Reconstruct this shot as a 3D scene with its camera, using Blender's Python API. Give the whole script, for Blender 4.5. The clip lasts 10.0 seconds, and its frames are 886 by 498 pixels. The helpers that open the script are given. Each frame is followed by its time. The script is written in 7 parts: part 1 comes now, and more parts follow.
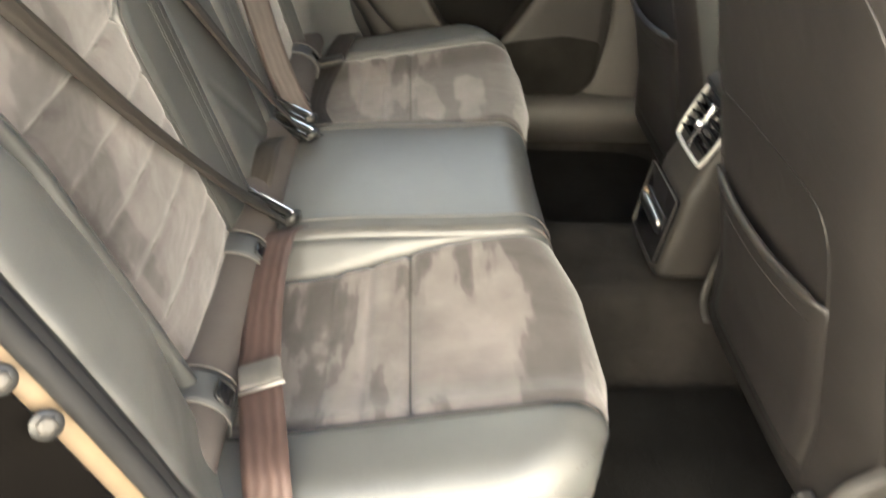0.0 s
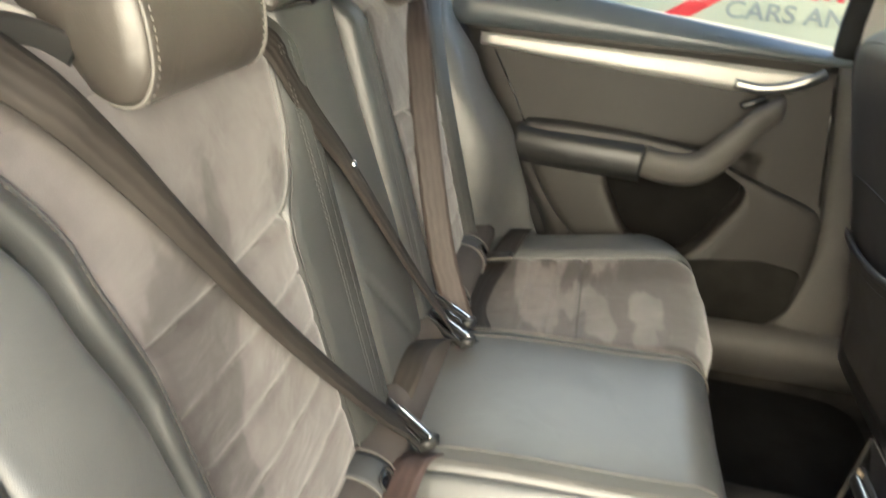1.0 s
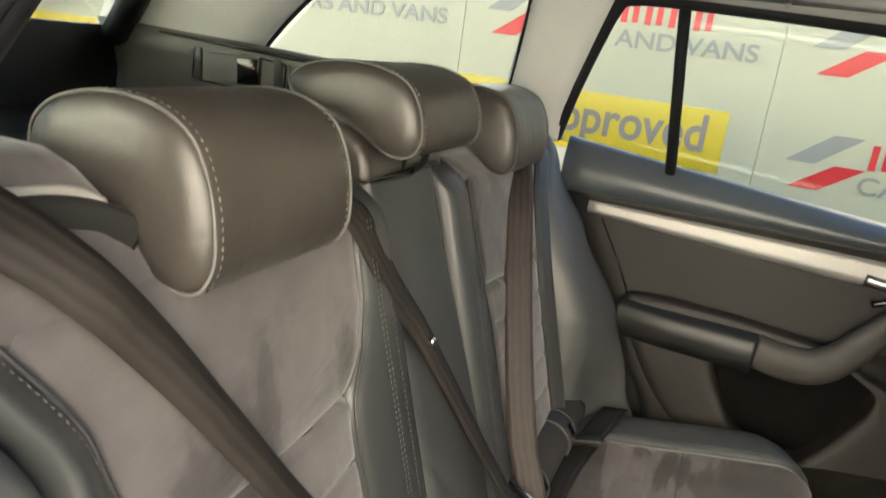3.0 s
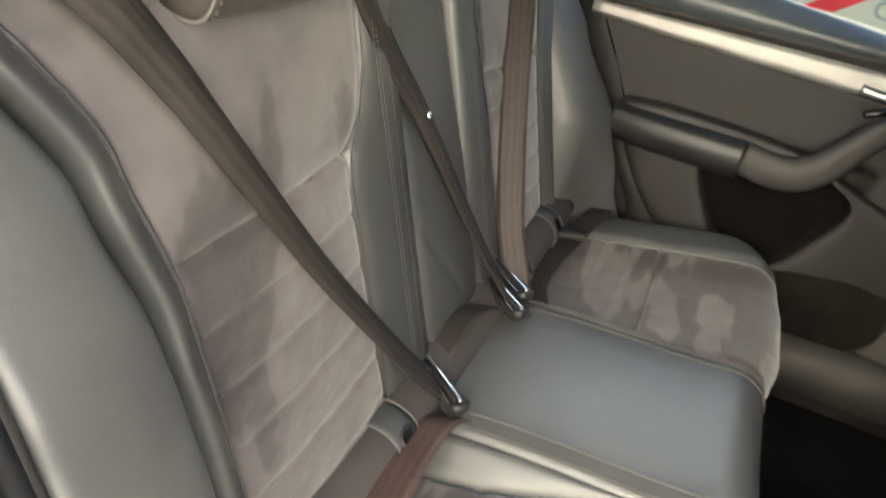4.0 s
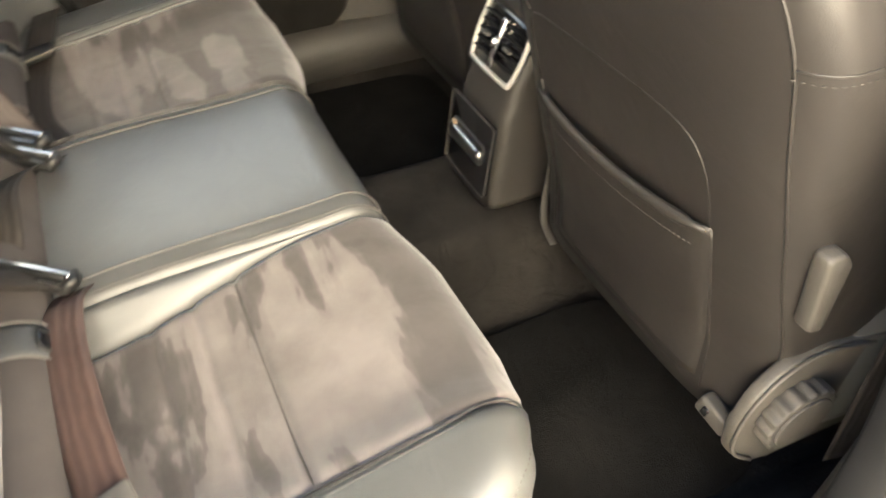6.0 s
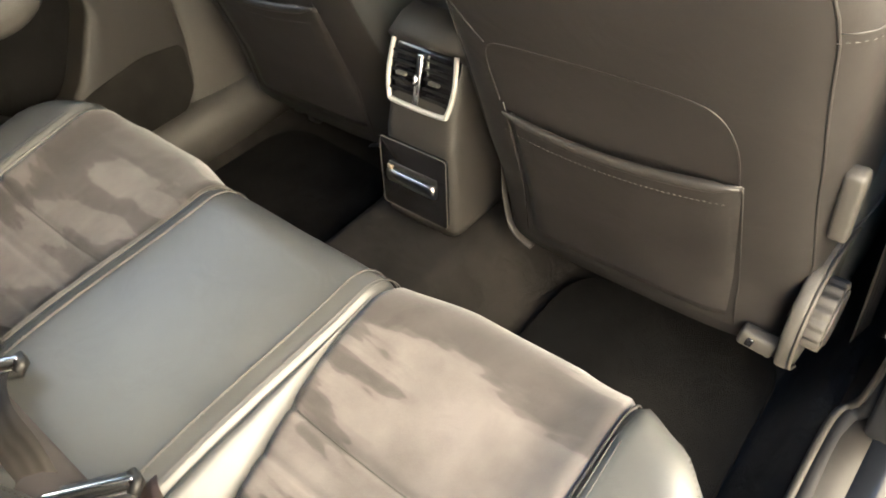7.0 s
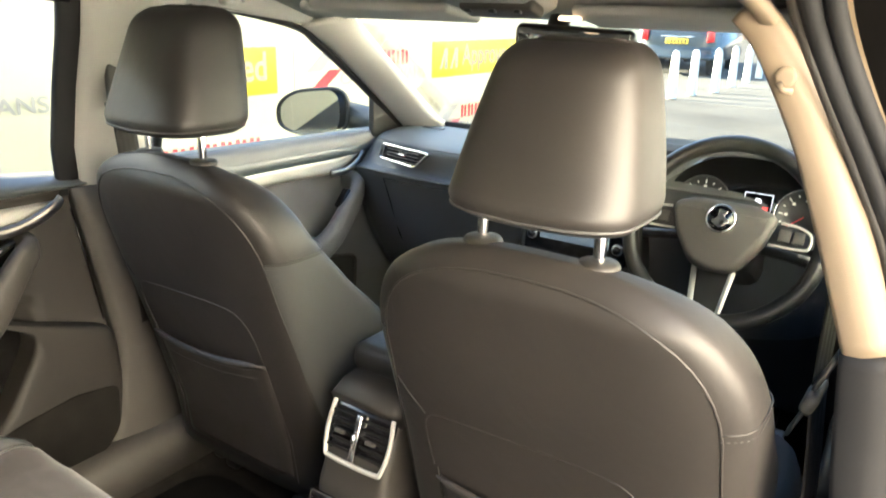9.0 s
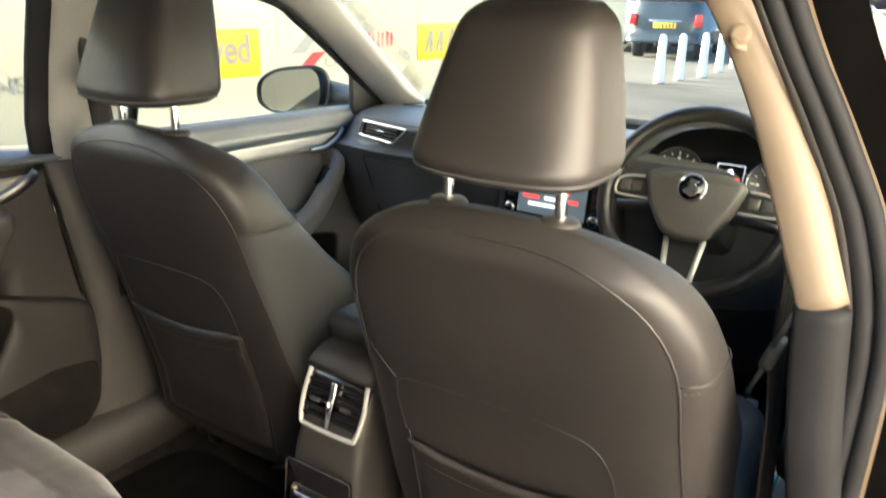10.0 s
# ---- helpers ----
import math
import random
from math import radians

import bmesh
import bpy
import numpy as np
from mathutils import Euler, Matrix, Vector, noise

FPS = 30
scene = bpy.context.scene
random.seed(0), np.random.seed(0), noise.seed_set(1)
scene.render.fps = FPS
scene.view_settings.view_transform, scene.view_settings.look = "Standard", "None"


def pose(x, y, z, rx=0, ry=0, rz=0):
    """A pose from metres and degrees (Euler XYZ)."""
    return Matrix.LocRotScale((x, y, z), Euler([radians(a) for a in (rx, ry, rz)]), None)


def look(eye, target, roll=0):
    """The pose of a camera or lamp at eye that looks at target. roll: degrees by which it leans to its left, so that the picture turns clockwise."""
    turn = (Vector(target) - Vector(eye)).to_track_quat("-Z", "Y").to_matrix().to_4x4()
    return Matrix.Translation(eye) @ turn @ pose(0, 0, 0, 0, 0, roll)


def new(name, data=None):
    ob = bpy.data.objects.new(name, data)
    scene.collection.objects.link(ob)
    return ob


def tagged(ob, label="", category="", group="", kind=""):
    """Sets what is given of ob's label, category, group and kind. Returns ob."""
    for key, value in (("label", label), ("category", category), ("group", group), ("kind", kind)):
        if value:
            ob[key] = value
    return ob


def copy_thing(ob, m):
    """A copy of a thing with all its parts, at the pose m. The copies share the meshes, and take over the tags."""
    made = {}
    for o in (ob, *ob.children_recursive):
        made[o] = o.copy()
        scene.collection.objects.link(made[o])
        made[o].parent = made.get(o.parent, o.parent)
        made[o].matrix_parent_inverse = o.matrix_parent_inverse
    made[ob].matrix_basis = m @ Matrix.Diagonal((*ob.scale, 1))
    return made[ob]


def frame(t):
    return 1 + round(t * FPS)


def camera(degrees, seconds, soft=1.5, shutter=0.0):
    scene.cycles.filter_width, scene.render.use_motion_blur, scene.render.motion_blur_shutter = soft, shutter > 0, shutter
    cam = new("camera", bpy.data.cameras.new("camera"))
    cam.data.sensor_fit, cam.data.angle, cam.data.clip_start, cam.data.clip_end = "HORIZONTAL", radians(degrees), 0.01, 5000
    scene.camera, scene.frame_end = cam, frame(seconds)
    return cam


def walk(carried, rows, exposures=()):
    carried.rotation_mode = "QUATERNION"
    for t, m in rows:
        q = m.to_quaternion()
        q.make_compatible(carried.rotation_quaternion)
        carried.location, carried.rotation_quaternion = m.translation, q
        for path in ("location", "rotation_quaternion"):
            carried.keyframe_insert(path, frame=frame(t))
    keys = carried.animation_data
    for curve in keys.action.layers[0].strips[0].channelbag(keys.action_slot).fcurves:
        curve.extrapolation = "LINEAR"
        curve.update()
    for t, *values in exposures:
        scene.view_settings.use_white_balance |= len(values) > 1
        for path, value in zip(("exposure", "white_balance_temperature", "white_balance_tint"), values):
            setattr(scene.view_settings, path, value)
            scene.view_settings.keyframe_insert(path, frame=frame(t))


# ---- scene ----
cam = camera(61.9, 10.0, soft=1.7, shutter=0.4)
# stops, kelvin and tint of the picture along the way
EXPOSURES = [(0.0, 4.22, 5620, 9), (1.0, 4.27, 5620, 7), (2.2, 3.81, 5600, 6), (3.3, 3.49, 5520, 10), (4.5, 4.02, 5470, 10), (5.5, 4.23, 5770, 11), (6.2, 4.47, 5870, 10), (7.5, 4.9, 5870, 10), (8.0, 5.37, 5820, 6), (8.5, 5.15, 5720, 6), (9.0, 4.65, 5800, 11), (9.5, 4.35, 5800, 12), (10.0, 4.2, 5800, 12)]
PATH = [
    (0, (1.082, -0.203, 1.225), (-0.519, -0.097, 0.031), 3.0),
    (0.5, (0.996, -0.215, 1.228), (-0.722, -0.307, 0.208), 3.7),
    (1, (0.922, -0.233, 1.232), (-0.862, -0.56, 0.389), 4.8),
    (1.5, (0.856, -0.246, 1.252), (-0.964, -0.732, 0.582), 6.9),
    (2, (0.835, -0.241, 1.278), (-1.001, -0.848, 0.769), 6.7),
    (2.2, (0.833, -0.237, 1.293), (-1.002, -0.874, 0.818), 6.7),
    (3.3, (0.85, -0.23, 1.257), (-0.927, -0.896, 0.628), 8.2),
    (3.5, (0.867, -0.218, 1.244), (-0.882, -0.868, 0.525), 8.4),
    (4, (0.889, -0.2, 1.226), (-0.782, -0.731, 0.263), 10.9),
    (4.5, (0.926, -0.175, 1.197), (-0.699, -0.536, 0.088), 12.5),
    (5, (0.946, -0.185, 1.162), (-0.632, -0.264, -0.063), 11.9),
    (5.5, (0.953, -0.191, 1.186), (-0.532, 0.026, -0.135), 5.4),
    (6, (0.898, -0.242, 1.216), (-0.416, 0.4, -0.149), 0.6),
    (6.2, (0.853, -0.263, 1.228), (-0.396, 0.476, -0.149), -1.1),
    (7.3, (0.695, -0.437, 1.281), (-0.292, 0.644, -0.083), -9.1),
    (7.5, (0.699, -0.427, 1.29), (-0.31, 0.682, -0.034), -9.8),
    (8, (0.696, -0.482, 1.332), (-0.335, 0.872, 0.281), -3.4),
    (8.5, (0.708, -0.507, 1.35), (-0.35, 0.992, 0.555), 0.4),
    (9, (0.716, -0.516, 1.357), (-0.358, 1.054, 0.74), 1.6),
    (9.5, (0.721, -0.516, 1.358), (-0.364, 1.077, 0.823), 1.7),
    (10, (0.752, -0.516, 1.332), (-0.294, 1.061, 0.683), 1.5),
]
walk(cam, [(t, look(eye, target, roll)) for t, eye, target, roll in PATH], EXPOSURES)

# ---- light ----
world = bpy.data.worlds.new("world")
scene.world = world
world.use_nodes = True
wn = world.node_tree.nodes
sky = wn.new("ShaderNodeTexSky")
sky.sky_type = "NISHITA"
sky.sun_disc = False
SUN_FROM = Vector((-0.86, -0.12, 0.31)).normalized()
sky.sun_elevation = math.asin(SUN_FROM.z)
sky.sun_rotation = math.atan2(SUN_FROM.x, SUN_FROM.y)
sky.air_density, sky.dust_density, sky.ozone_density = 1.0, 2.5, 1.0
wn["Background"].inputs["Strength"].default_value = 0.09
world.node_tree.links.new(sky.outputs["Color"], wn["Background"].inputs["Color"])
sun = new("sun", bpy.data.lights.new("sun", "SUN"))
sun.data.energy, sun.data.angle, sun.data.color = 5.0, radians(0.6), (1.0, 0.84, 0.60)
sun.matrix_world = look(SUN_FROM * 30, (0, 0, 0))

# ---- materials ----


def material(name, colour, rough=0.5, metal=0.0, coat=0.0, spec=0.5):
    m = bpy.data.materials.new(name)
    m.use_nodes = True
    b = m.node_tree.nodes["Principled BSDF"]
    b.inputs["Base Color"].default_value = (*colour, 1)
    b.inputs["Roughness"].default_value = rough
    b.inputs["Metallic"].default_value = metal
    b.inputs["Coat Weight"].default_value = coat
    b.inputs["Specular IOR Level"].default_value = spec
    return m


def textured(name, low, high, rough=(0.4, 0.6), scale=8.0, grain=400.0, bump=0.15, metal=0.0, detail=4.0, spec=0.5,
             cells=False, sheen=0.0, distance=0.0006, stretch=(1, 1, 1)):
    """A material with blotches at one scale and a fine grain at another."""
    m = material(name, low, rough[0], metal, spec=spec)
    t = m.node_tree
    n, l, b = t.nodes, t.links, t.nodes["Principled BSDF"]
    co = n.new("ShaderNodeTexCoord")
    mp = n.new("ShaderNodeMapping")
    mp.inputs["Scale"].default_value = stretch
    l.new(co.outputs["Object"], mp.inputs["Vector"])
    big = n.new("ShaderNodeTexNoise")
    big.inputs["Scale"].default_value, big.inputs["Detail"].default_value = scale, detail
    l.new(mp.outputs["Vector"], big.inputs["Vector"])
    fine = n.new("ShaderNodeTexVoronoi" if cells else "ShaderNodeTexNoise")
    fine.inputs["Scale"].default_value = grain
    l.new(mp.outputs["Vector"], fine.inputs["Vector"])
    fout = fine.outputs["Distance"] if cells else fine.outputs["Fac"]
    ramp = n.new("ShaderNodeMapRange")
    ramp.inputs["From Min"].default_value, ramp.inputs["From Max"].default_value = 0.3, 0.7
    l.new(big.outputs["Fac"], ramp.inputs["Value"])
    add = n.new("ShaderNodeMath")
    add.operation = "MULTIPLY_ADD"
    l.new(fout, add.inputs[0])
    add.inputs[1].default_value = 0.35
    l.new(ramp.outputs["Result"], add.inputs[2])
    mix = n.new("ShaderNodeMix")
    mix.data_type = "RGBA"
    mix.inputs["A"].default_value, mix.inputs["B"].default_value = (*low, 1), (*high, 1)
    l.new(add.outputs["Value"], mix.inputs["Factor"])
    l.new(mix.outputs["Result"], b.inputs["Base Color"])
    rr = n.new("ShaderNodeMapRange")
    rr.inputs["To Min"].default_value, rr.inputs["To Max"].default_value = rough
    l.new(big.outputs["Fac"], rr.inputs["Value"])
    l.new(rr.outputs["Result"], b.inputs["Roughness"])
    if bump:
        bp = n.new("ShaderNodeBump")
        bp.inputs["Strength"].default_value, bp.inputs["Distance"].default_value = bump, distance
        l.new(fout, bp.inputs["Height"])
        l.new(bp.outputs["Normal"], b.inputs["Normal"])
    if sheen:
        b.inputs["Sheen Weight"].default_value, b.inputs["Sheen Roughness"].default_value = sheen, 0.45
    return m


def brushed_suede(name, low, high, scale):
    """Suede with patches of nap lying two ways, each with its own edge, and streaks across the seat."""
    m = textured(name, low, high, (0.85, 0.98), 13.0, 900.0, 0.5, detail=7.0, spec=0.15, sheen=0.35, distance=0.0008)
    t = m.node_tree
    n, l, b = t.nodes, t.links, t.nodes["Principled BSDF"]
    co = n.new("ShaderNodeTexCoord")
    mp = n.new("ShaderNodeMapping")
    mp.inputs["Scale"].default_value = scale
    mp.inputs["Location"].default_value = (3.1, 1.7, 0.4)
    l.new(co.outputs["Object"], mp.inputs["Vector"])
    nap = n.new("ShaderNodeTexNoise")
    nap.inputs["Scale"].default_value, nap.inputs["Detail"].default_value, nap.inputs["Distortion"].default_value = 1.0, 4.0, 0.15
    l.new(mp.outputs["Vector"], nap.inputs["Vector"])
    edge = n.new("ShaderNodeValToRGB")
    e = edge.color_ramp.elements
    e[0].position, e[1].position = 0.455, 0.545
    e[0].color, e[1].color = (0, 0, 0, 1), (1, 1, 1, 1)
    k = edge.color_ramp.elements.new(0.492)
    k.color = (0.28, 0.28, 0.28, 1)
    k = edge.color_ramp.elements.new(0.503)
    k.color = (0.75, 0.75, 0.75, 1)
    l.new(nap.outputs["Fac"], edge.inputs["Fac"])
    old = b.inputs["Base Color"].links[0].from_socket
    mul = n.new("ShaderNodeMix")
    mul.data_type, mul.blend_type = "RGBA", "MULTIPLY"
    shade = n.new("ShaderNodeMapRange")
    shade.inputs["To Min"].default_value, shade.inputs["To Max"].default_value = 0.50, 1.12
    l.new(edge.outputs["Color"], shade.inputs["Value"])
    mul.inputs["Factor"].default_value = 1.0
    l.new(old, mul.inputs["A"])
    l.new(shade.outputs["Result"], mul.inputs["B"])
    l.new(mul.outputs["Result"], b.inputs["Base Color"])
    return m


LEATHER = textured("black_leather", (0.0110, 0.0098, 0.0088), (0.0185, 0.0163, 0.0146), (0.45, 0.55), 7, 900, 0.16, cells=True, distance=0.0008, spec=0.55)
# One black leather in four tones: the greys put light into the colour.
LEATHER_LIT_HIGH = textured("leather_lit_high", (0.060, 0.062, 0.061), (0.083, 0.085, 0.083), (0.35, 0.46), 7, 900, 0.16, cells=True, distance=0.0008, spec=0.65)
# Same suede twice: the back is darkened against light on upright faces.
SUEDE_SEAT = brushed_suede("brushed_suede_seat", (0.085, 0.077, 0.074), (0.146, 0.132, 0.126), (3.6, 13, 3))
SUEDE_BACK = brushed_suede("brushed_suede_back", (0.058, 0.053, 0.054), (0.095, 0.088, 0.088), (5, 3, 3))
LEATHER_LIT_MID = textured("leather_lit_mid", (0.038, 0.034, 0.029), (0.053, 0.047, 0.040), (0.36, 0.45), 7, 900, 0.14, cells=True, distance=0.0008, spec=0.7)
LEATHER_LIT_LOW = textured("leather_lit_low", (0.034, 0.036, 0.036), (0.047, 0.049, 0.048), (0.36, 0.46), 7, 900, 0.16, cells=True, distance=0.0008, spec=0.62)
# Blue in the base colour stands in for sky reflected by the pad.
PAD = textured("sky_tinted_pad", (0.055, 0.064, 0.070), (0.072, 0.082, 0.088), (0.30, 0.38), 6, 700, 0.25, cells=True, spec=0.7)
PILLAR_GREY = textured("pale_grey_trim", (0.35, 0.338, 0.312), (0.40, 0.388, 0.358), (0.55, 0.7), 5, 800, 0.3)
SUEDE_DARK = textured("dark_suede", (0.034, 0.029, 0.026), (0.052, 0.045, 0.040), (0.8, 0.95), 13.0, 900.0, 0.5, detail=7.0, spec=0.15, sheen=0.3)
TRIM_GREY = textured("grey_load_trim", (0.10, 0.098, 0.086), (0.13, 0.127, 0.112), (0.5, 0.62), 6, 700, 0.4, cells=True)
STITCH = textured("grey_thread", (0.07, 0.067, 0.062), (0.11, 0.105, 0.097), (0.7, 0.8), 40, 900, 0.2)
PIPING = textured("dark_piping", (0.03, 0.03, 0.03), (0.05, 0.05, 0.05), (0.5, 0.6), 30, 500, 0.1)
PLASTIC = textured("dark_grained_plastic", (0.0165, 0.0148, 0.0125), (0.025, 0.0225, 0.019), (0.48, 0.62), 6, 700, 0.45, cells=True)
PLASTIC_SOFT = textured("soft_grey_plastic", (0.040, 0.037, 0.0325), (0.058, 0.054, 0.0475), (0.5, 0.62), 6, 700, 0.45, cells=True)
# Lifted far above the plastic's own tone to stand in for daylight.
DASH_LIFTED = textured("lifted_dash_plastic", (0.10, 0.102, 0.103), (0.135, 0.137, 0.138), (0.45, 0.58), 6, 700, 0.45, cells=True)
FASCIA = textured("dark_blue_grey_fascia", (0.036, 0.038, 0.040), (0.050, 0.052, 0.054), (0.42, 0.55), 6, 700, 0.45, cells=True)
PLASTIC_BLACK = textured("black_plastic", (0.010, 0.010, 0.010), (0.018, 0.018, 0.017), (0.35, 0.5), 9, 500, 0.1)
GLOSS_BLACK = textured("gloss_black", (0.006, 0.006, 0.007), (0.010, 0.010, 0.011), (0.08, 0.16), 9, 300, 0.02)
# Trim plastic with warm bounced light put into a beige colour.
TRIM_WARM_TINTED = textured("warm_tinted_trim_plastic", (0.158, 0.122, 0.080), (0.188, 0.147, 0.099), (0.55, 0.7), 5, 800, 0.3)
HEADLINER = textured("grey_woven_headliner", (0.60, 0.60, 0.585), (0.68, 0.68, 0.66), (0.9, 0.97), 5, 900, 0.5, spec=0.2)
# Headliner cloth again, darkened for the shade under the roof.
ROOF_CLOTH_SHADED = textured("shaded_roof_cloth", (0.30, 0.30, 0.29), (0.36, 0.36, 0.345), (0.9, 0.97), 5, 900, 0.5, spec=0.2)
CHROME = textured("chrome", (0.72, 0.72, 0.72), (0.80, 0.80, 0.80), (0.08, 0.18), 12, 300, 0.02, metal=1.0)
SATIN = textured("satin_silver", (0.44, 0.43, 0.40), (0.52, 0.51, 0.475), (0.48, 0.58), 14, 600, 0.05, metal=0.6)
GUNMETAL = textured("dull_chrome", (0.26, 0.255, 0.245), (0.33, 0.325, 0.31), (0.26, 0.36), 14, 500, 0.04, metal=1.0)
CARPET = textured("black_carpet", (0.0095, 0.0090, 0.0082), (0.026, 0.0235, 0.021), (0.92, 1.0), 9, 700, 1.0, spec=0.1, distance=0.003)
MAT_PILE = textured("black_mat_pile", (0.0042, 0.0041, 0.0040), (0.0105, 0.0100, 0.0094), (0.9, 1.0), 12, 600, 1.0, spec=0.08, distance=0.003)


def webbing(name, low, high, rough):
    """Woven strap: ribs along its length and a fine weave across."""
    m = textured(name, low, high, rough, 20, 600, 0.3, spec=0.3)
    t = m.node_tree
    n, l, b = t.nodes, t.links, t.nodes["Principled BSDF"]
    uv = n.new("ShaderNodeUVMap")
    ribs = n.new("ShaderNodeTexWave")
    ribs.bands_direction = "X"
    ribs.inputs["Scale"].default_value, ribs.inputs["Distortion"].default_value = 1.3, 2.5
    ribs.inputs["Detail"].default_value = 1.0
    l.new(uv.outputs["UV"], ribs.inputs["Vector"])
    k = n.new("ShaderNodeMapRange")
    k.inputs["To Min"].default_value, k.inputs["To Max"].default_value = 0.86, 1.08
    l.new(ribs.outputs["Fac"], k.inputs["Value"])
    mul = n.new("ShaderNodeMix")
    mul.data_type, mul.blend_type = "RGBA", "MULTIPLY"
    mul.inputs["Factor"].default_value = 1.0
    l.new(b.inputs["Base Color"].links[0].from_socket, mul.inputs["A"])
    l.new(k.outputs["Result"], mul.inputs["B"])
    l.new(mul.outputs["Result"], b.inputs["Base Color"])
    bp = n.new("ShaderNodeBump")
    bp.inputs["Strength"].default_value, bp.inputs["Distance"].default_value = 0.5, 0.001
    l.new(ribs.outputs["Fac"], bp.inputs["Height"])
    l.new(bp.outputs["Normal"], b.inputs["Normal"])
    return m


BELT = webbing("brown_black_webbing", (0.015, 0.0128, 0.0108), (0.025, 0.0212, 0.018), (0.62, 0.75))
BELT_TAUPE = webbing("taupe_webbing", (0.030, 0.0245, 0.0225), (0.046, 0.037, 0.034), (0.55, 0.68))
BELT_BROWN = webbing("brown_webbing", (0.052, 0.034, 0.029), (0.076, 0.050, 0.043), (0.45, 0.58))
RUBBER = textured("black_rubber_seal", (0.009, 0.0092, 0.0098), (0.016, 0.0162, 0.017), (0.6, 0.8), 10, 500, 0.2, spec=0.2)
PAINT = textured("black_car_paint", (0.006, 0.007, 0.009), (0.009, 0.010, 0.013), (0.14, 0.24), 6, 900, 0.02, spec=0.2)
WHITE_PLASTIC = textured("white_plastic", (0.70, 0.70, 0.68), (0.80, 0.80, 0.78), (0.4, 0.5), 9, 500, 0.05)
CYAN = textured("cyan_card", (0.02, 0.36, 0.48), (0.03, 0.45, 0.58), (0.5, 0.6), 9, 500, 0.05)
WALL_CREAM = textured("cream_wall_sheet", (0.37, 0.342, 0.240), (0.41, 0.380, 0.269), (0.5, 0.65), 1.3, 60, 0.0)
# Paler than the west wall's cream so the yard wall throws more light.
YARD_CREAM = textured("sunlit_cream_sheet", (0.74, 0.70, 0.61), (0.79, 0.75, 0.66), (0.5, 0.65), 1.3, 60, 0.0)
SIGN_YELLOW = textured("yellow_sign_vinyl", (0.50, 0.36, 0.012), (0.56, 0.41, 0.02), (0.35, 0.45), 3, 90, 0.03)
SIGN_RED = textured("red_sign_vinyl", (0.42, 0.010, 0.014), (0.50, 0.016, 0.020), (0.35, 0.45), 3, 90, 0.03)
SIGN_GREY = textured("grey_sign_vinyl", (0.205, 0.200, 0.180), (0.235, 0.230, 0.207), (0.4, 0.5), 3, 90, 0.03)
SIGN_DARK = textured("violet_grey_vinyl", (0.19, 0.155, 0.15), (0.225, 0.185, 0.18), (0.4, 0.5), 3, 90, 0.03)
ASPHALT = textured("worn_asphalt", (0.034, 0.031, 0.027), (0.066, 0.060, 0.051), (0.85, 0.97), 0.7, 55, 0.8, spec=0.15, distance=0.006)

GLASS = bpy.data.materials.new("window_glass")
GLASS.use_nodes = True
gn = GLASS.node_tree
gn.nodes.remove(gn.nodes["Principled BSDF"])
gt, gg, gm, gw, gp5, gf = (gn.nodes.new("ShaderNodeBsdfTransparent"), gn.nodes.new("ShaderNodeBsdfGlossy"),
                           gn.nodes.new("ShaderNodeMixShader"), gn.nodes.new("ShaderNodeLayerWeight"),
                           gn.nodes.new("ShaderNodeMath"), gn.nodes.new("ShaderNodeMath"))
gt.inputs["Color"].default_value = (0.78, 0.82, 0.80, 1)
gg.inputs["Roughness"].default_value = 0.02
gp5.operation, gf.operation = "POWER", "MULTIPLY_ADD"
gp5.inputs[1].default_value = 5.0
gf.inputs[1].default_value, gf.inputs[2].default_value = 0.5, 0.03
gn.links.new(gw.outputs["Facing"], gp5.inputs[0])
gn.links.new(gp5.outputs["Value"], gf.inputs[0])
gn.links.new(gf.outputs["Value"], gm.inputs["Fac"])
gn.links.new(gt.outputs["BSDF"], gm.inputs[1])
gn.links.new(gg.outputs["BSDF"], gm.inputs[2])
gn.links.new(gm.outputs["Shader"], gn.nodes["Material Output"].inputs["Surface"])
MIRROR = material("mirror_glass", (0.42, 0.44, 0.45), 0.02, 1.0)


def lamp_material(name, colour, strength):
    m = material(name, colour, 0.4)
    b = m.node_tree.nodes["Principled BSDF"]
    b.inputs["Emission Color"].default_value = (*colour, 1)
    b.inputs["Emission Strength"].default_value = strength
    return m


LAMP = lamp_material("warm_lamp", (1.0, 0.66, 0.34), 0.16)
LIT = lamp_material("lit_display", (0.9, 0.92, 0.95), 0.10)
LIT_RED = lamp_material("lit_red", (0.8, 0.05, 0.04), 0.12)
SCREEN = lamp_material("lit_screen", (0.10, 0.13, 0.15), 0.04)
LAMP_RED = textured("red_lamp_lens", (0.50, 0.012, 0.010), (0.62, 0.02, 0.018), (0.12, 0.2), 9, 120, 0.1)
PLATE = textured("yellow_plate", (0.80, 0.55, 0.02), (0.85, 0.60, 0.03), (0.3, 0.4), 9, 120, 0.02)
WHITE_PAINT = textured("white_paint", (0.50, 0.49, 0.46), (0.58, 0.57, 0.53), (0.3, 0.5), 3, 60, 0.05)
SUV_PAINT = textured("blue_grey_paint", (0.022, 0.030, 0.036), (0.030, 0.038, 0.045), (0.2, 0.3), 3, 200, 0.02)
# Sunlit stripe of ground beyond the lane, put into a paler colour.
SUNLIT_GROUND = textured("sunlit_ground", (0.060, 0.054, 0.045), (0.095, 0.086, 0.072), (0.85, 0.97), 0.5, 30, 0.5, spec=0.15, distance=0.004)
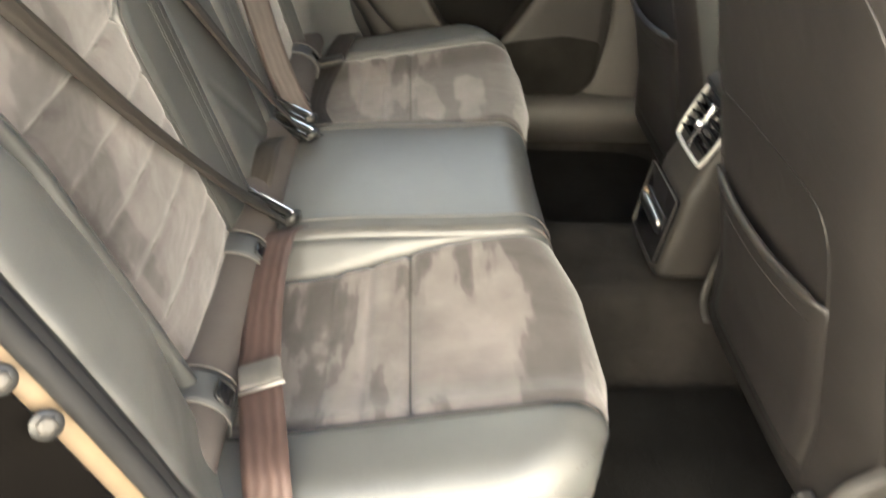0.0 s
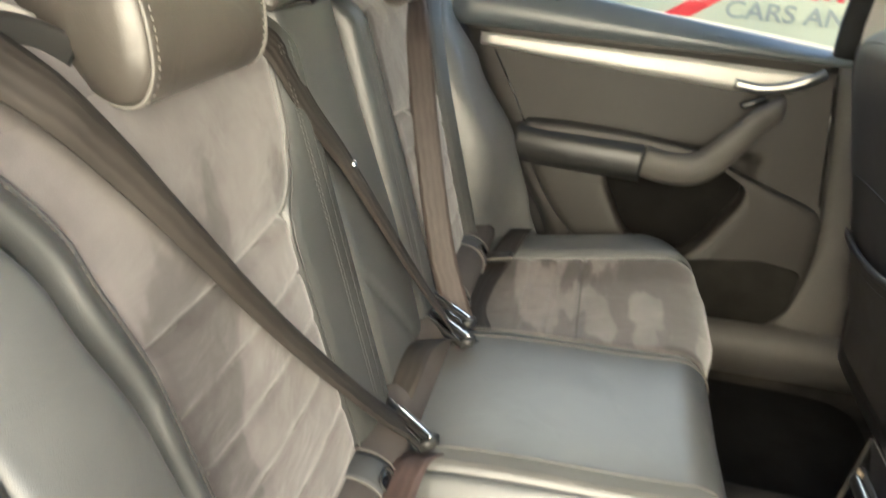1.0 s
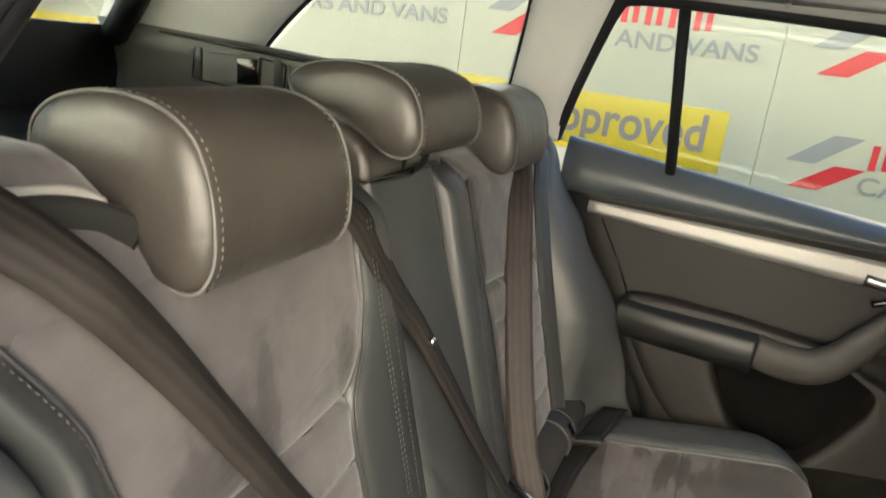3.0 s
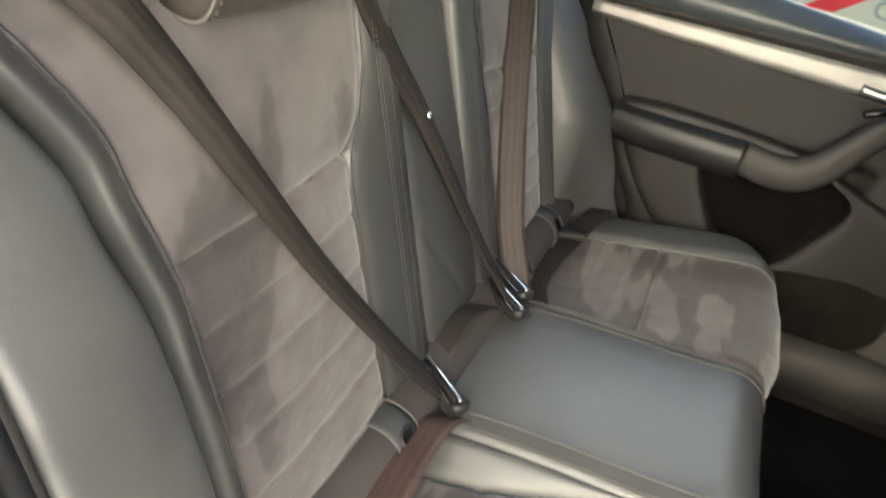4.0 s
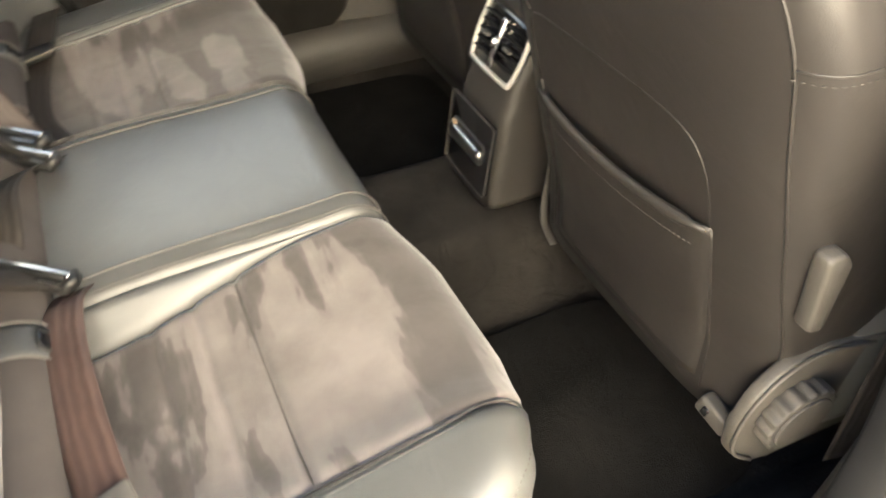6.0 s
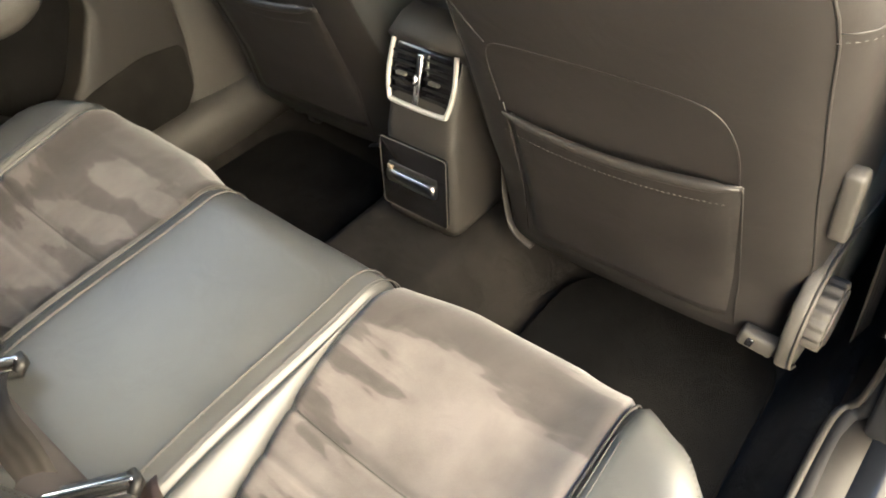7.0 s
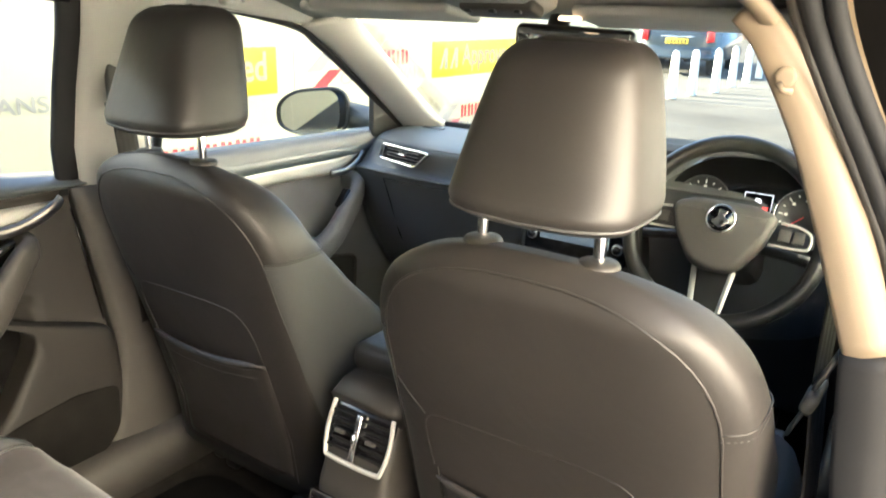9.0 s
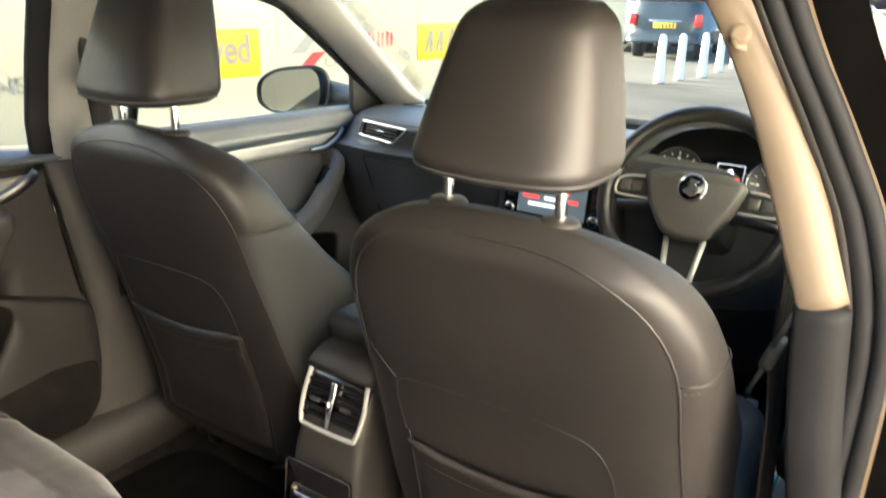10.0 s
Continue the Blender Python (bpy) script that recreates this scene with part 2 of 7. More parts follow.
BRICK = textured("brown_brick", (0.16, 0.10, 0.07), (0.26, 0.17, 0.12), (0.8, 0.95), 0.6, 12, 0.4, distance=0.01)
FILLER = textured("grey_felt_filler", (0.042, 0.038, 0.037), (0.064, 0.058, 0.056), (0.85, 0.95), 8, 800, 0.5, spec=0.15)
JAMB = textured("black_jamb_paint", (0.0035, 0.0045, 0.006), (0.006, 0.007, 0.009), (0.5, 0.65), 6, 500, 0.05, spec=0.03)
UNDERSEAL = textured("brown_black_seam_sealer", (0.0018, 0.0016, 0.0015), (0.0034, 0.0030, 0.0027), (0.7, 0.85), 12, 200, 0.3, spec=0.02)
SEAM = textured("dark_thread", (0.040, 0.037, 0.033), (0.06, 0.056, 0.05), (0.7, 0.8), 40, 900, 0.2)
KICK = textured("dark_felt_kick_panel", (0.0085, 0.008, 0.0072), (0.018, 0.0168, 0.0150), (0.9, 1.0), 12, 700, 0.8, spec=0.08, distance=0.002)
VENT_BLACK = textured("matt_black_slats", (0.006, 0.006, 0.006), (0.010, 0.010, 0.010), (0.62, 0.75), 9, 500, 0.1, spec=0.05)
PALE_THREAD = textured("pale_grey_thread", (0.09, 0.087, 0.08), (0.13, 0.126, 0.116), (0.7, 0.8), 40, 900, 0.2)
# Warm sun on the body flange, put into a tan colour.
FLANGE = textured("sun_tinted_flange", (0.115, 0.085, 0.050), (0.15, 0.112, 0.070), (0.35, 0.5), 10, 300, 0.1)



def wrinkled(m, scale, distance, strength=0.6, stretch=(1, 1, 1)):
    """Soft creases and unevenness under the fine grain."""
    t = m.node_tree
    n, l, b = t.nodes, t.links, t.nodes["Principled BSDF"]
    co, mp, no, bp = (n.new("ShaderNodeTexCoord"), n.new("ShaderNodeMapping"), n.new("ShaderNodeTexNoise"), n.new("ShaderNodeBump"))
    mp.inputs["Scale"].default_value = stretch
    no.inputs["Scale"].default_value, no.inputs["Detail"].default_value, no.inputs["Distortion"].default_value = scale, 3.0, 0.8
    bp.inputs["Strength"].default_value, bp.inputs["Distance"].default_value = strength, distance
    l.new(co.outputs["Object"], mp.inputs["Vector"])
    l.new(mp.outputs["Vector"], no.inputs["Vector"])
    l.new(no.outputs["Fac"], bp.inputs["Height"])
    if b.inputs["Normal"].is_linked:
        l.new(b.inputs["Normal"].links[0].from_socket, bp.inputs["Normal"])
    l.new(bp.outputs["Normal"], b.inputs["Normal"])


wrinkled(LEATHER, 10, 0.0028)
wrinkled(LEATHER_LIT_HIGH, 13, 0.0028)
wrinkled(LEATHER_LIT_MID, 14, 0.004)
wrinkled(SUEDE_BACK, 12, 0.008, stretch=(0.7, 1, 1.4))
wrinkled(SUEDE_DARK, 12, 0.006)
wrinkled(SUEDE_SEAT, 12, 0.003, stretch=(1.2, 1.0, 1))
wrinkled(CARPET, 16, 0.012)
wrinkled(MAT_PILE, 9, 0.012)

# ---- mesh tools ----


def thing(name, label, category, group="", kind="", at=(0, 0, 0)):
    ob = new(name)
    ob.location = at
    ob.empty_display_size = 0.05
    return tagged(ob, label, category, group, kind)


def finish(bm, name, mat, parent=None, label="", smooth=True, recalc=True):
    if recalc:
        bmesh.ops.recalc_face_normals(bm, faces=bm.faces)
    me = bpy.data.meshes.new(name)
    bm.to_mesh(me)
    bm.free()
    me.materials.append(mat)
    for p in me.polygons:
        p.use_smooth = smooth
    ob = new(name, me)
    if parent is not None:
        ob.parent = parent
        ob.matrix_parent_inverse = parent.matrix_world.inverted() if parent.type != "EMPTY" else Matrix.Translation(-parent.location)
    if label:
        ob["label"] = label
    return ob


def part(name, bm, mat, parent, label="", smooth=True):
    return finish(bm, name, mat, parent, label, smooth)


def grid(fn, nu, nv, loop_u=False, bm=None, cap=False):
    """A sheet fn(u, v) with u and v from 0 to 1."""
    bm = bm or bmesh.new()
    rows = []
    for j in range(nv + 1):
        rows.append([bm.verts.new(fn(i / nu, j / nv)) for i in range(nu if loop_u else nu + 1)])
    for j in range(nv):
        n = nu if loop_u else nu
        for i in range(n):
            k = (i + 1) % len(rows[j])
            bm.faces.new((rows[j][i], rows[j][k], rows[j + 1][k], rows[j + 1][i]))
    if cap:
        bm.faces.new(rows[0])
        bm.faces.new(rows[-1])
    return bm


def slab(fn, off, nu, nv, bm=None):
    """A sheet fn(u, v) with a back, moved by off (a vector), and closed edges."""
    bm = bm or bmesh.new()
    off = Vector(off)
    f = [[bm.verts.new(fn(i / nu, j / nv)) for i in range(nu + 1)] for j in range(nv + 1)]
    b = [[bm.verts.new(v.co + off) for v in row] for row in f]
    for j in range(nv):
        for i in range(nu):
            bm.faces.new((f[j][i], f[j][i + 1], f[j + 1][i + 1], f[j + 1][i]))
            bm.faces.new((b[j][i], b[j + 1][i], b[j + 1][i + 1], b[j][i + 1]))
    for j in range(nv):
        bm.faces.new((f[j][0], f[j + 1][0], b[j + 1][0], b[j][0]))
        bm.faces.new((f[j][nu], b[j][nu], b[j + 1][nu], f[j + 1][nu]))
    for i in range(nu):
        bm.faces.new((f[0][i], b[0][i], b[0][i + 1], f[0][i + 1]))
        bm.faces.new((f[nv][i], f[nv][i + 1], b[nv][i + 1], b[nv][i]))
    return bm


def smooth_line(pts, n=8, closed=False):
    """Points along a Catmull-Rom curve through pts."""
    p = [Vector(q) for q in pts]
    out = []
    m = len(p)
    for i in range(m if closed else m - 1):
        a, b = p[(i - 1) % m] if closed or i else p[0], p[i]
        c, d = p[(i + 1) % m], p[(i + 2) % m] if closed or i + 2 < m else p[-1]
        for k in range(n):
            t = k / n
            out.append(0.5 * (2 * b + (c - a) * t + (2 * a - 5 * b + 4 * c - d) * t * t + (3 * b - a - 3 * c + d) * t ** 3))
    if not closed:
        out.append(p[-1])
    return out


def frames_along(pts, up=(0, 0, 1), closed=False):
    res = []
    m = len(pts)
    for i in range(m):
        a = pts[(i - 1) % m] if closed or i else pts[0]
        b = pts[(i + 1) % m] if closed or i + 1 < m else pts[-1]
        t = (b - a).normalized()
        s = t.cross(Vector(up))
        s = s.normalized() if s.length > 1e-4 else t.orthogonal().normalized()
        res.append((pts[i], t, s, s.cross(t).normalized()))
    return res


def sweep(pts, section, up=(0, 0, 1), closed=False, bm=None, scale=None):
    """A closed section of (side, up) pairs swept along pts."""
    bm = bm or bmesh.new()
    rings = []
    pts = [Vector(p) for p in pts]
    for i, (c, t, s, n) in enumerate(frames_along(pts, up, closed)):
        k = scale(i / max(1, len(pts) - 1)) if scale else 1.0
        rings.append([bm.verts.new(c + s * (a * k) + n * (b * k)) for a, b in section])
    m = len(rings)
    for j in range(m if closed else m - 1):
        r, q = rings[j], rings[(j + 1) % m]
        for i in range(len(section)):
            k = (i + 1) % len(section)
            bm.faces.new((r[i], r[k], q[k], q[i]))
    if not closed:
        bm.faces.new(rings[0])
        bm.faces.new(list(reversed(rings[-1])))
    return bm


def oval(a, b, n=10, power=2.0):
    out = []
    for i in range(n):
        w = 2 * math.pi * i / n
        c, s = math.cos(w), math.sin(w)
        out.append((a * math.copysign(abs(c) ** (2 / power), c), b * math.copysign(abs(s) ** (2 / power), s)))
    return out


def tube(pts, r, n=8, closed=False, bm=None):
    return sweep(pts, oval(r, r, n), closed=closed, bm=bm, up=(0.13, 0.21, 0.97))


def rbox(size, m=None, bevel=0.004, seg=2, bm=None):
    """A box with rounded edges at the pose m."""
    own = bmesh.new()
    bmesh.ops.create_cube(own, size=1.0)
    bmesh.ops.scale(own, vec=size, verts=own.verts)
    if bevel:
        bmesh.ops.bevel(own, geom=list(own.edges), offset=min(bevel, min(size) * 0.49), segments=seg, profile=0.5, affect="EDGES")
    bmesh.ops.transform(own, matrix=m or Matrix(), verts=own.verts)
    if bm is None:
        return own
    tmp = bpy.data.meshes.new("tmp")
    own.to_mesh(tmp)
    own.free()
    bm.from_mesh(tmp)
    bpy.data.meshes.remove(tmp)
    return bm


def prism(outline, depth, m=None, bevel=0.002, seg=2, bm=None):
    """An outline in x, y pushed along z by depth, with softened edges, at the pose m."""
    own = bmesh.new()
    face = own.faces.new([own.verts.new((x, y, 0)) for x, y in outline])
    got = bmesh.ops.extrude_face_region(own, geom=[face])
    bmesh.ops.translate(own, vec=(0, 0, depth), verts=[v for v in got["geom"] if isinstance(v, bmesh.types.BMVert)])
    if bevel:
        edges = [e for e in own.edges if abs(e.verts[0].co.z - e.verts[1].co.z) < 1e-6]
        bmesh.ops.bevel(own, geom=edges, offset=bevel, segments=seg, profile=0.5, affect="EDGES")
    bmesh.ops.transform(own, matrix=m or Matrix(), verts=own.verts)
    if bm is None:
        return own
    tmp = bpy.data.meshes.new("tmp")
    own.to_mesh(tmp)
    own.free()
    bm.from_mesh(tmp)
    bpy.data.meshes.remove(tmp)
    return bm


def round_poly(pts, r=0.01, n=4):
    """A flat outline with rounded corners."""
    out = []
    m = len(pts)
    for i in range(m):
        p, a, b = Vector(pts[i]), Vector(pts[i - 1]), Vector(pts[(i + 1) % m])
        da, db = a - p, b - p
        k = min(r, da.length * 0.45, db.length * 0.45)
        s, e = p + da.normalized() * k, p + db.normalized() * k
        for j in range(n + 1):
            t = j / n
            q = s * (1 - t) ** 2 + p * 2 * t * (1 - t) + e * t * t
            out.append((q.x, q.y))
    return out


def lathe(profile, n=24, m=None, bm=None):
    bm = bm or bmesh.new()
    m = m or Matrix()
    rows = []
    for r, z in profile:
        rows.append([bm.verts.new(m @ Vector((max(r, 1e-5) * math.cos(2 * math.pi * i / n), max(r, 1e-5) * math.sin(2 * math.pi * i / n), z))) for i in range(n)])
    for a, b in zip(rows, rows[1:]):
        for i in range(n):
            k = (i + 1) % n
            bm.faces.new((a[i], a[k], b[k], b[i]))
    bm.faces.new(rows[0])
    bm.faces.new(rows[-1])
    return bm


def lerp(table, v):
    """Straight-line value of a table of (key, value)."""
    if v <= table[0][0]:
        return table[0][1]
    for (a, x), (b, y) in zip(table, table[1:]):
        if v <= b:
            t = (v - a) / (b - a)
            t = t * t * (3 - 2 * t) * 0.5 + t * 0.5
            return x + (y - x) * t
    return table[-1][1]


def ease(a, b, v):
    t = min(1, max(0, (v - a) / (b - a)))
    return t * t * (3 - 2 * t)


def ribbon(pts, side, width, thick, bm=None, fold=None):
    """A flat strap along pts; side: the direction of its width, one vector or one a point; fold(t) lifts its edges."""
    bm = bm or bmesh.new()
    uvl = bm.loops.layers.uv.verify()
    rings, along = [], [0.0]
    pts = [Vector(p) for p in pts]
    h = width / 2
    cols = (-1, -0.6, -0.2, 0.2, 0.6, 1)
    for i, c in enumerate(pts):
        a, b = pts[max(0, i - 1)], pts[min(len(pts) - 1, i + 1)]
        t = (b - a).normalized()
        s = Vector(side[i] if isinstance(side, list) else side)
        s = (s - t * s.dot(t)).normalized()
        n = t.cross(s).normalized()
        f = fold(i / max(1, len(pts) - 1)) if fold else 0.0
        k = math.sqrt(max(0.05, 1 - (f / h) ** 2)) if f else 1.0
        up = [(x, thick / 2 + f * abs(x)) for x in cols]
        lo = [(x, -thick / 2 + f * abs(x)) for x in reversed(cols)]
        rings.append([bm.verts.new(c + s * (x * h * k) + n * y) for x, y in up + lo])
        if i:
            along.append(along[-1] + (c - pts[i - 1]).length)
    us = [(x + 1) / 2 for x in cols] + [(x + 1) / 2 for x in reversed(cols)]
    for j, (r, q) in enumerate(zip(rings, rings[1:])):
        for i in range(12):
            k = (i + 1) % 12
            fc = bm.faces.new((r[i], r[k], q[k], q[i]))
            for lp, w in zip(fc.loops, ((us[i], along[j]), (us[k], along[j]), (us[k], along[j + 1]), (us[i], along[j + 1]))):
                lp[uvl].uv = (w[0], w[1] / width)
    bm.faces.new(rings[0])
    bm.faces.new(list(reversed(rings[-1])))
    return bm


def stitches(pts, length=0.004, gap=0.003, r=0.0006, bm=None):
    """A row of short thread stitches along pts."""
    bm = bm or bmesh.new()
    pts = [Vector(p) for p in pts]
    acc, start = 0.0, None
    step = length + gap
    pos = []
    for a, b in zip(pts, pts[1:]):
        d = (b - a).length
        t = (step - acc) if acc else 0.0
        while t < d:
            pos.append((a.lerp(b, t / d), (b - a).normalized()))
            t += step
        acc = (acc + d) % step
    for c, t in pos:
        o = t.orthogonal().normalized() * r
        q = t.cross(o)
        ring = [o, q, -o, -q]
        A = [bm.verts.new(c - t * length / 2 + v * 0.4) for v in ring]
        B = [bm.verts.new(c + v * 1.3) for v in ring]
        C = [bm.verts.new(c + t * length / 2 + v * 0.4) for v in ring]
        for p, w in ((A, B), (B, C)):
            for i in range(4):
                bm.faces.new((p[i], p[(i + 1) % 4], w[(i + 1) % 4], w[i]))
    return bm

# ---- the shell of the car: floor, roof, pillars ----
def floor_z(x, y):
    a = abs(x) - 0.05 * ease(0.12, -0.10, y)
    return 0.275 + 0.135 * (1 - ease(0.10, 0.21, a)) + 0.10 * ease(0.60, 0.68, a)


floor = finish(grid(lambda u, v: Vector((-0.70 + 1.40 * u, -0.45 + 1.95 * v, floor_z(-0.70 + 1.40 * u, -0.45 + 1.95 * v))), 70, 60), "floor", CARPET)
tagged(floor, "black pile carpet over the transmission tunnel", "carpet", kind="structure")


def roof_z(x, y):
    return 1.462 - 0.060 * (abs(x) / 0.60) ** 4.5 - 0.098 * ease(0.52, 0.98, y) - 0.03 * ease(-1.0, -1.8, y)


ceiling = finish(slab(lambda u, v: Vector((-0.60 + 1.20 * u, -1.85 + 2.75 * v, roof_z(-0.60 + 1.20 * u, -1.85 + 2.75 * v))), (0, 0, 0.05), 30, 30), "ceiling", ROOF_CLOTH_SHADED)
tagged(ceiling, "light grey woven headliner", "headliner", kind="structure")
roof = finish(slab(lambda u, v: Vector((-0.66 + 1.32 * u, -1.95 + 2.95 * v, roof_z((-0.60 + 1.20 * u), -1.95 + 2.95 * v) + 0.055)), (0, 0, 0.012), 20, 20), "roof", PAINT)
tagged(roof, "glossy black painted steel roof", "roof", kind="structure")


def strip_between(inner, outer, thick, n=6):
    """A curved panel between two lines of points, bulging a little, thick along x."""
    a, b = smooth_line(inner, n), smooth_line(outer, n)
    m = min(len(a), len(b)) - 1
    return a, b, m


def panel(inner, outer, off, bulge=(0, 0, 0), nu=6, n=6):
    a, b, m = strip_between(inner, outer, 0, n)

    def fn(u, v):
        j = round(v * m)
        p = a[j].lerp(b[j], u)
        return p + Vector(bulge) * math.sin(math.pi * u)
    return slab(fn, off, nu, m)


# ---- front seats ----
def seat_rear(z):
    return 0.232 - 0.27 * (max(z, 0.55) - 0.74) + 0.10 * max(0, 0.55 - z)


def seat_thick(z):
    return lerp([(0.45, 0.15), (0.6, 0.20), (0.75, 0.215), (0.9, 0.185), (1.0, 0.14), (1.11, 0.10)], z)


def seat_half(z):
    if z > 0.90:
        t = min(1, (z - 0.90) / 0.205)
        return 0.250 * max(0.0, 1 - t ** 2.7) ** (1 / 2.7)
    return lerp([(0.46, 0.228), (0.6, 0.248), (0.9, 0.250)], z)


def seat_back_y(x, z):
    """The rear face of a front seat's backrest."""
    w, t = max(seat_half(z), 1e-3), seat_thick(z)
    k = min(1, abs(x) / w)
    d = t / 2 * ease(1.112, 1.05, z) ** 0.5
    return seat_rear(z) + t / 2 - d * (1 - k ** 4.2) ** (1 / 4.2)


def make_front_seat(side, label, head_h, head_w, head_x, post_x):
    seat = thing("front_seat", label, "car seat", "front seats")

    def ring(u, v):
        # heights crowd together towards the rounded top
        z = 0.43 + 0.675 * (1 - (1 - v) ** 1.7)
        w, t = seat_half(z), seat_thick(z) / 2
        k = ease(1.112, 1.05, z) ** 0.5
        ang = 2 * math.pi * u
        c, s = math.cos(ang), math.sin(ang)
        e = 2 / 4.2
        x = w * math.copysign(abs(c) ** e, c)
        yy = math.copysign(abs(s) ** e, s)
        y = seat_rear(z) + t - t * k * yy
        if yy < 0:
            y -= 0.03 * (1 - (abs(x) / max(w, 1e-3)) ** 2) * ease(1.08, 0.9, z)
            y += 0.085 * ease(0.55, 0.95, abs(x) / max(w, 1e-3)) * ease(0.95, 0.74, z)
        return Vector((x, y, z))
    part("backrest", grid(ring, 64, 46, True, cap=True), LEATHER, seat)
    # leather wing on the console side, from the piping forward to the seat's face, its lit side put into a paler tone
    def wing_panel(u, v):
        z = 0.475 + 0.476 * v
        rear = lerp([(0.48, 14), (0.60, 22), (0.75, 33), (0.90, 39), (0.955, 40)], z)
        a = math.radians(rear + (-86 - rear) * u)
        p = ring((a if side < 0 else math.pi - a) / (2 * math.pi), 1 - (1 - (z - 0.43) / 0.675) ** (1 / 1.7))
        return p + Vector((-side * 0.0016 * math.cos(a), -0.0016 * math.sin(a), 0))
    part("side_wing", grid(wing_panel, 40, 30), LEATHER_LIT_LOW, seat, "smooth black leather side wing, light in its grey tone")
    # piping round the rear panel
    pts = []
    for s in (-1, 1):
        line = []
        for i in range(25):
            z = 0.48 + 0.42 * i / 24
            line.append((s * lerp([(0.48, 0.985), (0.60, 0.965), (0.75, 0.92), (0.90, 0.885)], z) * seat_half(z), z))
        for i in range(1, 13):
            th = math.pi / 2 * i / 12
            line.append((s * 0.885 * 0.25 * max(0, math.cos(th)) ** (2 / 2.7), 0.90 + 0.18 * math.sin(th) ** (2 / 2.7)))
        pts.append(line)
    outline = pts[0] + pts[1][-2::-1]
    part("piping", tube([(x, seat_back_y(x, z) - 0.0005, z) for x, z in outline], 0.0017, 6), LEATHER, seat, "raised leather piping")
    # the seam that runs from the piping round the side wing
    for s in (-1, 1):
        z0 = 0.952
        w, t = seat_half(z0), seat_thick(z0) / 2
        ln = []
        for i in range(14):
            a = math.radians(40 - 130 * i / 13)
            c, sn = math.cos(a), math.sin(a)
            e = 2 / 4.2
            ln.append((s * (w + 0.0005) * abs(c) ** e, seat_rear(z0) + t - t * math.copysign(abs(sn) ** e, sn), z0 + 0.012 * i / 13))
        part("side_seam", tube(ln, 0.0012, 6), LEATHER, seat)
        part("wing_stitching", stitches([(x * 1.004, y, z - 0.008) for x, y, z in ln]), SEAM, seat)
    # map pocket: flat panel, sagging lip, lower pouch
    def face(x, z, out=0.0):
        return Vector((x, seat_back_y(x, z) - out, z))
    top = [(-0.168, 0.735), (-0.172, 0.80), (-0.160, 0.828), (-0.12, 0.838), (0.0, 0.843), (0.09, 0.842), (0.130, 0.829), (0.150, 0.79), (0.155, 0.735)]
    line = smooth_line([(x, z, 0) for x, z in top], 5)
    part("pocket_seam", tube([face(p.x, p.y, 0.001) for p in line], 0.0010, 6), LEATHER, seat, "stitched outline of the map pocket")
    part("pocket_seam", tube([face(p.x, p.y, 0.001) for p in smooth_line([(-0.168, 0.83, 0), (-0.19, 0.85, 0), (-0.215, 0.872, 0)], 5)], 0.0008, 6), LEATHER, seat)

    def lip_z(x):
        return 0.728 - 0.012 * (1 - (x / 0.165) ** 2) + 0.008 * x / 0.165

    def pouch(u, v):
        x = -0.160 + 0.318 * u
        z = 0.468 + (lip_z(x) - 0.468) * v
        b = 0.006 * min(1, min(u, 1 - u) * 14) + 0.010 * v ** 3 * math.sin(math.pi * u)
        return face(x, z, b)
    part("map_pocket", slab(pouch, (0, 0.004, 0), 26, 20), LEATHER, seat, "stitched leather map pocket")
    part("pocket_lip", sweep([face(-0.160 + 0.318 * i / 24, lip_z(-0.160 + 0.318 * i / 24) + 0.002, 0.010 + 0.009 * math.sin(math.pi * i / 24)) for i in range(25)],
                             oval(0.006, 0.008, 10), scale=lambda t: 0.25 + 0.75 * ease(0.0, 0.10, t) * ease(1.0, 0.90, t)), LEATHER, seat, "rolled leather hem")
    part("pocket_stitching", stitches([face(-0.154 + 0.306 * i / 24, lip_z(-0.154 + 0.306 * i / 24) - 0.022, 0.0165 + 0.006 * math.sin(math.pi * i / 24)) for i in range(25)]), SEAM, seat)
    for s in (-1, 1):
        part("pocket_seam", tube([face(s * 0.160 + 0.010 * (1 - i / 12) * s, 0.46 + 0.275 * i / 12, 0.003) for i in range(13)], 0.0010, 6), LEATHER, seat)
    # headrest on two posts
    post_y = seat_rear(1.10) + 0.062

    def head(u, v):
        h = head_h
        t = v
        zz = h * t
        prof = max(0.0, 1 - max(0, (t - 0.80) / 0.20) ** 2.4) ** (1 / 2.4) * (0.72 + 0.28 * min(1, t / 0.11) ** 0.5)
        w = (head_w - 0.036 * t ** 1.4) * (0.62 + 0.38 * prof)
        d = (0.092 - 0.032 * t) * prof
        a = 2 * math.pi * u
        c, s = math.cos(a), math.sin(a)
        e = 2 / (5.5 if s < 0 else 3.4)
        x = w * math.copysign(abs(c) ** e, c)
        y = d * math.copysign(abs(s) ** e, s)
        return Vector((x + head_x, post_y + 0.020 + y - 0.022 + 0.045 * t + 0.02 * (x / 0.13) ** 2 * (1 if y < 0 else 0.2), 1.152 + zz - 0.006 * (1 - (x / 0.13) ** 2) * (1 - t)))
    hr = part("headrest", grid(head, 48, 40, True, cap=True), LEATHER, seat)
    rim = [head(i / 48, 0.045) for i in range(48)]
    part("piping", tube([p + (p - Vector((head_x, post_y, p.z))).normalized() * 0.0008 for p in rim], 0.0018, 6, True), PIPING, hr)
    for s in (-1, 1):
        px = s * 0.073 + post_x
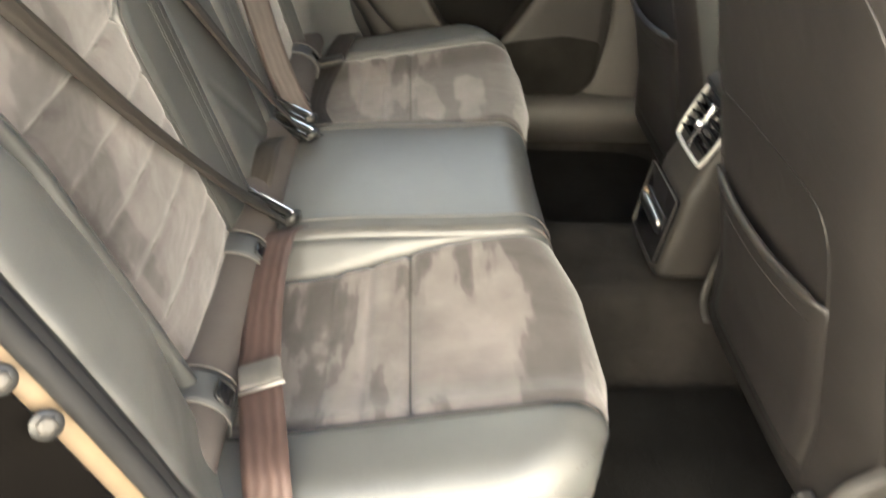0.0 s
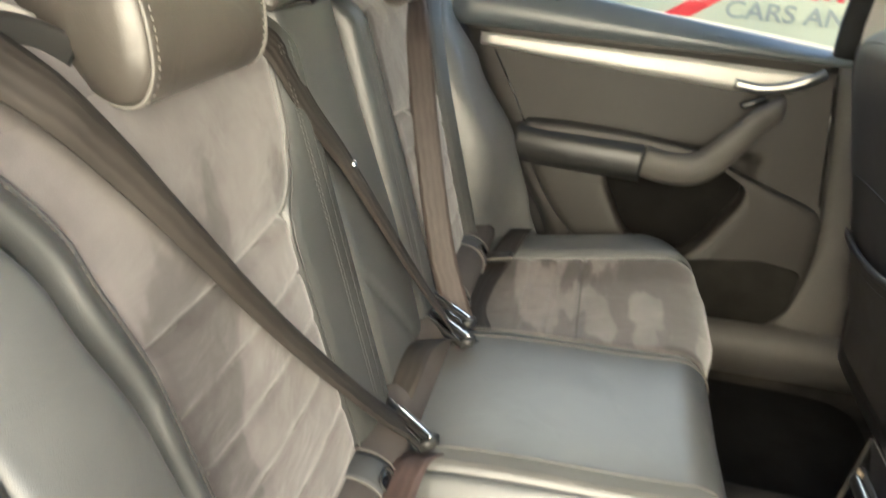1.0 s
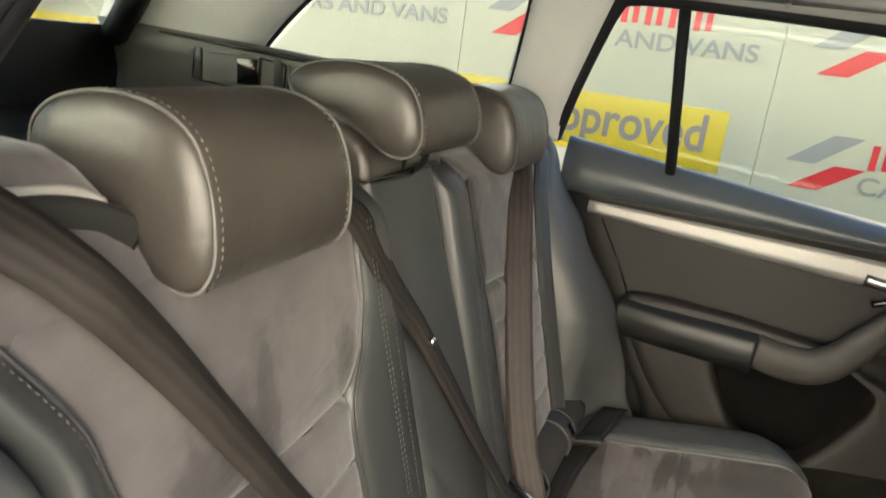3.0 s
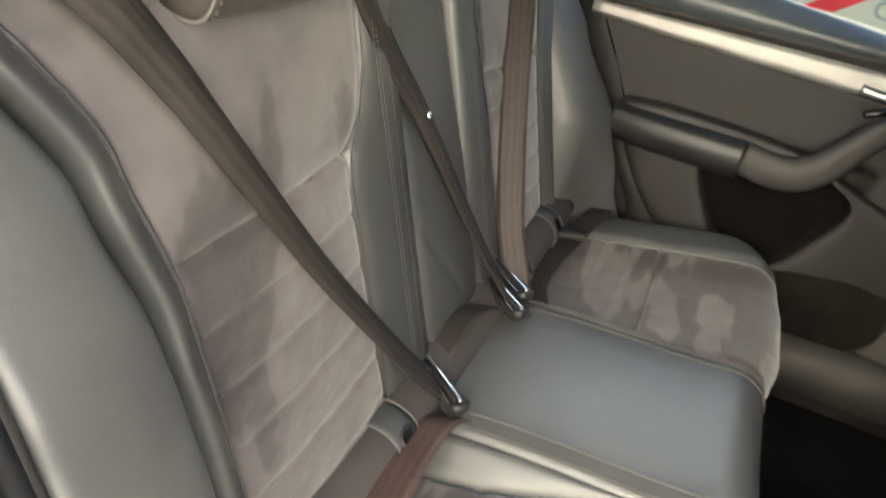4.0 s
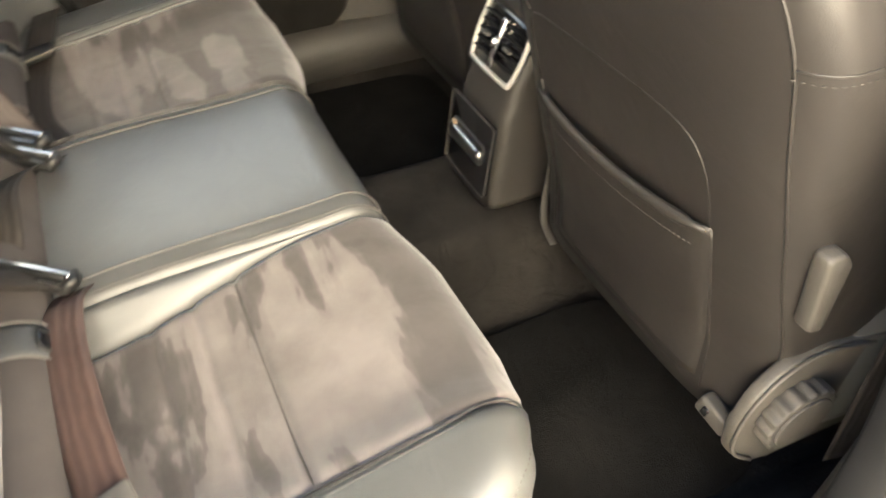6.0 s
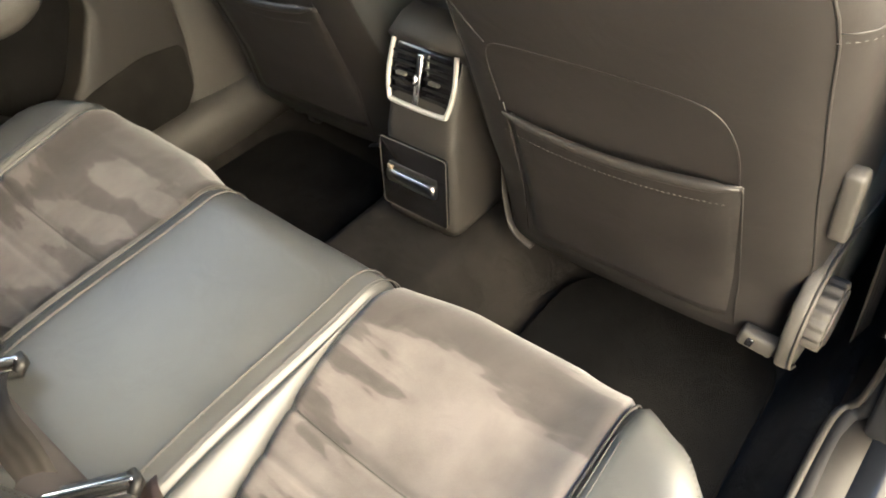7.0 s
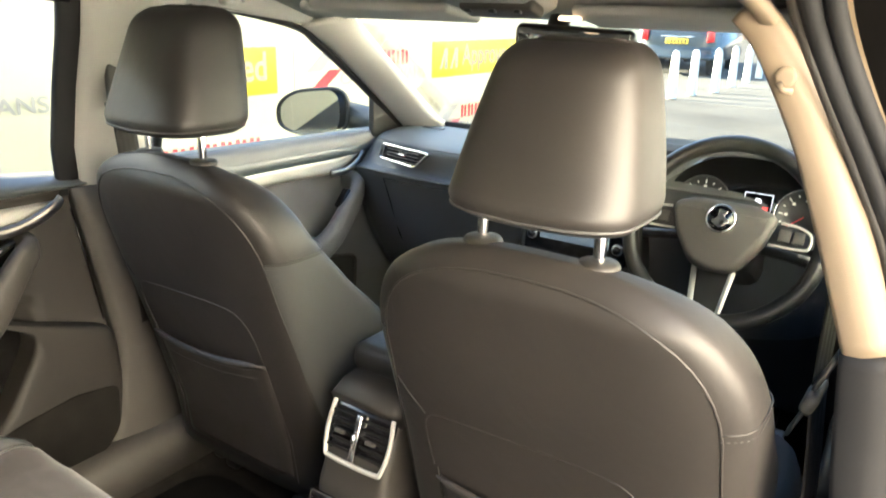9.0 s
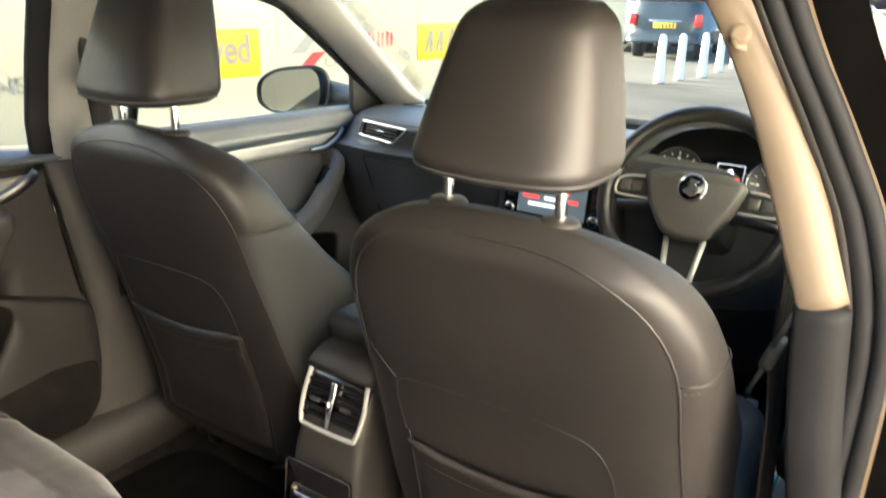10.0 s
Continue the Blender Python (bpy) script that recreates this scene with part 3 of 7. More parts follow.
        post = part("post", lathe([(0.0062, 1.09), (0.0070, 1.095), (0.0070, 1.17), (0.0062, 1.172)], 16, pose(px, post_y, 0)), CHROME, seat, "chrome headrest post")
        part("collar", lathe([(0.012, 1.088), (0.0225, 1.096), (0.024, 1.100), (0.021, 1.1045), (0.009, 1.106)], 20, pose(px, post_y, 0)), PLASTIC, post)
    # seat cushion seen past the backrest
    def seat_pad(u, v):
        a = 2 * math.pi * u
        c, s = math.cos(a), math.sin(a)
        e = 2 / 4.5
        x = 0.262 * math.copysign(abs(c) ** e, c)
        y = 0.255 * math.copysign(abs(s) ** e, s)
        k = (1 - max(0, (v - 0.6) / 0.4) ** 3) ** (1 / 3)
        z = 0.40 + 0.17 * v + 0.09 * ease(0.10, 0.24, abs(x)) * ease(0.4, 1, v)
        return Vector((x * (0.55 + 0.45 * k), 0.60 + y * (0.6 + 0.4 * k), z))
    # Cushion takes the bench's paler leather tone in place of window light.
    part("seat_cushion", grid(seat_pad, 48, 16, True, cap=True), LEATHER_LIT_HIGH, seat, "black leather cushion with raised bolsters, window light in its grey tone")
    part("piping", tube([seat_pad(i / 48, 0.72) for i in range(48)], 0.0022, 6, True), PIPING, seat)
    # moulded side cover with knob and lever on the door side
    x0 = side * 0.236
    if side > 0:
        cover = round_poly([(0.222, 0.388), (0.176, 0.440), (0.166, 0.500), (0.180, 0.552), (0.215, 0.585), (0.268, 0.592), (0.35, 0.565), (0.80, 0.52), (0.82, 0.38), (0.40, 0.362), (0.26, 0.375)], 0.012)
        mm = Matrix(((0, 0, side, x0), (1, 0, 0, 0.10), (0, 1, 0, 0), (0, 0, 0, 1)))
        part("side_cover", prism(cover, 0.018, mm, 0.004, 2), PLASTIC_SOFT, seat, "moulded plastic side cover")
        ridge = smooth_line([(x0 + 0.020, 0.322, 0.400), (x0 + 0.020, 0.279, 0.445), (x0 + 0.020, 0.270, 0.500), (x0 + 0.020, 0.284, 0.548), (x0 + 0.020, 0.317, 0.580), (x0 + 0.020, 0.365, 0.586), (x0 + 0.020, 0.45, 0.560)], 5)
        part("cover_ridge", tube(ridge, 0.003, 8), PLASTIC_SOFT, seat)
        knob = []
        for i in range(96):
            a = 2 * math.pi * i / 96
            r = 0.049 + 0.0018 * math.cos(a * 16)
            knob.append((r * math.cos(a), r * math.sin(a)))
        mk = Matrix(((0, 0, side, x0 + side * 0.018), (1, 0, 0, 0.345), (0, 1, 0, 0.495), (0, 0, 0, 1)))
        dial = part("recline_knob", prism(knob, 0.024, mk, 0.003, 2), PLASTIC_SOFT, seat, "ribbed round recline knob")
        part("knob_face", prism([(0.040 * math.cos(2 * math.pi * i / 40), 0.040 * math.sin(2 * math.pi * i / 40)) for i in range(40)], 0.004, mk @ pose(0, 0, 0.023), 0.0015), PLASTIC_SOFT, dial)
        lever = round_poly([(0.288, 0.662), (0.312, 0.656), (0.306, 0.752), (0.288, 0.772), (0.268, 0.768)], 0.008)
        part("lever", prism(lever, 0.022, Matrix(((0, 0, side, side * 0.243), (1, 0, 0, 0), (0, 1, 0, 0), (0, 0, 0, 1))), 0.005, 2), PLASTIC_SOFT, seat, "short moulded release lever")
    # base rails and the rear cross tube
    for s in (-1, 1):
        part("rail", rbox((0.030, 0.42, 0.030), pose(s * 0.20, 0.60, 0.335), 0.004), PLASTIC_BLACK, seat)
        part("rail_foot", rbox((0.040, 0.05, 0.06), pose(s * 0.20, 0.45, 0.30), 0.006), PLASTIC_BLACK, seat)
    cap = smooth_line([(-side * 0.236, seat_back_y(0.22, 0.58) + 0.03, 0.560), (-side * 0.226, seat_back_y(0.2, 0.5) + 0.01, 0.490), (-side * 0.200, seat_rear(0.45) + 0.002, 0.446), (-side * 0.160, seat_rear(0.43) - 0.004, 0.428)], 6)
    part("corner_cover", sweep(cap, oval(0.002, 0.006, 10, 3), up=(0, 1, 0)), PLASTIC, seat, "curved plastic corner cover")
    if side > 0:
        part("corner_clip", rbox((0.050, 0.022, 0.030), pose(side * 0.208, 0.293, 0.452, 0, 12, 6), 0.006, 3), PLASTIC_SOFT, seat, "moulded corner clip of the seat base")
        part("clip_slot", rbox((0.010, 0.006, 0.016), pose(side * 0.200, 0.282, 0.454, 0, 12, 6), 0.002), GLOSS_BLACK, seat)
    return seat


driver_seat = make_front_seat(1, "black leather front seat with map pocket before the steering wheel", 0.181, 0.110, 0.009, -0.006)
driver_seat.location = (0.364, 0.0, 0.0)
passenger_seat = make_front_seat(-1, "black leather front passenger seat with a stitched map pocket", 0.196, 0.118, 0.012, 0.006)
passenger_seat.location = (-0.374, 0.055, 0.005)

# ---- rear bench ----
bench = thing("rear_bench", "three-place rear bench in leather and brushed brown-grey suede", "car seat")


def front_edge(x):
    return lerp([(0.0, 0.020), (0.17, 0.024), (0.30, 0.050), (0.45, 0.052), (0.53, 0.036), (0.59, 0.006), (0.64, -0.035), (0.69, -0.10)], abs(x))


def wedge(y):
    return 0.183 + 0.044 * ease(0.0, -0.36, y)


def cushion_top(x, y):
    a = abs(x)
    back = ease(0.0, -0.34, y)
    z = 0.592 + 0.15 * min(0, y + 0.03)
    z += 0.004 * (1 - ease(0.10, 0.20, a)) + 0.030 * (wedge(y) - 0.183) / 0.044 * (1 - ease(0.180, wedge(y) + 0.004, a))
    z -= (0.010 + 0.014 * back) * math.sin(math.pi * min(1, max(0, (a - 0.18) / 0.36)))
    z += 0.024 * ease(0.46, 0.55, a) * (1 - 0.3 * back)
    z -= 0.05 * ease(0.60, 0.69, a) ** 2
    return z


def cushion_point(x, s, sink=0.0):
    """s from 0 (under the backrest) to 1 (down at the floor)."""
    yf = front_edge(x)
    R = 0.055
    top_len, arc, drop = yf - R + 0.47, R * math.pi / 2, 0.22
    d = s * (top_len + arc + drop)
    if d <= top_len:
        y = -0.47 + d
        return Vector((x, y, cushion_top(x, y) - sink))
    zt = cushion_top(x, yf - R)
    if d <= top_len + arc:
        a = (d - top_len) / R
        r = R - sink
        return Vector((x, yf - R + r * math.sin(a), zt - R + r * math.cos(a)))
    e = d - top_len - arc
    return Vector((x, yf - sink - 0.06 * (e / drop) ** 1.5, zt - R - e))


def cushion_region(name, left, right, mat, label, nu=16, nv=54, puff=0.004, flutes=()):
    def fn(u, v):
        y = -0.47 + 0.53 * min(1, v / 0.62)
        a, b = left(y), right(y)
        x = a + (b - a) * u
        e = min(u, 1 - u) * abs(b - a)
        sink = 0.007 * (1 - min(1, e / 0.010)) ** 2 - puff * math.sin(math.pi * u)
        for fy in flutes:
            yy = cushion_point(x, v).y
            if v < 0.62:
                sink += (0.0065 if fy > -0.2 else 0.0045) * math.exp(-((yy - fy) / 0.006) ** 2)
        return cushion_point(x, v, sink)
    return part(name, slab(fn, (0, -0.0, -0.03), nu, nv), mat, bench, label)


def const(c):
    return lambda y: c


# Leather tones follow how light falls on each part of the bench.
cushion_region("centre_cushion", const(-0.181), const(0.181), LEATHER_LIT_HIGH, "smooth leather centre cushion, light in its grey tone", 22, puff=0.003)
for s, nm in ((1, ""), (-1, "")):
    cushion_region("welt_panel", (lambda y, s=s: s * 0.183), (lambda y, s=s: s * (wedge(y) + 0.002)), LEATHER_LIT_HIGH, "tapering leather welt", 6, puff=0.0)
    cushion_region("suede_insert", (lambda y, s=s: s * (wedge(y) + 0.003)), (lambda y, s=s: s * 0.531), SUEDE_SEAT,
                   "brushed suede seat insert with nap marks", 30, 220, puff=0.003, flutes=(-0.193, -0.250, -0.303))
    cushion_region("outer_bolster", (lambda y, s=s: s * 0.533), (lambda y, s=s: s * 0.69), LEATHER_LIT_HIGH, "padded leather outer bolster, light in its grey tone", 14, puff=0.008)
    # seams
    for x0, r in ((0.147, 0.0012), (0.172, 0.0008), (0.178, 0.0008), (0.532, 0.0014)):
        part("seam", tube([cushion_point(s * x0, 0.13 + 0.60 * i / 40, (-0.0035 if x0 < 0.15 else -0.0022) if x0 < 0.2 else 0.0035) for i in range(41)], r, 6), PIPING if x0 > 0.2 else STITCH, bench)
    for x0 in (0.542, 0.549):
        part("pleat", tube([cushion_point(s * (x0 - 0.004 * (i / 30) ** 3), 0.15 + 0.42 * i / 30, -0.0012 - 0.004 * math.sin(math.pi * (x0 - 0.533) / 0.157)) for i in range(31)], 0.0007, 6), PIPING, bench, "stitched pleat")
    part("stitching", stitches([cushion_point(s * 0.150, 0.13 + 0.60 * i / 40, -0.0040) for i in range(41)]), STITCH, bench)
    part("corner_stitching", stitches([cushion_point(s * (0.545 + 0.125 * (1 - i / 30) ** 1.6), 0.58 + 0.14 * (i / 30) ** 0.8, -0.0075 * math.sin(math.pi * (0.012 + 0.125 * (1 - i / 30) ** 1.6) / 0.157)) for i in range(31)], r=0.0008), STITCH, bench)
    part("insert_seam", tube([Vector((s * x, -0.193, cushion_top(s * x, -0.193) - 0.0035)) for x in [0.215 + 0.31 * i / 24 for i in range(25)]], 0.0011, 6), SEAM, bench, "stitched cross seam")
part("front_stitching", stitches([cushion_point(-0.17 + 0.34 * i / 30, 0.80, -0.006) for i in range(31)]), STITCH, bench)


def back_y(z):
    return -0.430 - 0.29 * (z - 0.55)


def insert_edge(z):
    return lerp([(0.50, 0.472), (0.65, 0.484), (0.75, 0.488), (0.88, 0.497), (1.00, 0.526), (1.12, 0.592)], z)


def back_region(name, left, right, mat, label, z0=0.50, z1=1.105, nu=14, nv=60, puff=0.0, flutes=(), lift=0.0, group=""):
    def fn(u, v):
        z = z0 + (z1 - z0) * v
        a, b = left(z), right(z)
        x = a + (b - a) * u
        e = min(u, 1 - u) * abs(b - a)
        h = lift + puff * math.sin(math.pi * u) ** 0.8 - 0.008 * (1 - min(1, e / 0.012)) ** 2
        zz = z + 0.05 * (abs(x) - 0.33)
        for f, g in zip(flutes, flutes[1:]):
            if f <= zz < g:
                t = (zz - f) / (g - f)
                h += 0.0050 * (max(0.0, 1 - (2 * t - 1) ** 6) ** 0.5 - 1)
        if flutes and zz >= flutes[-1]:
            h += 0.017 * (max(0.0, 1 - (1 - min(1, (zz - flutes[-1]) / 0.06)) ** 3) ** 0.5 - 1)
        k = max(0, (v - 0.93) / 0.07)
        h -= 0.035 * k ** 2.2
        return Vector((x, back_y(z) + h, z))
    return part(name, slab(fn, (0, -0.06, 0), nu, nv), mat, bench, label)


FLUTES = (0.49, 0.553, 0.612, 0.671, 0.730, 0.788, 0.846, 0.905)


def inner_edge(z, s=1):
    """Where the suede insert meets the leather strip beside the centre place: a notch below the shoulder."""
    if s < 0:
        return lerp([(0.50, 0.222), (0.85, 0.212), (0.93, 0.198), (1.00, 0.190), (1.11, 0.180)], z)
    return lerp([(0.50, 0.215), (0.88, 0.226), (0.905, 0.222), (0.957, 0.186), (1.00, 0.168), (1.11, 0.156)], z)


def wing_edge(s, z):
    """Front edge of the fixed side cushion beside the door."""
    if s > 0:
        return lerp([(0.50, -0.290), (0.56, -0.335), (0.66, -0.385), (0.735, -0.410), (0.82, -0.440), (0.90, -0.470), (0.98, -0.505), (1.08, -0.555), (1.14, -0.60)], z)
    return lerp([(0.50, -0.268), (0.62, -0.316), (0.775, -0.380), (0.93, -0.478), (1.05, -0.562), (1.14, -0.615)], z)


def wing_start(z):
    """Inner edge of the fixed side cushion."""
    return min(insert_edge(z) + 0.046, 0.635)


for s in (1, -1):
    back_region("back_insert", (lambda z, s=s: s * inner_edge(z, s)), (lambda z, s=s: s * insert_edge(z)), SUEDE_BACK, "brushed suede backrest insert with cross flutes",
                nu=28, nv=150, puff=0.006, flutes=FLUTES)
    for f in FLUTES[1:]:
        line = []
        for i in range(25):
            x = inner_edge(f, s) + 0.010 + (insert_edge(f) - inner_edge(f, s) - 0.018) * i / 24
            z = f - 0.05 * (x - 0.33)
            line.append((s * x, back_y(z) + 0.006 * max(0.0, math.sin(math.pi * (0.03 + 0.94 * i / 24))) ** 0.8 - (0.0035 if f < 0.9 else 0.012), z))
        part("flute_seam", tube(line, 0.0009, 6), SEAM, bench, "sewn flute seam")
    # Darker copy of the bench leather, shade of the upright back in its tone.
    back_region("inner_bolster", (lambda z, s=s: 0.086 if s > 0 else -0.108), (lambda z, s=s: s * (inner_edge(z, s) - 0.002)), LEATHER_LIT_LOW, "padded leather inner bolster", puff=0.008)

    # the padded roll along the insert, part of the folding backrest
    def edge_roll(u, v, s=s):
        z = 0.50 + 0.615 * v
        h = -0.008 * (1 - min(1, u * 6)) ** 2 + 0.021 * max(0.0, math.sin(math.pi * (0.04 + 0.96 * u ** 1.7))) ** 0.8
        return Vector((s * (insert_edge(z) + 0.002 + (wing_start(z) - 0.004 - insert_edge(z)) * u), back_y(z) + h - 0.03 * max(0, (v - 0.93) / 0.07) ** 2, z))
    part("edge_roll", slab(edge_roll, (0, -0.05, 0), 16, 60), LEATHER_LIT_LOW, bench, "padded leather roll beside the insert")

    # the fixed side cushion between the roll and the door opening
    def wing(u, v, s=s):
        z = 0.50 + 0.64 * v
        a = wing_start(z)
        he = wing_edge(s, z) - back_y(z)
        x = a + (0.690 - a) * u
        inner = max(0.018, 0.018 + (0.55 * he - 0.018) * ease(0.58, 0.80, z))
        h = inner + (he - inner) * u ** (1.4 + 1.2 * ease(0.75, 0.58, z)) + 0.012 * math.sin(math.pi * u)
        h -= (inner + 0.012) * (1 - math.sqrt(1 - (1 - min(1, u / 0.22)) ** 2))
        h -= 0.022 * max(0, (u - 0.86) / 0.14) ** 2.5
        h -= 0.03 * max(0, (v - 0.9) / 0.1) ** 2
        return Vector((s * x, back_y(z) + h, z))
    part("side_bolster", slab(wing, (0, -0.05, 0), 30, 60), LEATHER_LIT_HIGH, bench, "tall padded leather side cushion")
    part("piping", tube([edge_roll(0.0, 0.02 + 0.94 * i / 40) + Vector((0, 0.005, 0)) for i in range(41)], 0.0022, 6), PIPING, bench)
    part("stitching", stitches([edge_roll(0.16, 0.05 + 0.9 * i / 40) + Vector((0, 0.0008, 0)) for i in range(41)]), STITCH, bench)
    part("seam", tube([(s * (inner_edge(z, s) - 0.001), back_y(z) + 0.001, z) for z in [0.52 + 0.56 * i / 40 for i in range(41)]], 0.0016, 6), PIPING, bench)
    for x0, lift in ((0.1505, 0.0084), (0.1435, 0.0086)):
        part("bolster_stitching", stitches([(s * x0, back_y(z) + lift, z) for z in [0.52 + 0.56 * i / 40 for i in range(41)]], r=0.0005), STITCH, bench)
    part("bolster_stitching", stitches([(s * 0.122, back_y(z) + 0.0082, z) for z in [0.52 + 0.56 * i / 40 for i in range(41)]]), SEAM, bench)


def centre_y(z):
    return back_y(z) - 0.020 * ease(0.72, 1.08, z)


def centre_back(u, v):
    z = 0.50 + 0.608 * v
    e = min(u, 1 - u) * 0.190
    h = 0.010 * math.sin(math.pi * u) ** 0.8 - 0.008 * (1 - min(1, e / 0.012)) ** 2 - 0.006 * math.exp(-((z - 0.66 - 0.25 * (u - 0.5)) / 0.006) ** 2)
    return Vector((-0.106 + 0.190 * u, centre_y(z) + h, z))


part("centre_back", slab(centre_back, (0, -0.06, 0), 18, 90), LEATHER_LIT_LOW, bench, "plain leather centre backrest with a fold-down armrest")


def centre_cap(u, v):
    x = -0.108 + 0.216 * u
    a = math.pi / 2 * v
    return Vector((x, centre_y(1.11) + 0.012 - 0.05 * (1 - math.cos(a)), 1.114 + 0.056 * math.sin(a) - 0.006 * abs(2 * u - 1) ** 4))


part("centre_cap", slab(centre_cap, (0, -0.03, 0), 16, 12), LEATHER_LIT_MID, bench, "dark leather cap over the fold-down armrest")


def rear_headrest(x, lift, label, squash=1.0):
    h = thing("rear_headrest", label, "headrest", "rear headrests", at=(x, 0, lift))
    prof = [(-0.550, 1.087), (-0.562, 1.077), (-0.580, 1.077), (-0.600, 1.090), (-0.628, 1.112), (-0.664, 1.130), (-0.698, 1.140), (-0.716, 1.158),
            (-0.714, 1.180), (-0.690, 1.200), (-0.645, 1.211), (-0.600, 1.208), (-0.566, 1.190), (-0.548, 1.152), (-0.543, 1.110)]
    prof = [(a, 1.211 - (1.211 - b) * squash) for a, b in prof]
    ring = smooth_line([(0, a, b) for a, b in prof], 4, True)
    cy, cz = -0.605, 1.211 - 0.063 * squash
    bm = bmesh.new()
    rows = []
    hw = 0.102
    for j in range(23):
        t = -1 + 2 * j / 22
        k = (1 - abs(t) ** 9) ** (1 / 3) if abs(t) < 1 else 0.0
        k = 0.90 + 0.10 * k
        rows.append([bm.verts.new((hw * t, cy + (p.y - cy) * k, cz + (p.z - cz) * k + lift)) for p in ring])
    n = len(ring)
    for a, b in zip(rows, rows[1:]):
        for i in range(n):
            bm.faces.new((a[i], a[(i + 1) % n], b[(i + 1) % n], b[i]))
    for row, s in ((rows[0], -1), (rows[-1], 1)):
        last = row
        for q in (0.75, 0.5, 0.25):
            nxt = [bm.verts.new((s * (hw + 0.007 * (1 - q ** 2)), cy + (v.co.y - cy) * q, cz + lift + (v.co.z - cz - lift) * q)) for v in row]
            for i in range(n):
                bm.faces.new((last[i], last[(i + 1) % n], nxt[(i + 1) % n], nxt[i]))
            last = nxt
        bm.faces.new(last)
    for v in bm.verts:
        v.co.x += x
    part("pad", bm, LEATHER_LIT_MID, h)
    for s in (-1, 1):
        edge = [(x + s * hw * 0.93, cy + (p.y - cy) * 0.985, cz + (p.z - cz) * 0.985 + lift) for p in ring]
        part("piping", tube(edge, 0.0016, 6, True), PALE_THREAD, h, "pale grey edge piping")
        part("stitching", stitches([(x + s * hw * 0.86, cy + (p.y - cy) * 1.004, cz + (p.z - cz) * 1.004 + lift) for p in ring], r=0.0008), STITCH, h)
        part("post", lathe([(0.005, 1.03), (0.006, 1.035), (0.006, 1.13), (0.005, 1.14)], 12, pose(x + s * 0.05, -0.622, lift)), CHROME, h)
    return h


rear_headrest(0.345, 0.0, "dark grey leather comma-shaped rear headrest with grey stitching")
rear_headrest(0.006, 0.028, "low dark grey leather rear headrest over the centre seat", 0.72)
rear_headrest(-0.385, 0.0, "dark grey leather comma-shaped rear headrest with grey stitching")

# the roll behind the bench cushion, with the child-seat slots in it
roll = part("filler_roll", sweep([(-0.60 + 1.20 * i / 30, -0.438, 0.571) for i in range(31)], oval(0.043, 0.040, 16)), FILLER, bench, "rounded filler roll with child-seat slots")
for x0 in (0.513, 0.252, -0.238, -0.450):
    def sleeve(u, v, x0=x0):
        w = math.radians(-35 + 165 * v)
        return Vector((x0 - 0.024 + 0.048 * u, -0.438 + (0.0455 + 0.002 * math.sin(math.pi * u)) * math.cos(w), 0.571 + (0.0425 + 0.002 * math.sin(math.pi * u)) * math.sin(w)))
    cover = part("anchor_cover", slab(sleeve, (0, -0.004, -0.002), 6, 20), FASCIA, roll, "curved plastic cover of a child-seat anchor")
    part("anchor_slot", rbox((0.026, 0.008, 0.026), pose(x0, -0.4010, 0.5945, 35, 0, 0), 0.008, 3), GLOSS_BLACK, cover, "dark anchor slot")
    rim = [pose(x0, -0.3980, 0.5965, 35, 0, 0) @ Vector((a, 0, b)) for a, b in round_poly([(-0.015, -0.015), (0.015, -0.015), (0.015, 0.015), (-0.015, 0.015)], 0.011)]
    part("slot_rim", tube(rim, 0.0016, 6, True), PLASTIC_BLACK, cover)
    for dx in (-0.026, 0.026):
        arc = [(x0 + dx, -0.438 + 0.0470 * math.cos(math.radians(a)), 0.571 + 0.0440 * math.sin(math.radians(a))) for a in range(-30, 131, 10)]
        part("flap_edge", tube(arc, 0.0012, 6), STITCH, cover, "grey bound edge")

# loop on the centre backrest, and shoulder bezels where the belts leave the seat
part("pull_loop", ribbon(smooth_line([(-0.014, -0.602, 1.106), (-0.010, -0.586, 1.122), (0.0, -0.578, 1.144), (0.012, -0.584, 1.150), (0.018, -0.596, 1.134), (0.014, -0.604, 1.112)], 6), (0.5, 0.8, 0.2), 0.011, 0.0015), PLASTIC_BLACK, bench, "black fabric pull loop")
part("armrest_slit", tube([(-0.106 + 0.212 * i / 12, centre_y(1.11) + 0.006 + 0.006 * math.sin(math.pi * i / 12), 1.110) for i in range(13)], 0.004, 6), GLOSS_BLACK, bench, "dark slit under the cap")


def shoulder(u, v, s):
    x = 0.16 + 0.49 * u
    top = 1.104 + (0.072 if s > 0 else 0.030) * ease(0.405, 0.495, x)
    return Vector((s * x, -0.588 - 0.20 * v, top - (top - 1.082) * (1 - min(1, v / 0.32)) ** 2.2 - 0.02 * max(0, v - 0.6)))


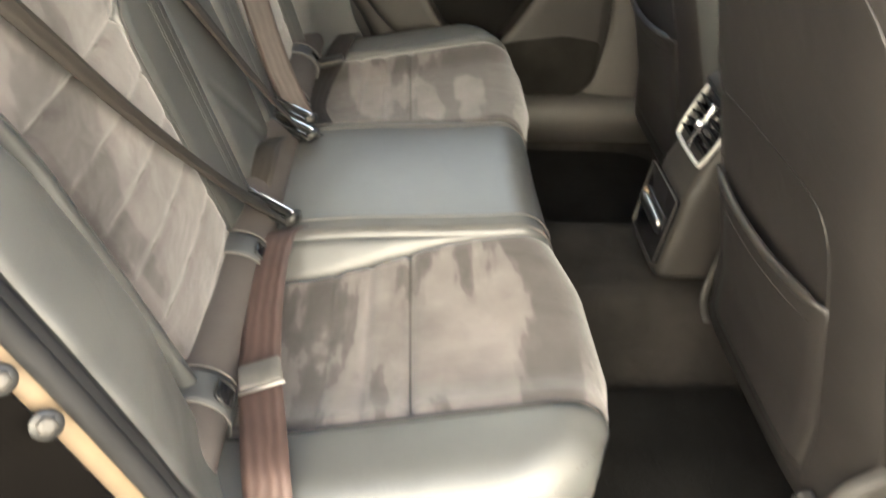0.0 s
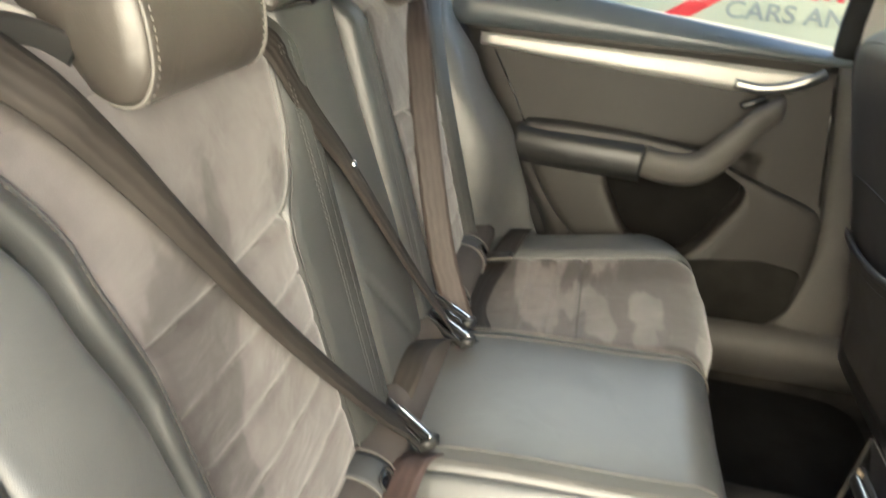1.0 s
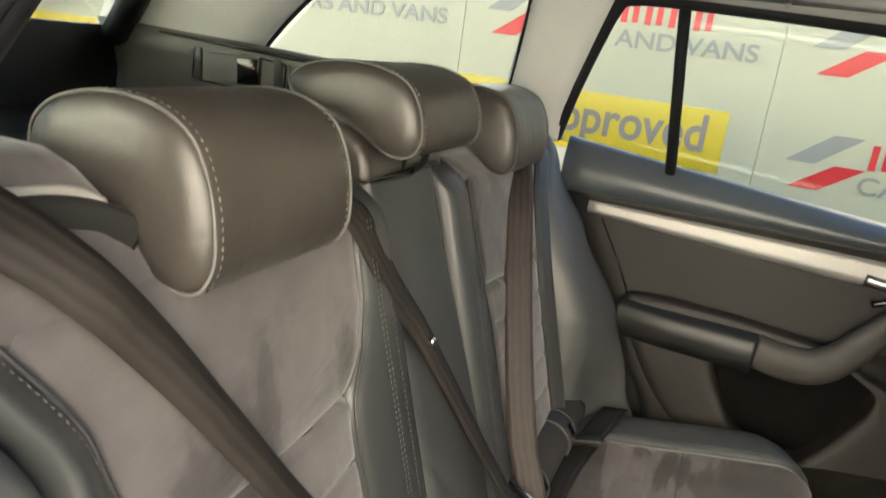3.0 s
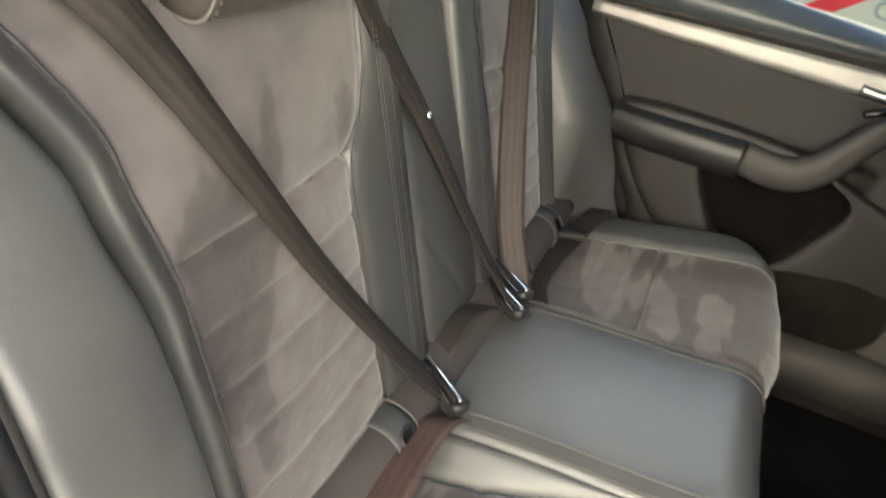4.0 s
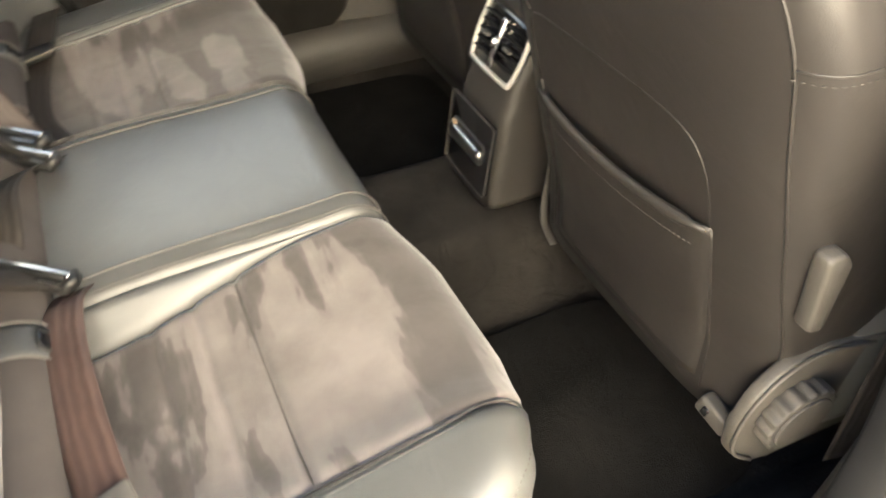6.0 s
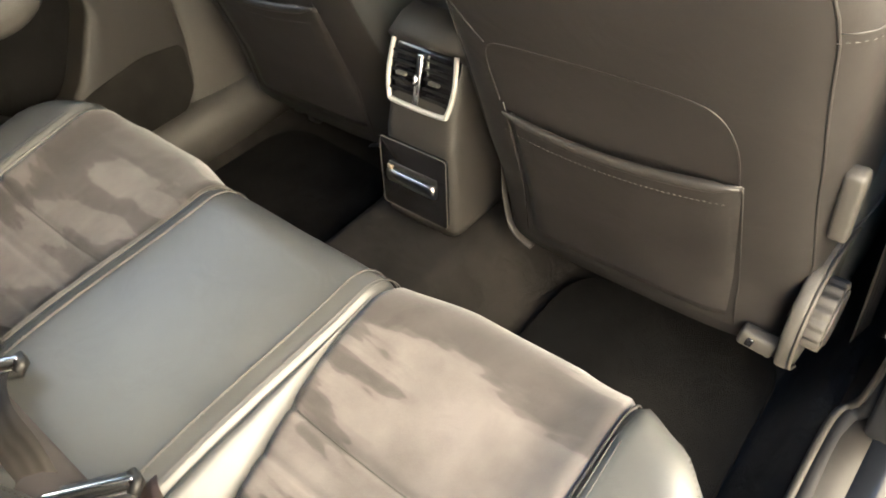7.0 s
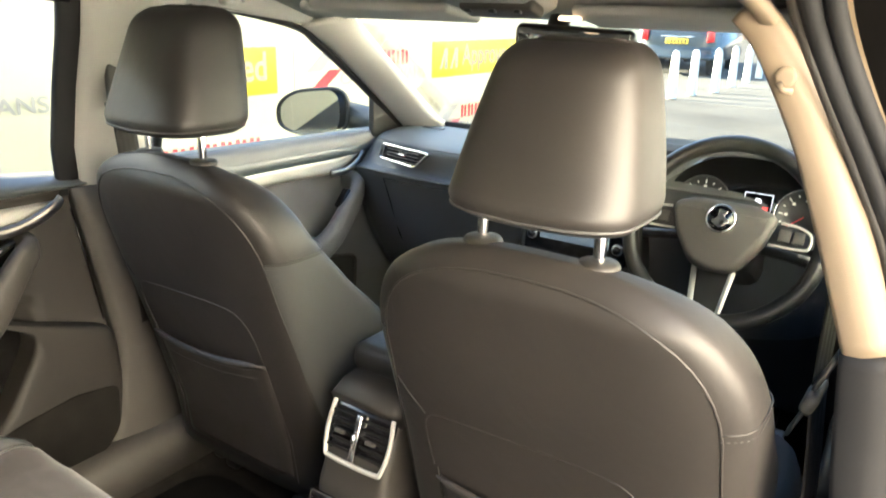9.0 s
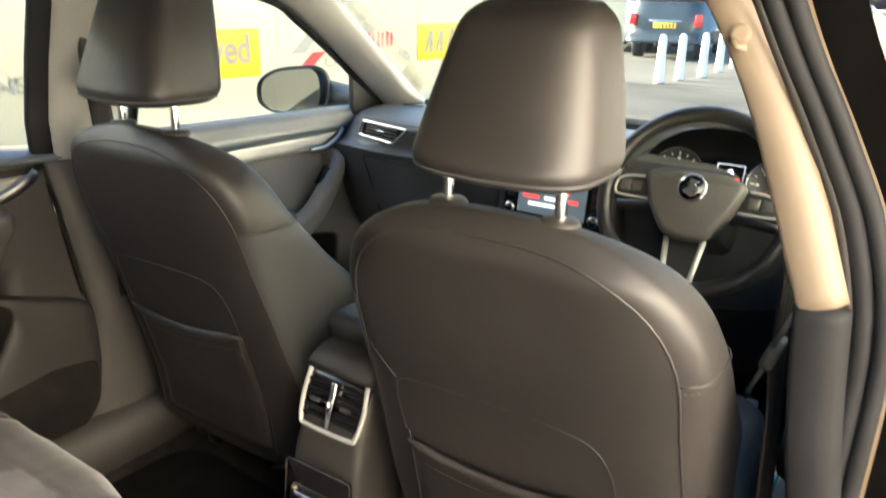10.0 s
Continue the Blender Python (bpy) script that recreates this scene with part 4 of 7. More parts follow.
for s in (1, -1):
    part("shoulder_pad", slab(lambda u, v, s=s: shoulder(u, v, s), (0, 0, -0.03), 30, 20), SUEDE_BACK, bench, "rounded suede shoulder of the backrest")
    dz = 0.0 if s > 0 else -0.016
    part("release_recess", sweep(smooth_line([(s * 0.450, -0.606, 1.113 + dz), (s * 0.475, -0.610, 1.127 + dz), (s * 0.515, -0.613, 1.137 + dz), (s * 0.57, -0.615, 1.140 + dz)], 5), oval(0.007, 0.015, 12, 3)), PLASTIC_BLACK, bench, "dark backrest release recess")
    part("release_handle", sweep(smooth_line([(s * 0.470, -0.614, 1.138 + dz), (s * 0.50, -0.620, 1.150 + dz), (s * 0.57, -0.622, 1.153 + dz)], 5), oval(0.0045, 0.006, 8)), SATIN, bench, "grey backrest release handle")
part("back_board", slab(lambda u, v: Vector((-0.66 + 1.32 * u, back_y(0.4 + 0.70 * v) - 0.13, 0.40 + 0.70 * v)), (0, -0.02, 0), 4, 4), CARPET, bench)

# ---- seat belts ----
def buckle(x, y, z, parent, turn=0, lean=25):
    """A buckle lying back into the seat gap, its steel tongue edge-on towards the front."""
    m = pose(x, y, z + 0.030, 0, 0, turn)
    b = part("buckle", rbox((0.026, 0.070, 0.030), m @ pose(0, -0.030, -0.010, 18, 0, 0), 0.007, 3), PLASTIC_BLACK, parent, "black plastic buckle")
    part("release_button", rbox((0.018, 0.008, 0.010), m @ pose(-0.008, 0.006, -0.006), 0.002), SIGN_RED, b, "red release button")
    tg = part("tongue", rbox((0.006, 0.088, 0.014), m @ pose(0.012, 0.0, 0.026, -6, 0, 0), 0.002), CHROME, parent, "steel belt tongue")
    part("tongue_frame", rbox((0.034, 0.094, 0.012), m @ pose(0.012, 0.0, 0.016, -6, 0, 0), 0.005, 3), PLASTIC_BLACK, parent, "black plastic tongue body")
    part("tongue_slot", rbox((0.004, 0.078, 0.007), m @ pose(0.0165, 0.0, 0.027, -6, 0, 0), 0.001), PLASTIC_BLACK, tg)
    part("tongue_bar", rbox((0.005, 0.086, 0.005), m @ pose(0.022, 0.0, 0.022, -6, 0, 0), 0.0015), CHROME, tg)
    part("tongue_grip", sweep([m @ Vector(p) for p in ((0.000, 0.040, 0.016), (0.012, 0.047, 0.018), (0.026, 0.041, 0.016))], oval(0.006, 0.008, 10, 3)), PLASTIC_BLACK, parent)


def belt(label, shoulder, lap, buck, mat_up, mat_lap, side_up, turn=0, twist=0.0, fold=0.0):
    """side_up: the way the strap's width runs, or None where it lies flat on the backrest and twists towards the buckle."""
    b = thing("seat_belt", label, "seat belt", "rear seat belts")
    line = smooth_line(shoulder, 8)
    m = len(line) - 1
    if side_up is None:
        side_up = []
        for i in range(m + 1):
            t = (line[min(m, i + 1)] - line[max(0, i - 1)]).normalized()
            n = Vector((0.05, 0.91, 0.40))
            flat = t.cross(n).normalized()
            w = twist * ease(0.30, 0.95, i / m)
            side_up.append(flat * math.cos(w) + n * math.sin(w))
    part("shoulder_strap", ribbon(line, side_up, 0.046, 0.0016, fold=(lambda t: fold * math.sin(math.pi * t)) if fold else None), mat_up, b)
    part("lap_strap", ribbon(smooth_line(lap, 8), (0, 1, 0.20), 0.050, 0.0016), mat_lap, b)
    buckle(*buck, b, turn)
    return b


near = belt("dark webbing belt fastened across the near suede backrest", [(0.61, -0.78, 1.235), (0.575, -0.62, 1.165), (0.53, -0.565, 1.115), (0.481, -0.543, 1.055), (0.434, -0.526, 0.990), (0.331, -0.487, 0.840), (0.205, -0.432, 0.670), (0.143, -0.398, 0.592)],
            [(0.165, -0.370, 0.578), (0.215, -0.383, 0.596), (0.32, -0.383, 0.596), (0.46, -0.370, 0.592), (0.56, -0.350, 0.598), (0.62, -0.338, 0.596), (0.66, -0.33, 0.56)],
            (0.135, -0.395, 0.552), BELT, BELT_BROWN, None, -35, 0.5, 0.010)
part("adjuster", rbox((0.038, 0.050, 0.008), pose(0.485, -0.365, 0.5985, 11, -2, 13), 0.003), STITCH, near, "ribbed strap slider")
part("adjuster_bar", rbox((0.004, 0.054, 0.004), pose(0.507, -0.3597, 0.5995, 11, -2, 13), 0.0015), GUNMETAL, near, "steel slider bar")
belt("dark webbing centre belt fastened into its buckle", [(0.165, -0.60, 1.095), (0.155, -0.575, 1.075), (0.11, -0.550, 1.00), (0.047, -0.522, 0.918), (-0.05, -0.455, 0.74), (-0.10, -0.412, 0.640), (-0.116, -0.395, 0.600)],
     [(-0.15, -0.365, 0.560), (-0.08, -0.405, 0.600), (0.0, -0.425, 0.630), (0.06, -0.43, 0.620), (0.10, -0.44, 0.59)],
     (-0.118, -0.392, 0.556), BELT, BELT, None, -35, 0.4, 0.006)
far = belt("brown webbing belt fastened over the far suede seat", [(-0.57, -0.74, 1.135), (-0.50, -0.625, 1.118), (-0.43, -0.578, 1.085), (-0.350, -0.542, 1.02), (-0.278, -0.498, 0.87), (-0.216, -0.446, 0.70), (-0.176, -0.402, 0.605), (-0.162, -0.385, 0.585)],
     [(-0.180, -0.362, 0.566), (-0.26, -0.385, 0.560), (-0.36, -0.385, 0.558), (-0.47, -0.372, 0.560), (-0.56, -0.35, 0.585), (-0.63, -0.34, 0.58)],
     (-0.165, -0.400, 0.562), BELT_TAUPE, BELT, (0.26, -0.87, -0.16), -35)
part("adjuster", rbox((0.034, 0.056, 0.012), pose(-0.462, -0.368, 0.580, 14, 4, 0), 0.003), PLASTIC_BLACK, far, "ribbed strap slider")
part("adjuster_bar", rbox((0.005, 0.058, 0.006), pose(-0.446, -0.367, 0.584, 14, 4, 0), 0.0015), PLASTIC_SOFT, far, "steel slider bar")
knob = part("stop_button", lathe([(0.004, -0.003), (0.006, 0), (0.004, 0.003)], 12, pose(0.047, -0.5195, 0.918, 90, 0, 0)), CHROME, bpy.data.objects["seat_belt.001"], "small belt stop button")

# ---- floor mats ----
for s, nm in ((1, "black carpet mat in the near rear footwell"), (-1, "black carpet mat in the far rear footwell")):
    ob = finish(prism(round_poly([(s * 0.225, -0.02), (s * 0.225, 0.42), (s * 0.60, 0.44), (s * 0.615, -0.02)], 0.10, 8), 0.012, pose(0, 0, 0.281), 0.004), "floor_mat", MAT_PILE)
    tagged(ob, nm, "floor mat", "rear floor mats")

# ---- centre console ----
console = thing("centre_console", "dark plastic centre console with rear air vents and a drawer", "console")


def con_line(v):
    """Rear face of the console: y and z at v, and its half width."""
    return (lerp([(0, 0.236), (0.5, 0.256), (0.62, 0.268), (1.0, 0.312)], v), 0.425 + 0.315 * v, lerp([(0, 0.080), (0.55, 0.074), (0.62, 0.072), (1, 0.070)], v))


def con_body(u, v):
    y0, z, hw = con_line(v)
    a = math.pi * u
    c = math.cos(a)
    return Vector((-hw * math.copysign(abs(c) ** 0.28, c), y0 + 0.07 - 0.07 * math.sin(a) ** 0.28, z))


part("body", slab(con_body, (0, 0.34, 0), 28, 28), PLASTIC, console)
part("bridge", sweep([(0, 0.30, 0.735), (0, 0.33, 0.750), (0, 0.40, 0.758), (0, 0.60, 0.758)], [(-0.072, -0.03), (-0.072, 0.0), (-0.060, 0.012), (0.060, 0.012), (0.072, 0.0), (0.072, -0.03)]), PLASTIC, console)
part("armrest_lid", rbox((0.150, 0.34, 0.055), pose(0, 0.52, 0.782), 0.022, 4), LEATHER, console, "padded black armrest lid")


tilt = math.degrees(math.atan2(0.312 - 0.268, 0.120))
vent = part("vent_unit", rbox((0.128, 0.020, 0.088), pose(0, 0.299, 0.682, -tilt, 0, 0), 0.010, 3), GLOSS_BLACK, console, "twin rear air vent")
mv = pose(0, 0.291, 0.682, -tilt, 0, 0)
frame_pts = [mv @ Vector(p) for p in ((-0.062, -0.004, 0.046), (-0.066, -0.005, 0.0), (-0.060, -0.006, -0.040), (-0.045, -0.006, -0.049), (0.045, -0.006, -0.049), (0.060, -0.006, -0.040), (0.066, -0.005, 0.0), (0.062, -0.004, 0.046))]
part("vent_frame", sweep(smooth_line(frame_pts, 5), oval(0.0042, 0.0040, 10), up=(0, -1, 0.2)), SATIN, vent, "chrome vent surround")
for i in range(5):
    for s in (-1, 1):
        part("vent_slat", rbox((0.049, 0.012, 0.0045), mv @ pose(s * 0.033, -0.004, 0.028 - 0.0145 * i, -20, 0, 0), 0.0012), VENT_BLACK, vent)
for s in (-1, 1):
    part("vent_tab", rbox((0.020, 0.008, 0.006), mv @ pose(s * 0.033, -0.013, -0.001), 0.002), PLASTIC_SOFT, vent)
part("vent_divider", rbox((0.011, 0.008, 0.078), mv @ pose(0, -0.010, -0.003), 0.002), CHROME, vent, "satin vent divider with thumb wheel")
part("thumb_wheel", lathe([(0.002, -0.003), (0.011, -0.003), (0.011, 0.003), (0.002, 0.003)], 20, mv @ pose(0, -0.010, -0.003, 0, 90, 0)), CHROME, vent)
tl = math.degrees(math.atan2(0.012, 0.15))
mp_ = pose(0, 0.245, 0.515, -tl - 1.5, 0, 0)
drawer = part("drawer", prism(round_poly([(-0.070, -0.068), (0.070, -0.068), (0.070, 0.062), (-0.070, 0.062)], 0.008), 0.008, mp_ @ pose(0, 0, 0, 90, 0, 0), 0.0015), GLOSS_BLACK, console, "glossy black drawer front")
rim = [mp_ @ Vector((x, -0.008, z)) for x, z in round_poly([(-0.071, -0.069), (0.071, -0.069), (0.071, 0.063), (-0.071, 0.063)], 0.008)]
part("drawer_trim", tube(rim, 0.0009, 6, True), PLASTIC_SOFT, drawer)
part("handle_recess", rbox((0.104, 0.004, 0.034), mp_ @ pose(0, -0.0085, 0.004), 0.003), PLASTIC_BLACK, drawer)
part("drawer_handle", sweep([mp_ @ Vector((-0.050 + 0.10 * i / 8, -0.013, -0.002)) for i in range(9)], [(-0.003, -0.013), (0.003, -0.012), (0.006, 0.0), (0.003, 0.012), (-0.003, 0.013)], up=(0, 0, 1)), GUNMETAL, drawer, "dull silver pull handle")
part("recess_edge", rbox((0.012, 0.008, 0.026), mp_ @ pose(-0.046, -0.011, 0.004), 0.002), TRIM_WARM_TINTED, drawer)

console.location.x = 0.008

# ---- left side: doors, pillars, windows ----


def side_x(z):
    """Inner skin of the cabin side, from the belt line in towards the roof."""
    return 0.715 - 0.115 * ease(1.03, 1.42, z) if z > 1.0 else 0.715


def side_strip(a_line, b_line, s, thick=0.03, n=6, nu=5, inset=0.0, bulge=0.0):
    """A trim panel on the cabin's side between two lines of (y, z)."""
    a = smooth_line([(0, y, z) for y, z in a_line], n)
    b = smooth_line([(0, y, z) for y, z in b_line], n)
    m = len(a) - 1

    def fn(u, v):
        j = round(v * m)
        p = a[j].lerp(b[j], u)
        return Vector((s * (side_x(p.z) - inset - bulge * math.sin(math.pi * u)), p.y, p.z))
    return slab(fn, (s * thick, 0, 0), nu, m)


def window_pane(name, outline, s, label):
    """A thin pane on the side between a lower and an upper line of (y, z)."""
    lo, hi = outline
    a, b = smooth_line([(0, y, z) for y, z in lo], 6), smooth_line([(0, y, z) for y, z in hi], 6)
    m = min(len(a), len(b)) - 1

    def fn(u, v):
        p = a[round(v * m)].lerp(b[round(v * m)], u)
        return Vector((s * (side_x(p.z) + 0.022), p.y, p.z))
    w = thing(name, label, "window", kind="structure")
    ob = part("pane", slab(fn, (s * 0.004, 0, 0), 6, m), GLASS, w, "clear glass pane")
    ob.visible_shadow = False
    return w


DOOR_EDGE = [(0.36, -0.15), (0.45, -0.235), (0.536, -0.290), (0.767, -0.412), (0.959, -0.515), (1.10, -0.585)]


def rear_door_x(y, z):
    """Trim surface of the rear door: pulled in below the belt pad, out again at the pocket."""
    x = 0.722
    x -= 0.026 * math.exp(-((z - 1.03) / 0.035) ** 2)
    x -= 0.016 * ease(0.72, 0.62, z)
    x += 0.040 * ease(-0.22, -0.17, y) * ease(0.16, 0.11, y) * ease(0.50, 0.545, z) * ease(0.80, 0.77, z)
    return x


def build_rear_door(s, label, name):
    d = thing(name, label, "car door", kind="structure")

    def face(u, v):
        z = 0.385 + 0.617 * v
        yb = lerp(DOOR_EDGE, z)
        y = yb + (0.335 - yb) * u
        zz = z + (0.012 * (0.3 - y) if v > 0.9 else 0)
        e = min(1, u * 20)
        return Vector((-(rear_door_x(y, z) + 0.02 * (1 - e) ** 2), y, z))
    part("panel", slab(face, (-0.03, 0, 0), 50, 60), PLASTIC, d, "grained dark door trim")
    # soft pad under the glass
    def pad(u, v):
        y = -0.555 + 0.89 * v
        zt = 1.115 - 0.085 * (y + 0.58) / 0.75
        zb = 1.002 - 0.004 * v
        z = zb + (zt - zb) * u
        return Vector((-(0.690 + 0.036 * u ** 1.8 + 0.020 * (1 - u) ** 4), y, z))
    part("belt_pad", slab(pad, (-0.03, 0, 0), 14, 20), PAD, d, "soft belt-line pad, sky reflection in its blue-grey tint")
    strip = [(-0.488, 0.992, 0.962), (-0.30, 0.990, 0.948), (-0.10, 0.987, 0.936), (0.055, 0.984, 0.926), (0.12, 0.982, 0.930), (0.17, 0.980, 0.948), (0.24, 0.978, 0.970)]

    def silver(u, v):
        y = -0.488 + 0.70 * v
        hi = lerp([(a, b) for a, b, c in strip], y)
        lo = lerp([(a, c) for a, b, c in strip], y)
        z = lo + (hi - lo) * u
        return Vector((-(0.7195 - 0.012 * min(1, 6 * u, 6 * (1 - u)) + 0.004 * u), y, z))
    part("silver_strip", slab(silver, (-0.012, 0, 0), 8, 30), SATIN, d, "satin silver decor strip")
    part("release_handle", sweep(smooth_line([(-0.700, 0.050, 0.944), (-0.694, 0.10, 0.940), (-0.690, 0.15, 0.950), (-0.688, 0.195, 0.972), (-0.694, 0.215, 0.985)], 6), oval(0.006, 0.011, 10)), GUNMETAL, d, "chrome door release")
    # armrest that runs on into the pull handle
    arm = smooth_line([(-0.705, -0.380, 0.772), (-0.694, -0.30, 0.768), (-0.688, -0.20, 0.766), (-0.685, -0.105, 0.764)], 8)
    part("armrest", sweep(arm, [(-0.040, -0.030), (-0.02, -0.048), (0.022, -0.046), (0.034, -0.020), (0.032, 0.018), (0.018, 0.032), (-0.03, 0.034), (-0.045, 0.02)], up=(0, 0, 1)), PLASTIC_BLACK, d, "padded black armrest")
    pull = smooth_line([(-0.685, -0.104, 0.762), (-0.680, -0.05, 0.754), (-0.674, 0.0, 0.760), (-0.668, 0.038, 0.788), (-0.668, 0.078, 0.840), (-0.672, 0.112, 0.882), (-0.682, 0.138, 0.902), (-0.72, 0.145, 0.906)], 8)
    part("pull_handle", sweep(pull, oval(0.024, 0.036, 14, 2.6), up=(0, 0, 1), scale=lambda t: 1.0 - 0.30 * ease(0.2, 0.8, t)), PLASTIC_SOFT, d, "moulded pull handle")
    part("window_switch", rbox((0.020, 0.050, 0.012), pose(-0.690, 0.092, 0.912, 25, 0, 0), 0.004), GLOSS_BLACK, d, "black window switch")
    # raised lower moulding with the open pocket sunk into it
    hole = round_poly([(-0.186, 0.765), (0.045, 0.775), (0.124, 0.728), (0.118, 0.690), (0.050, 0.575), (0.015, 0.543), (-0.070, 0.548), (-0.118, 0.590), (-0.172, 0.690)], 0.022)
    outer = round_poly([(-0.385, 0.815), (-0.345, 0.715), (-0.290, 0.625), (-0.225, 0.555), (-0.14, 0.512), (-0.06, 0.468), (0.02, 0.415), (0.10, 0.395), (0.22, 0.395), (0.285, 0.440), (0.300, 0.55), (0.292, 0.690), (0.20, 0.722), (0.10, 0.757), (0.0, 0.80), (-0.15, 0.815), (-0.28, 0.820)], 0.03)

    def reach(poly, w):
        """Distance from the pocket's middle to an outline in the direction w."""
        c, sn = math.cos(w), math.sin(w)
        best = 0.0
        for (ya, za), (yb, zb) in zip(poly, poly[1:] + poly[:1]):
            ya, za, yb, zb = ya + 0.02, za - 0.66, yb + 0.02, zb - 0.66
            den = c * (zb - za) - sn * (yb - ya)
            if abs(den) > 1e-9:
                r = (ya * (zb - za) - za * (yb - ya)) / den
                k = (ya * sn - za * c) / den
                if r > 0 and -1e-6 <= k <= 1 + 1e-6:
                    best = max(best, r)
        return best

    steps = [(0.0, 0.716), (0.0, 0.694), (0.05, 0.686), (0.16, 0.682), (0.5, 0.682), (0.80, 0.681), (0.93, 0.680), (0.985, 0.685), (1.0, 0.693), (1.0, 0.742)]

    def moulding(u, v):
        w = 2 * math.pi * u
        k, x = steps[round(v * (len(steps) - 1))]
        ro, ri = reach(outer, w), reach(hole, w)
        r = ro + (ri - ro) * k
        return Vector((-x, -0.02 + r * math.cos(w), 0.66 + r * math.sin(w)))
    part("lower_moulding", grid(moulding, 120, len(steps) - 1, True), PLASTIC, d, "raised lower moulding round the open pocket")
    side = Matrix(((0, 0, 1, -0.7485), (1, 0, 0, 0), (0, 1, 0, 0), (0, 0, 0, 1)))
    # Near-black sheet at the back stands in for the pocket's shade.
    part("door_pocket", prism([(-0.02 + (y + 0.02) * 1.02, 0.66 + (z - 0.66) * 1.02) for y, z in hole], 0.008, side, 0.001), MAT_PILE, d, "dark sheet for the shade inside the open door pocket")
    kick = round_poly([(-0.02, 0.500), (0.017, 0.541), (0.069, 0.554), (0.186, 0.570), (0.280, 0.556), (0.272, 0.455), (0.235, 0.412), (0.12, 0.408), (0.04, 0.425)], 0.02)
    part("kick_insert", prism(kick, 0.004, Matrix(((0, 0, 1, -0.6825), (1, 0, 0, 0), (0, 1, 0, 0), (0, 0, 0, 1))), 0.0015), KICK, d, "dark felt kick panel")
    # faint perforated speaker field: shallow dots in rings
    bm = bmesh.new()
    for k in range(1, 5):
        for i in range(6 * k):
            w = 2 * math.pi * i / (6 * k)
            y, z = 0.170 + 0.0125 * k * math.cos(w), 0.588 + 0.0125 * k * math.sin(w)
            if z > 0.572:
                lathe([(0.0022, 0.0), (0.0022, 0.0002), (0.0016, 0.0003)], 8, pose(-0.6822, y, z, 0, 90, 0), bm)
    part("speaker_grille", bm, PLASTIC, d, "faint perforated speaker field")
    # seams between the trim fields
    part("trim_gap", tube([(-0.7175, y, z) for y, z in ((-0.455, 0.955), (-0.40, 0.86), (-0.37, 0.80), (-0.36, 0.765))], 0.002, 6), GLOSS_BLACK, d)
    part("trim_gap", tube([(-0.7185, y, z) for y, z in ((0.245, 0.955), (0.262, 0.85), (0.285, 0.70))], 0.002, 6), GLOSS_BLACK, d)
    # black window frame
    zs = [(-0.592, 1.108), (-0.560, 1.21), (-0.520, 1.315), (-0.492, 1.378), (-0.462, 1.398), (-0.35, 1.401), (-0.1, 1.394), (0.10, 1.384), (0.19, 1.376), (0.235, 1.370)]
    line = [Vector((-(side_x(z) + 0.010), y, z)) for y, z in zs]
    part("window_frame", sweep(smooth_line(line, 5), oval(0.022, 0.016, 10, 3), up=(1, 0, 0)), RUBBER, d, "black window frame and seal")
    post = [Vector((-(side_x(z) + 0.004), 0.246 - 0.012 * (z - 1.0) / 0.37, z)) for z in (0.985, 1.08, 1.2, 1.3, 1.375)]
    part("window_post", sweep(post, oval(0.023, 0.008, 12, 5), up=(1, 0, 0)), RUBBER, d, "broad black post of the window frame")
    bar = [Vector((-(side_x(z) + 0.012), -0.340 - 0.026 * (z - 1.09) / 0.3, z)) for z in (1.07, 1.2, 1.3, 1.40)]
    part("window_divider", sweep(bar, oval(0.011, 0.010, 8, 4), up=(1, 0, 0)), RUBBER, d, "upright black divider bar")
    return d


build_rear_door(-1, "closed rear door trim with armrest, pocket and silver strip", "door_1")
side_fill = finish(slab(lambda u, v: Vector((-0.742, -0.75 + 0.60 * u, 0.40 + 0.60 * v)), (-0.02, 0, 0), 4, 4), "trim", PLASTIC_BLACK)
tagged(side_fill, "black inner panel behind the far side bolster", "side trim", kind="structure")
window_pane("window_1", ([(-0.585, 1.10), (-0.3, 1.08), (0.0, 1.055), (0.24, 1.03)], [(-0.49, 1.39), (-0.3, 1.40), (0.0, 1.392), (0.235, 1.375)]), -1, "rear side door window")

# pillars and roof trims on the far side
BP = finish(side_strip([(0.266, 0.985), (0.265, 1.03), (0.258, 1.20), (0.252, 1.40)], [(0.430, 0.985), (0.420, 1.03), (0.440, 1.20), (0.470, 1.37)], -1, inset=0.012, bulge=0.02, nu=8), "trim", PILLAR_GREY)
tagged(BP, "pale grey trim panel of the middle pillar", "pillar trim", kind="structure")
lowb = finish(side_strip([(0.24, 0.36), (0.275, 0.487), (0.298, 0.60), (0.290, 0.70), (0.240, 1.0)], [(0.50, 0.36), (0.48, 0.50), (0.46, 0.60), (0.45, 0.70), (0.43, 1.0)], -1, inset=0.022, bulge=0.018, nu=8), "trim", PLASTIC_SOFT)
tagged(lowb, "dark lower trim of the middle pillar", "pillar trim", kind="structure")
adj = thing("belt_anchor", "upper belt anchor and adjuster on the pillar", "belt anchor", at=(-0.63, 0.33, 1.18))
part("slide", rbox((0.016, 0.030, 0.10), pose(-0.632, 0.315, 1.20), 0.005), PLASTIC_SOFT, adj)
part("guide", rbox((0.020, 0.050, 0.030), pose(-0.622, 0.315, 1.165, 20, 0, 0), 0.006), PLASTIC_BLACK, adj)
part("webbing", ribbon([(-0.615, 0.315, 1.165), (-0.62, 0.33, 1.0), (-0.64, 0.35, 0.7)], (0, 1, 0), 0.046, 0.0016), BELT, adj)
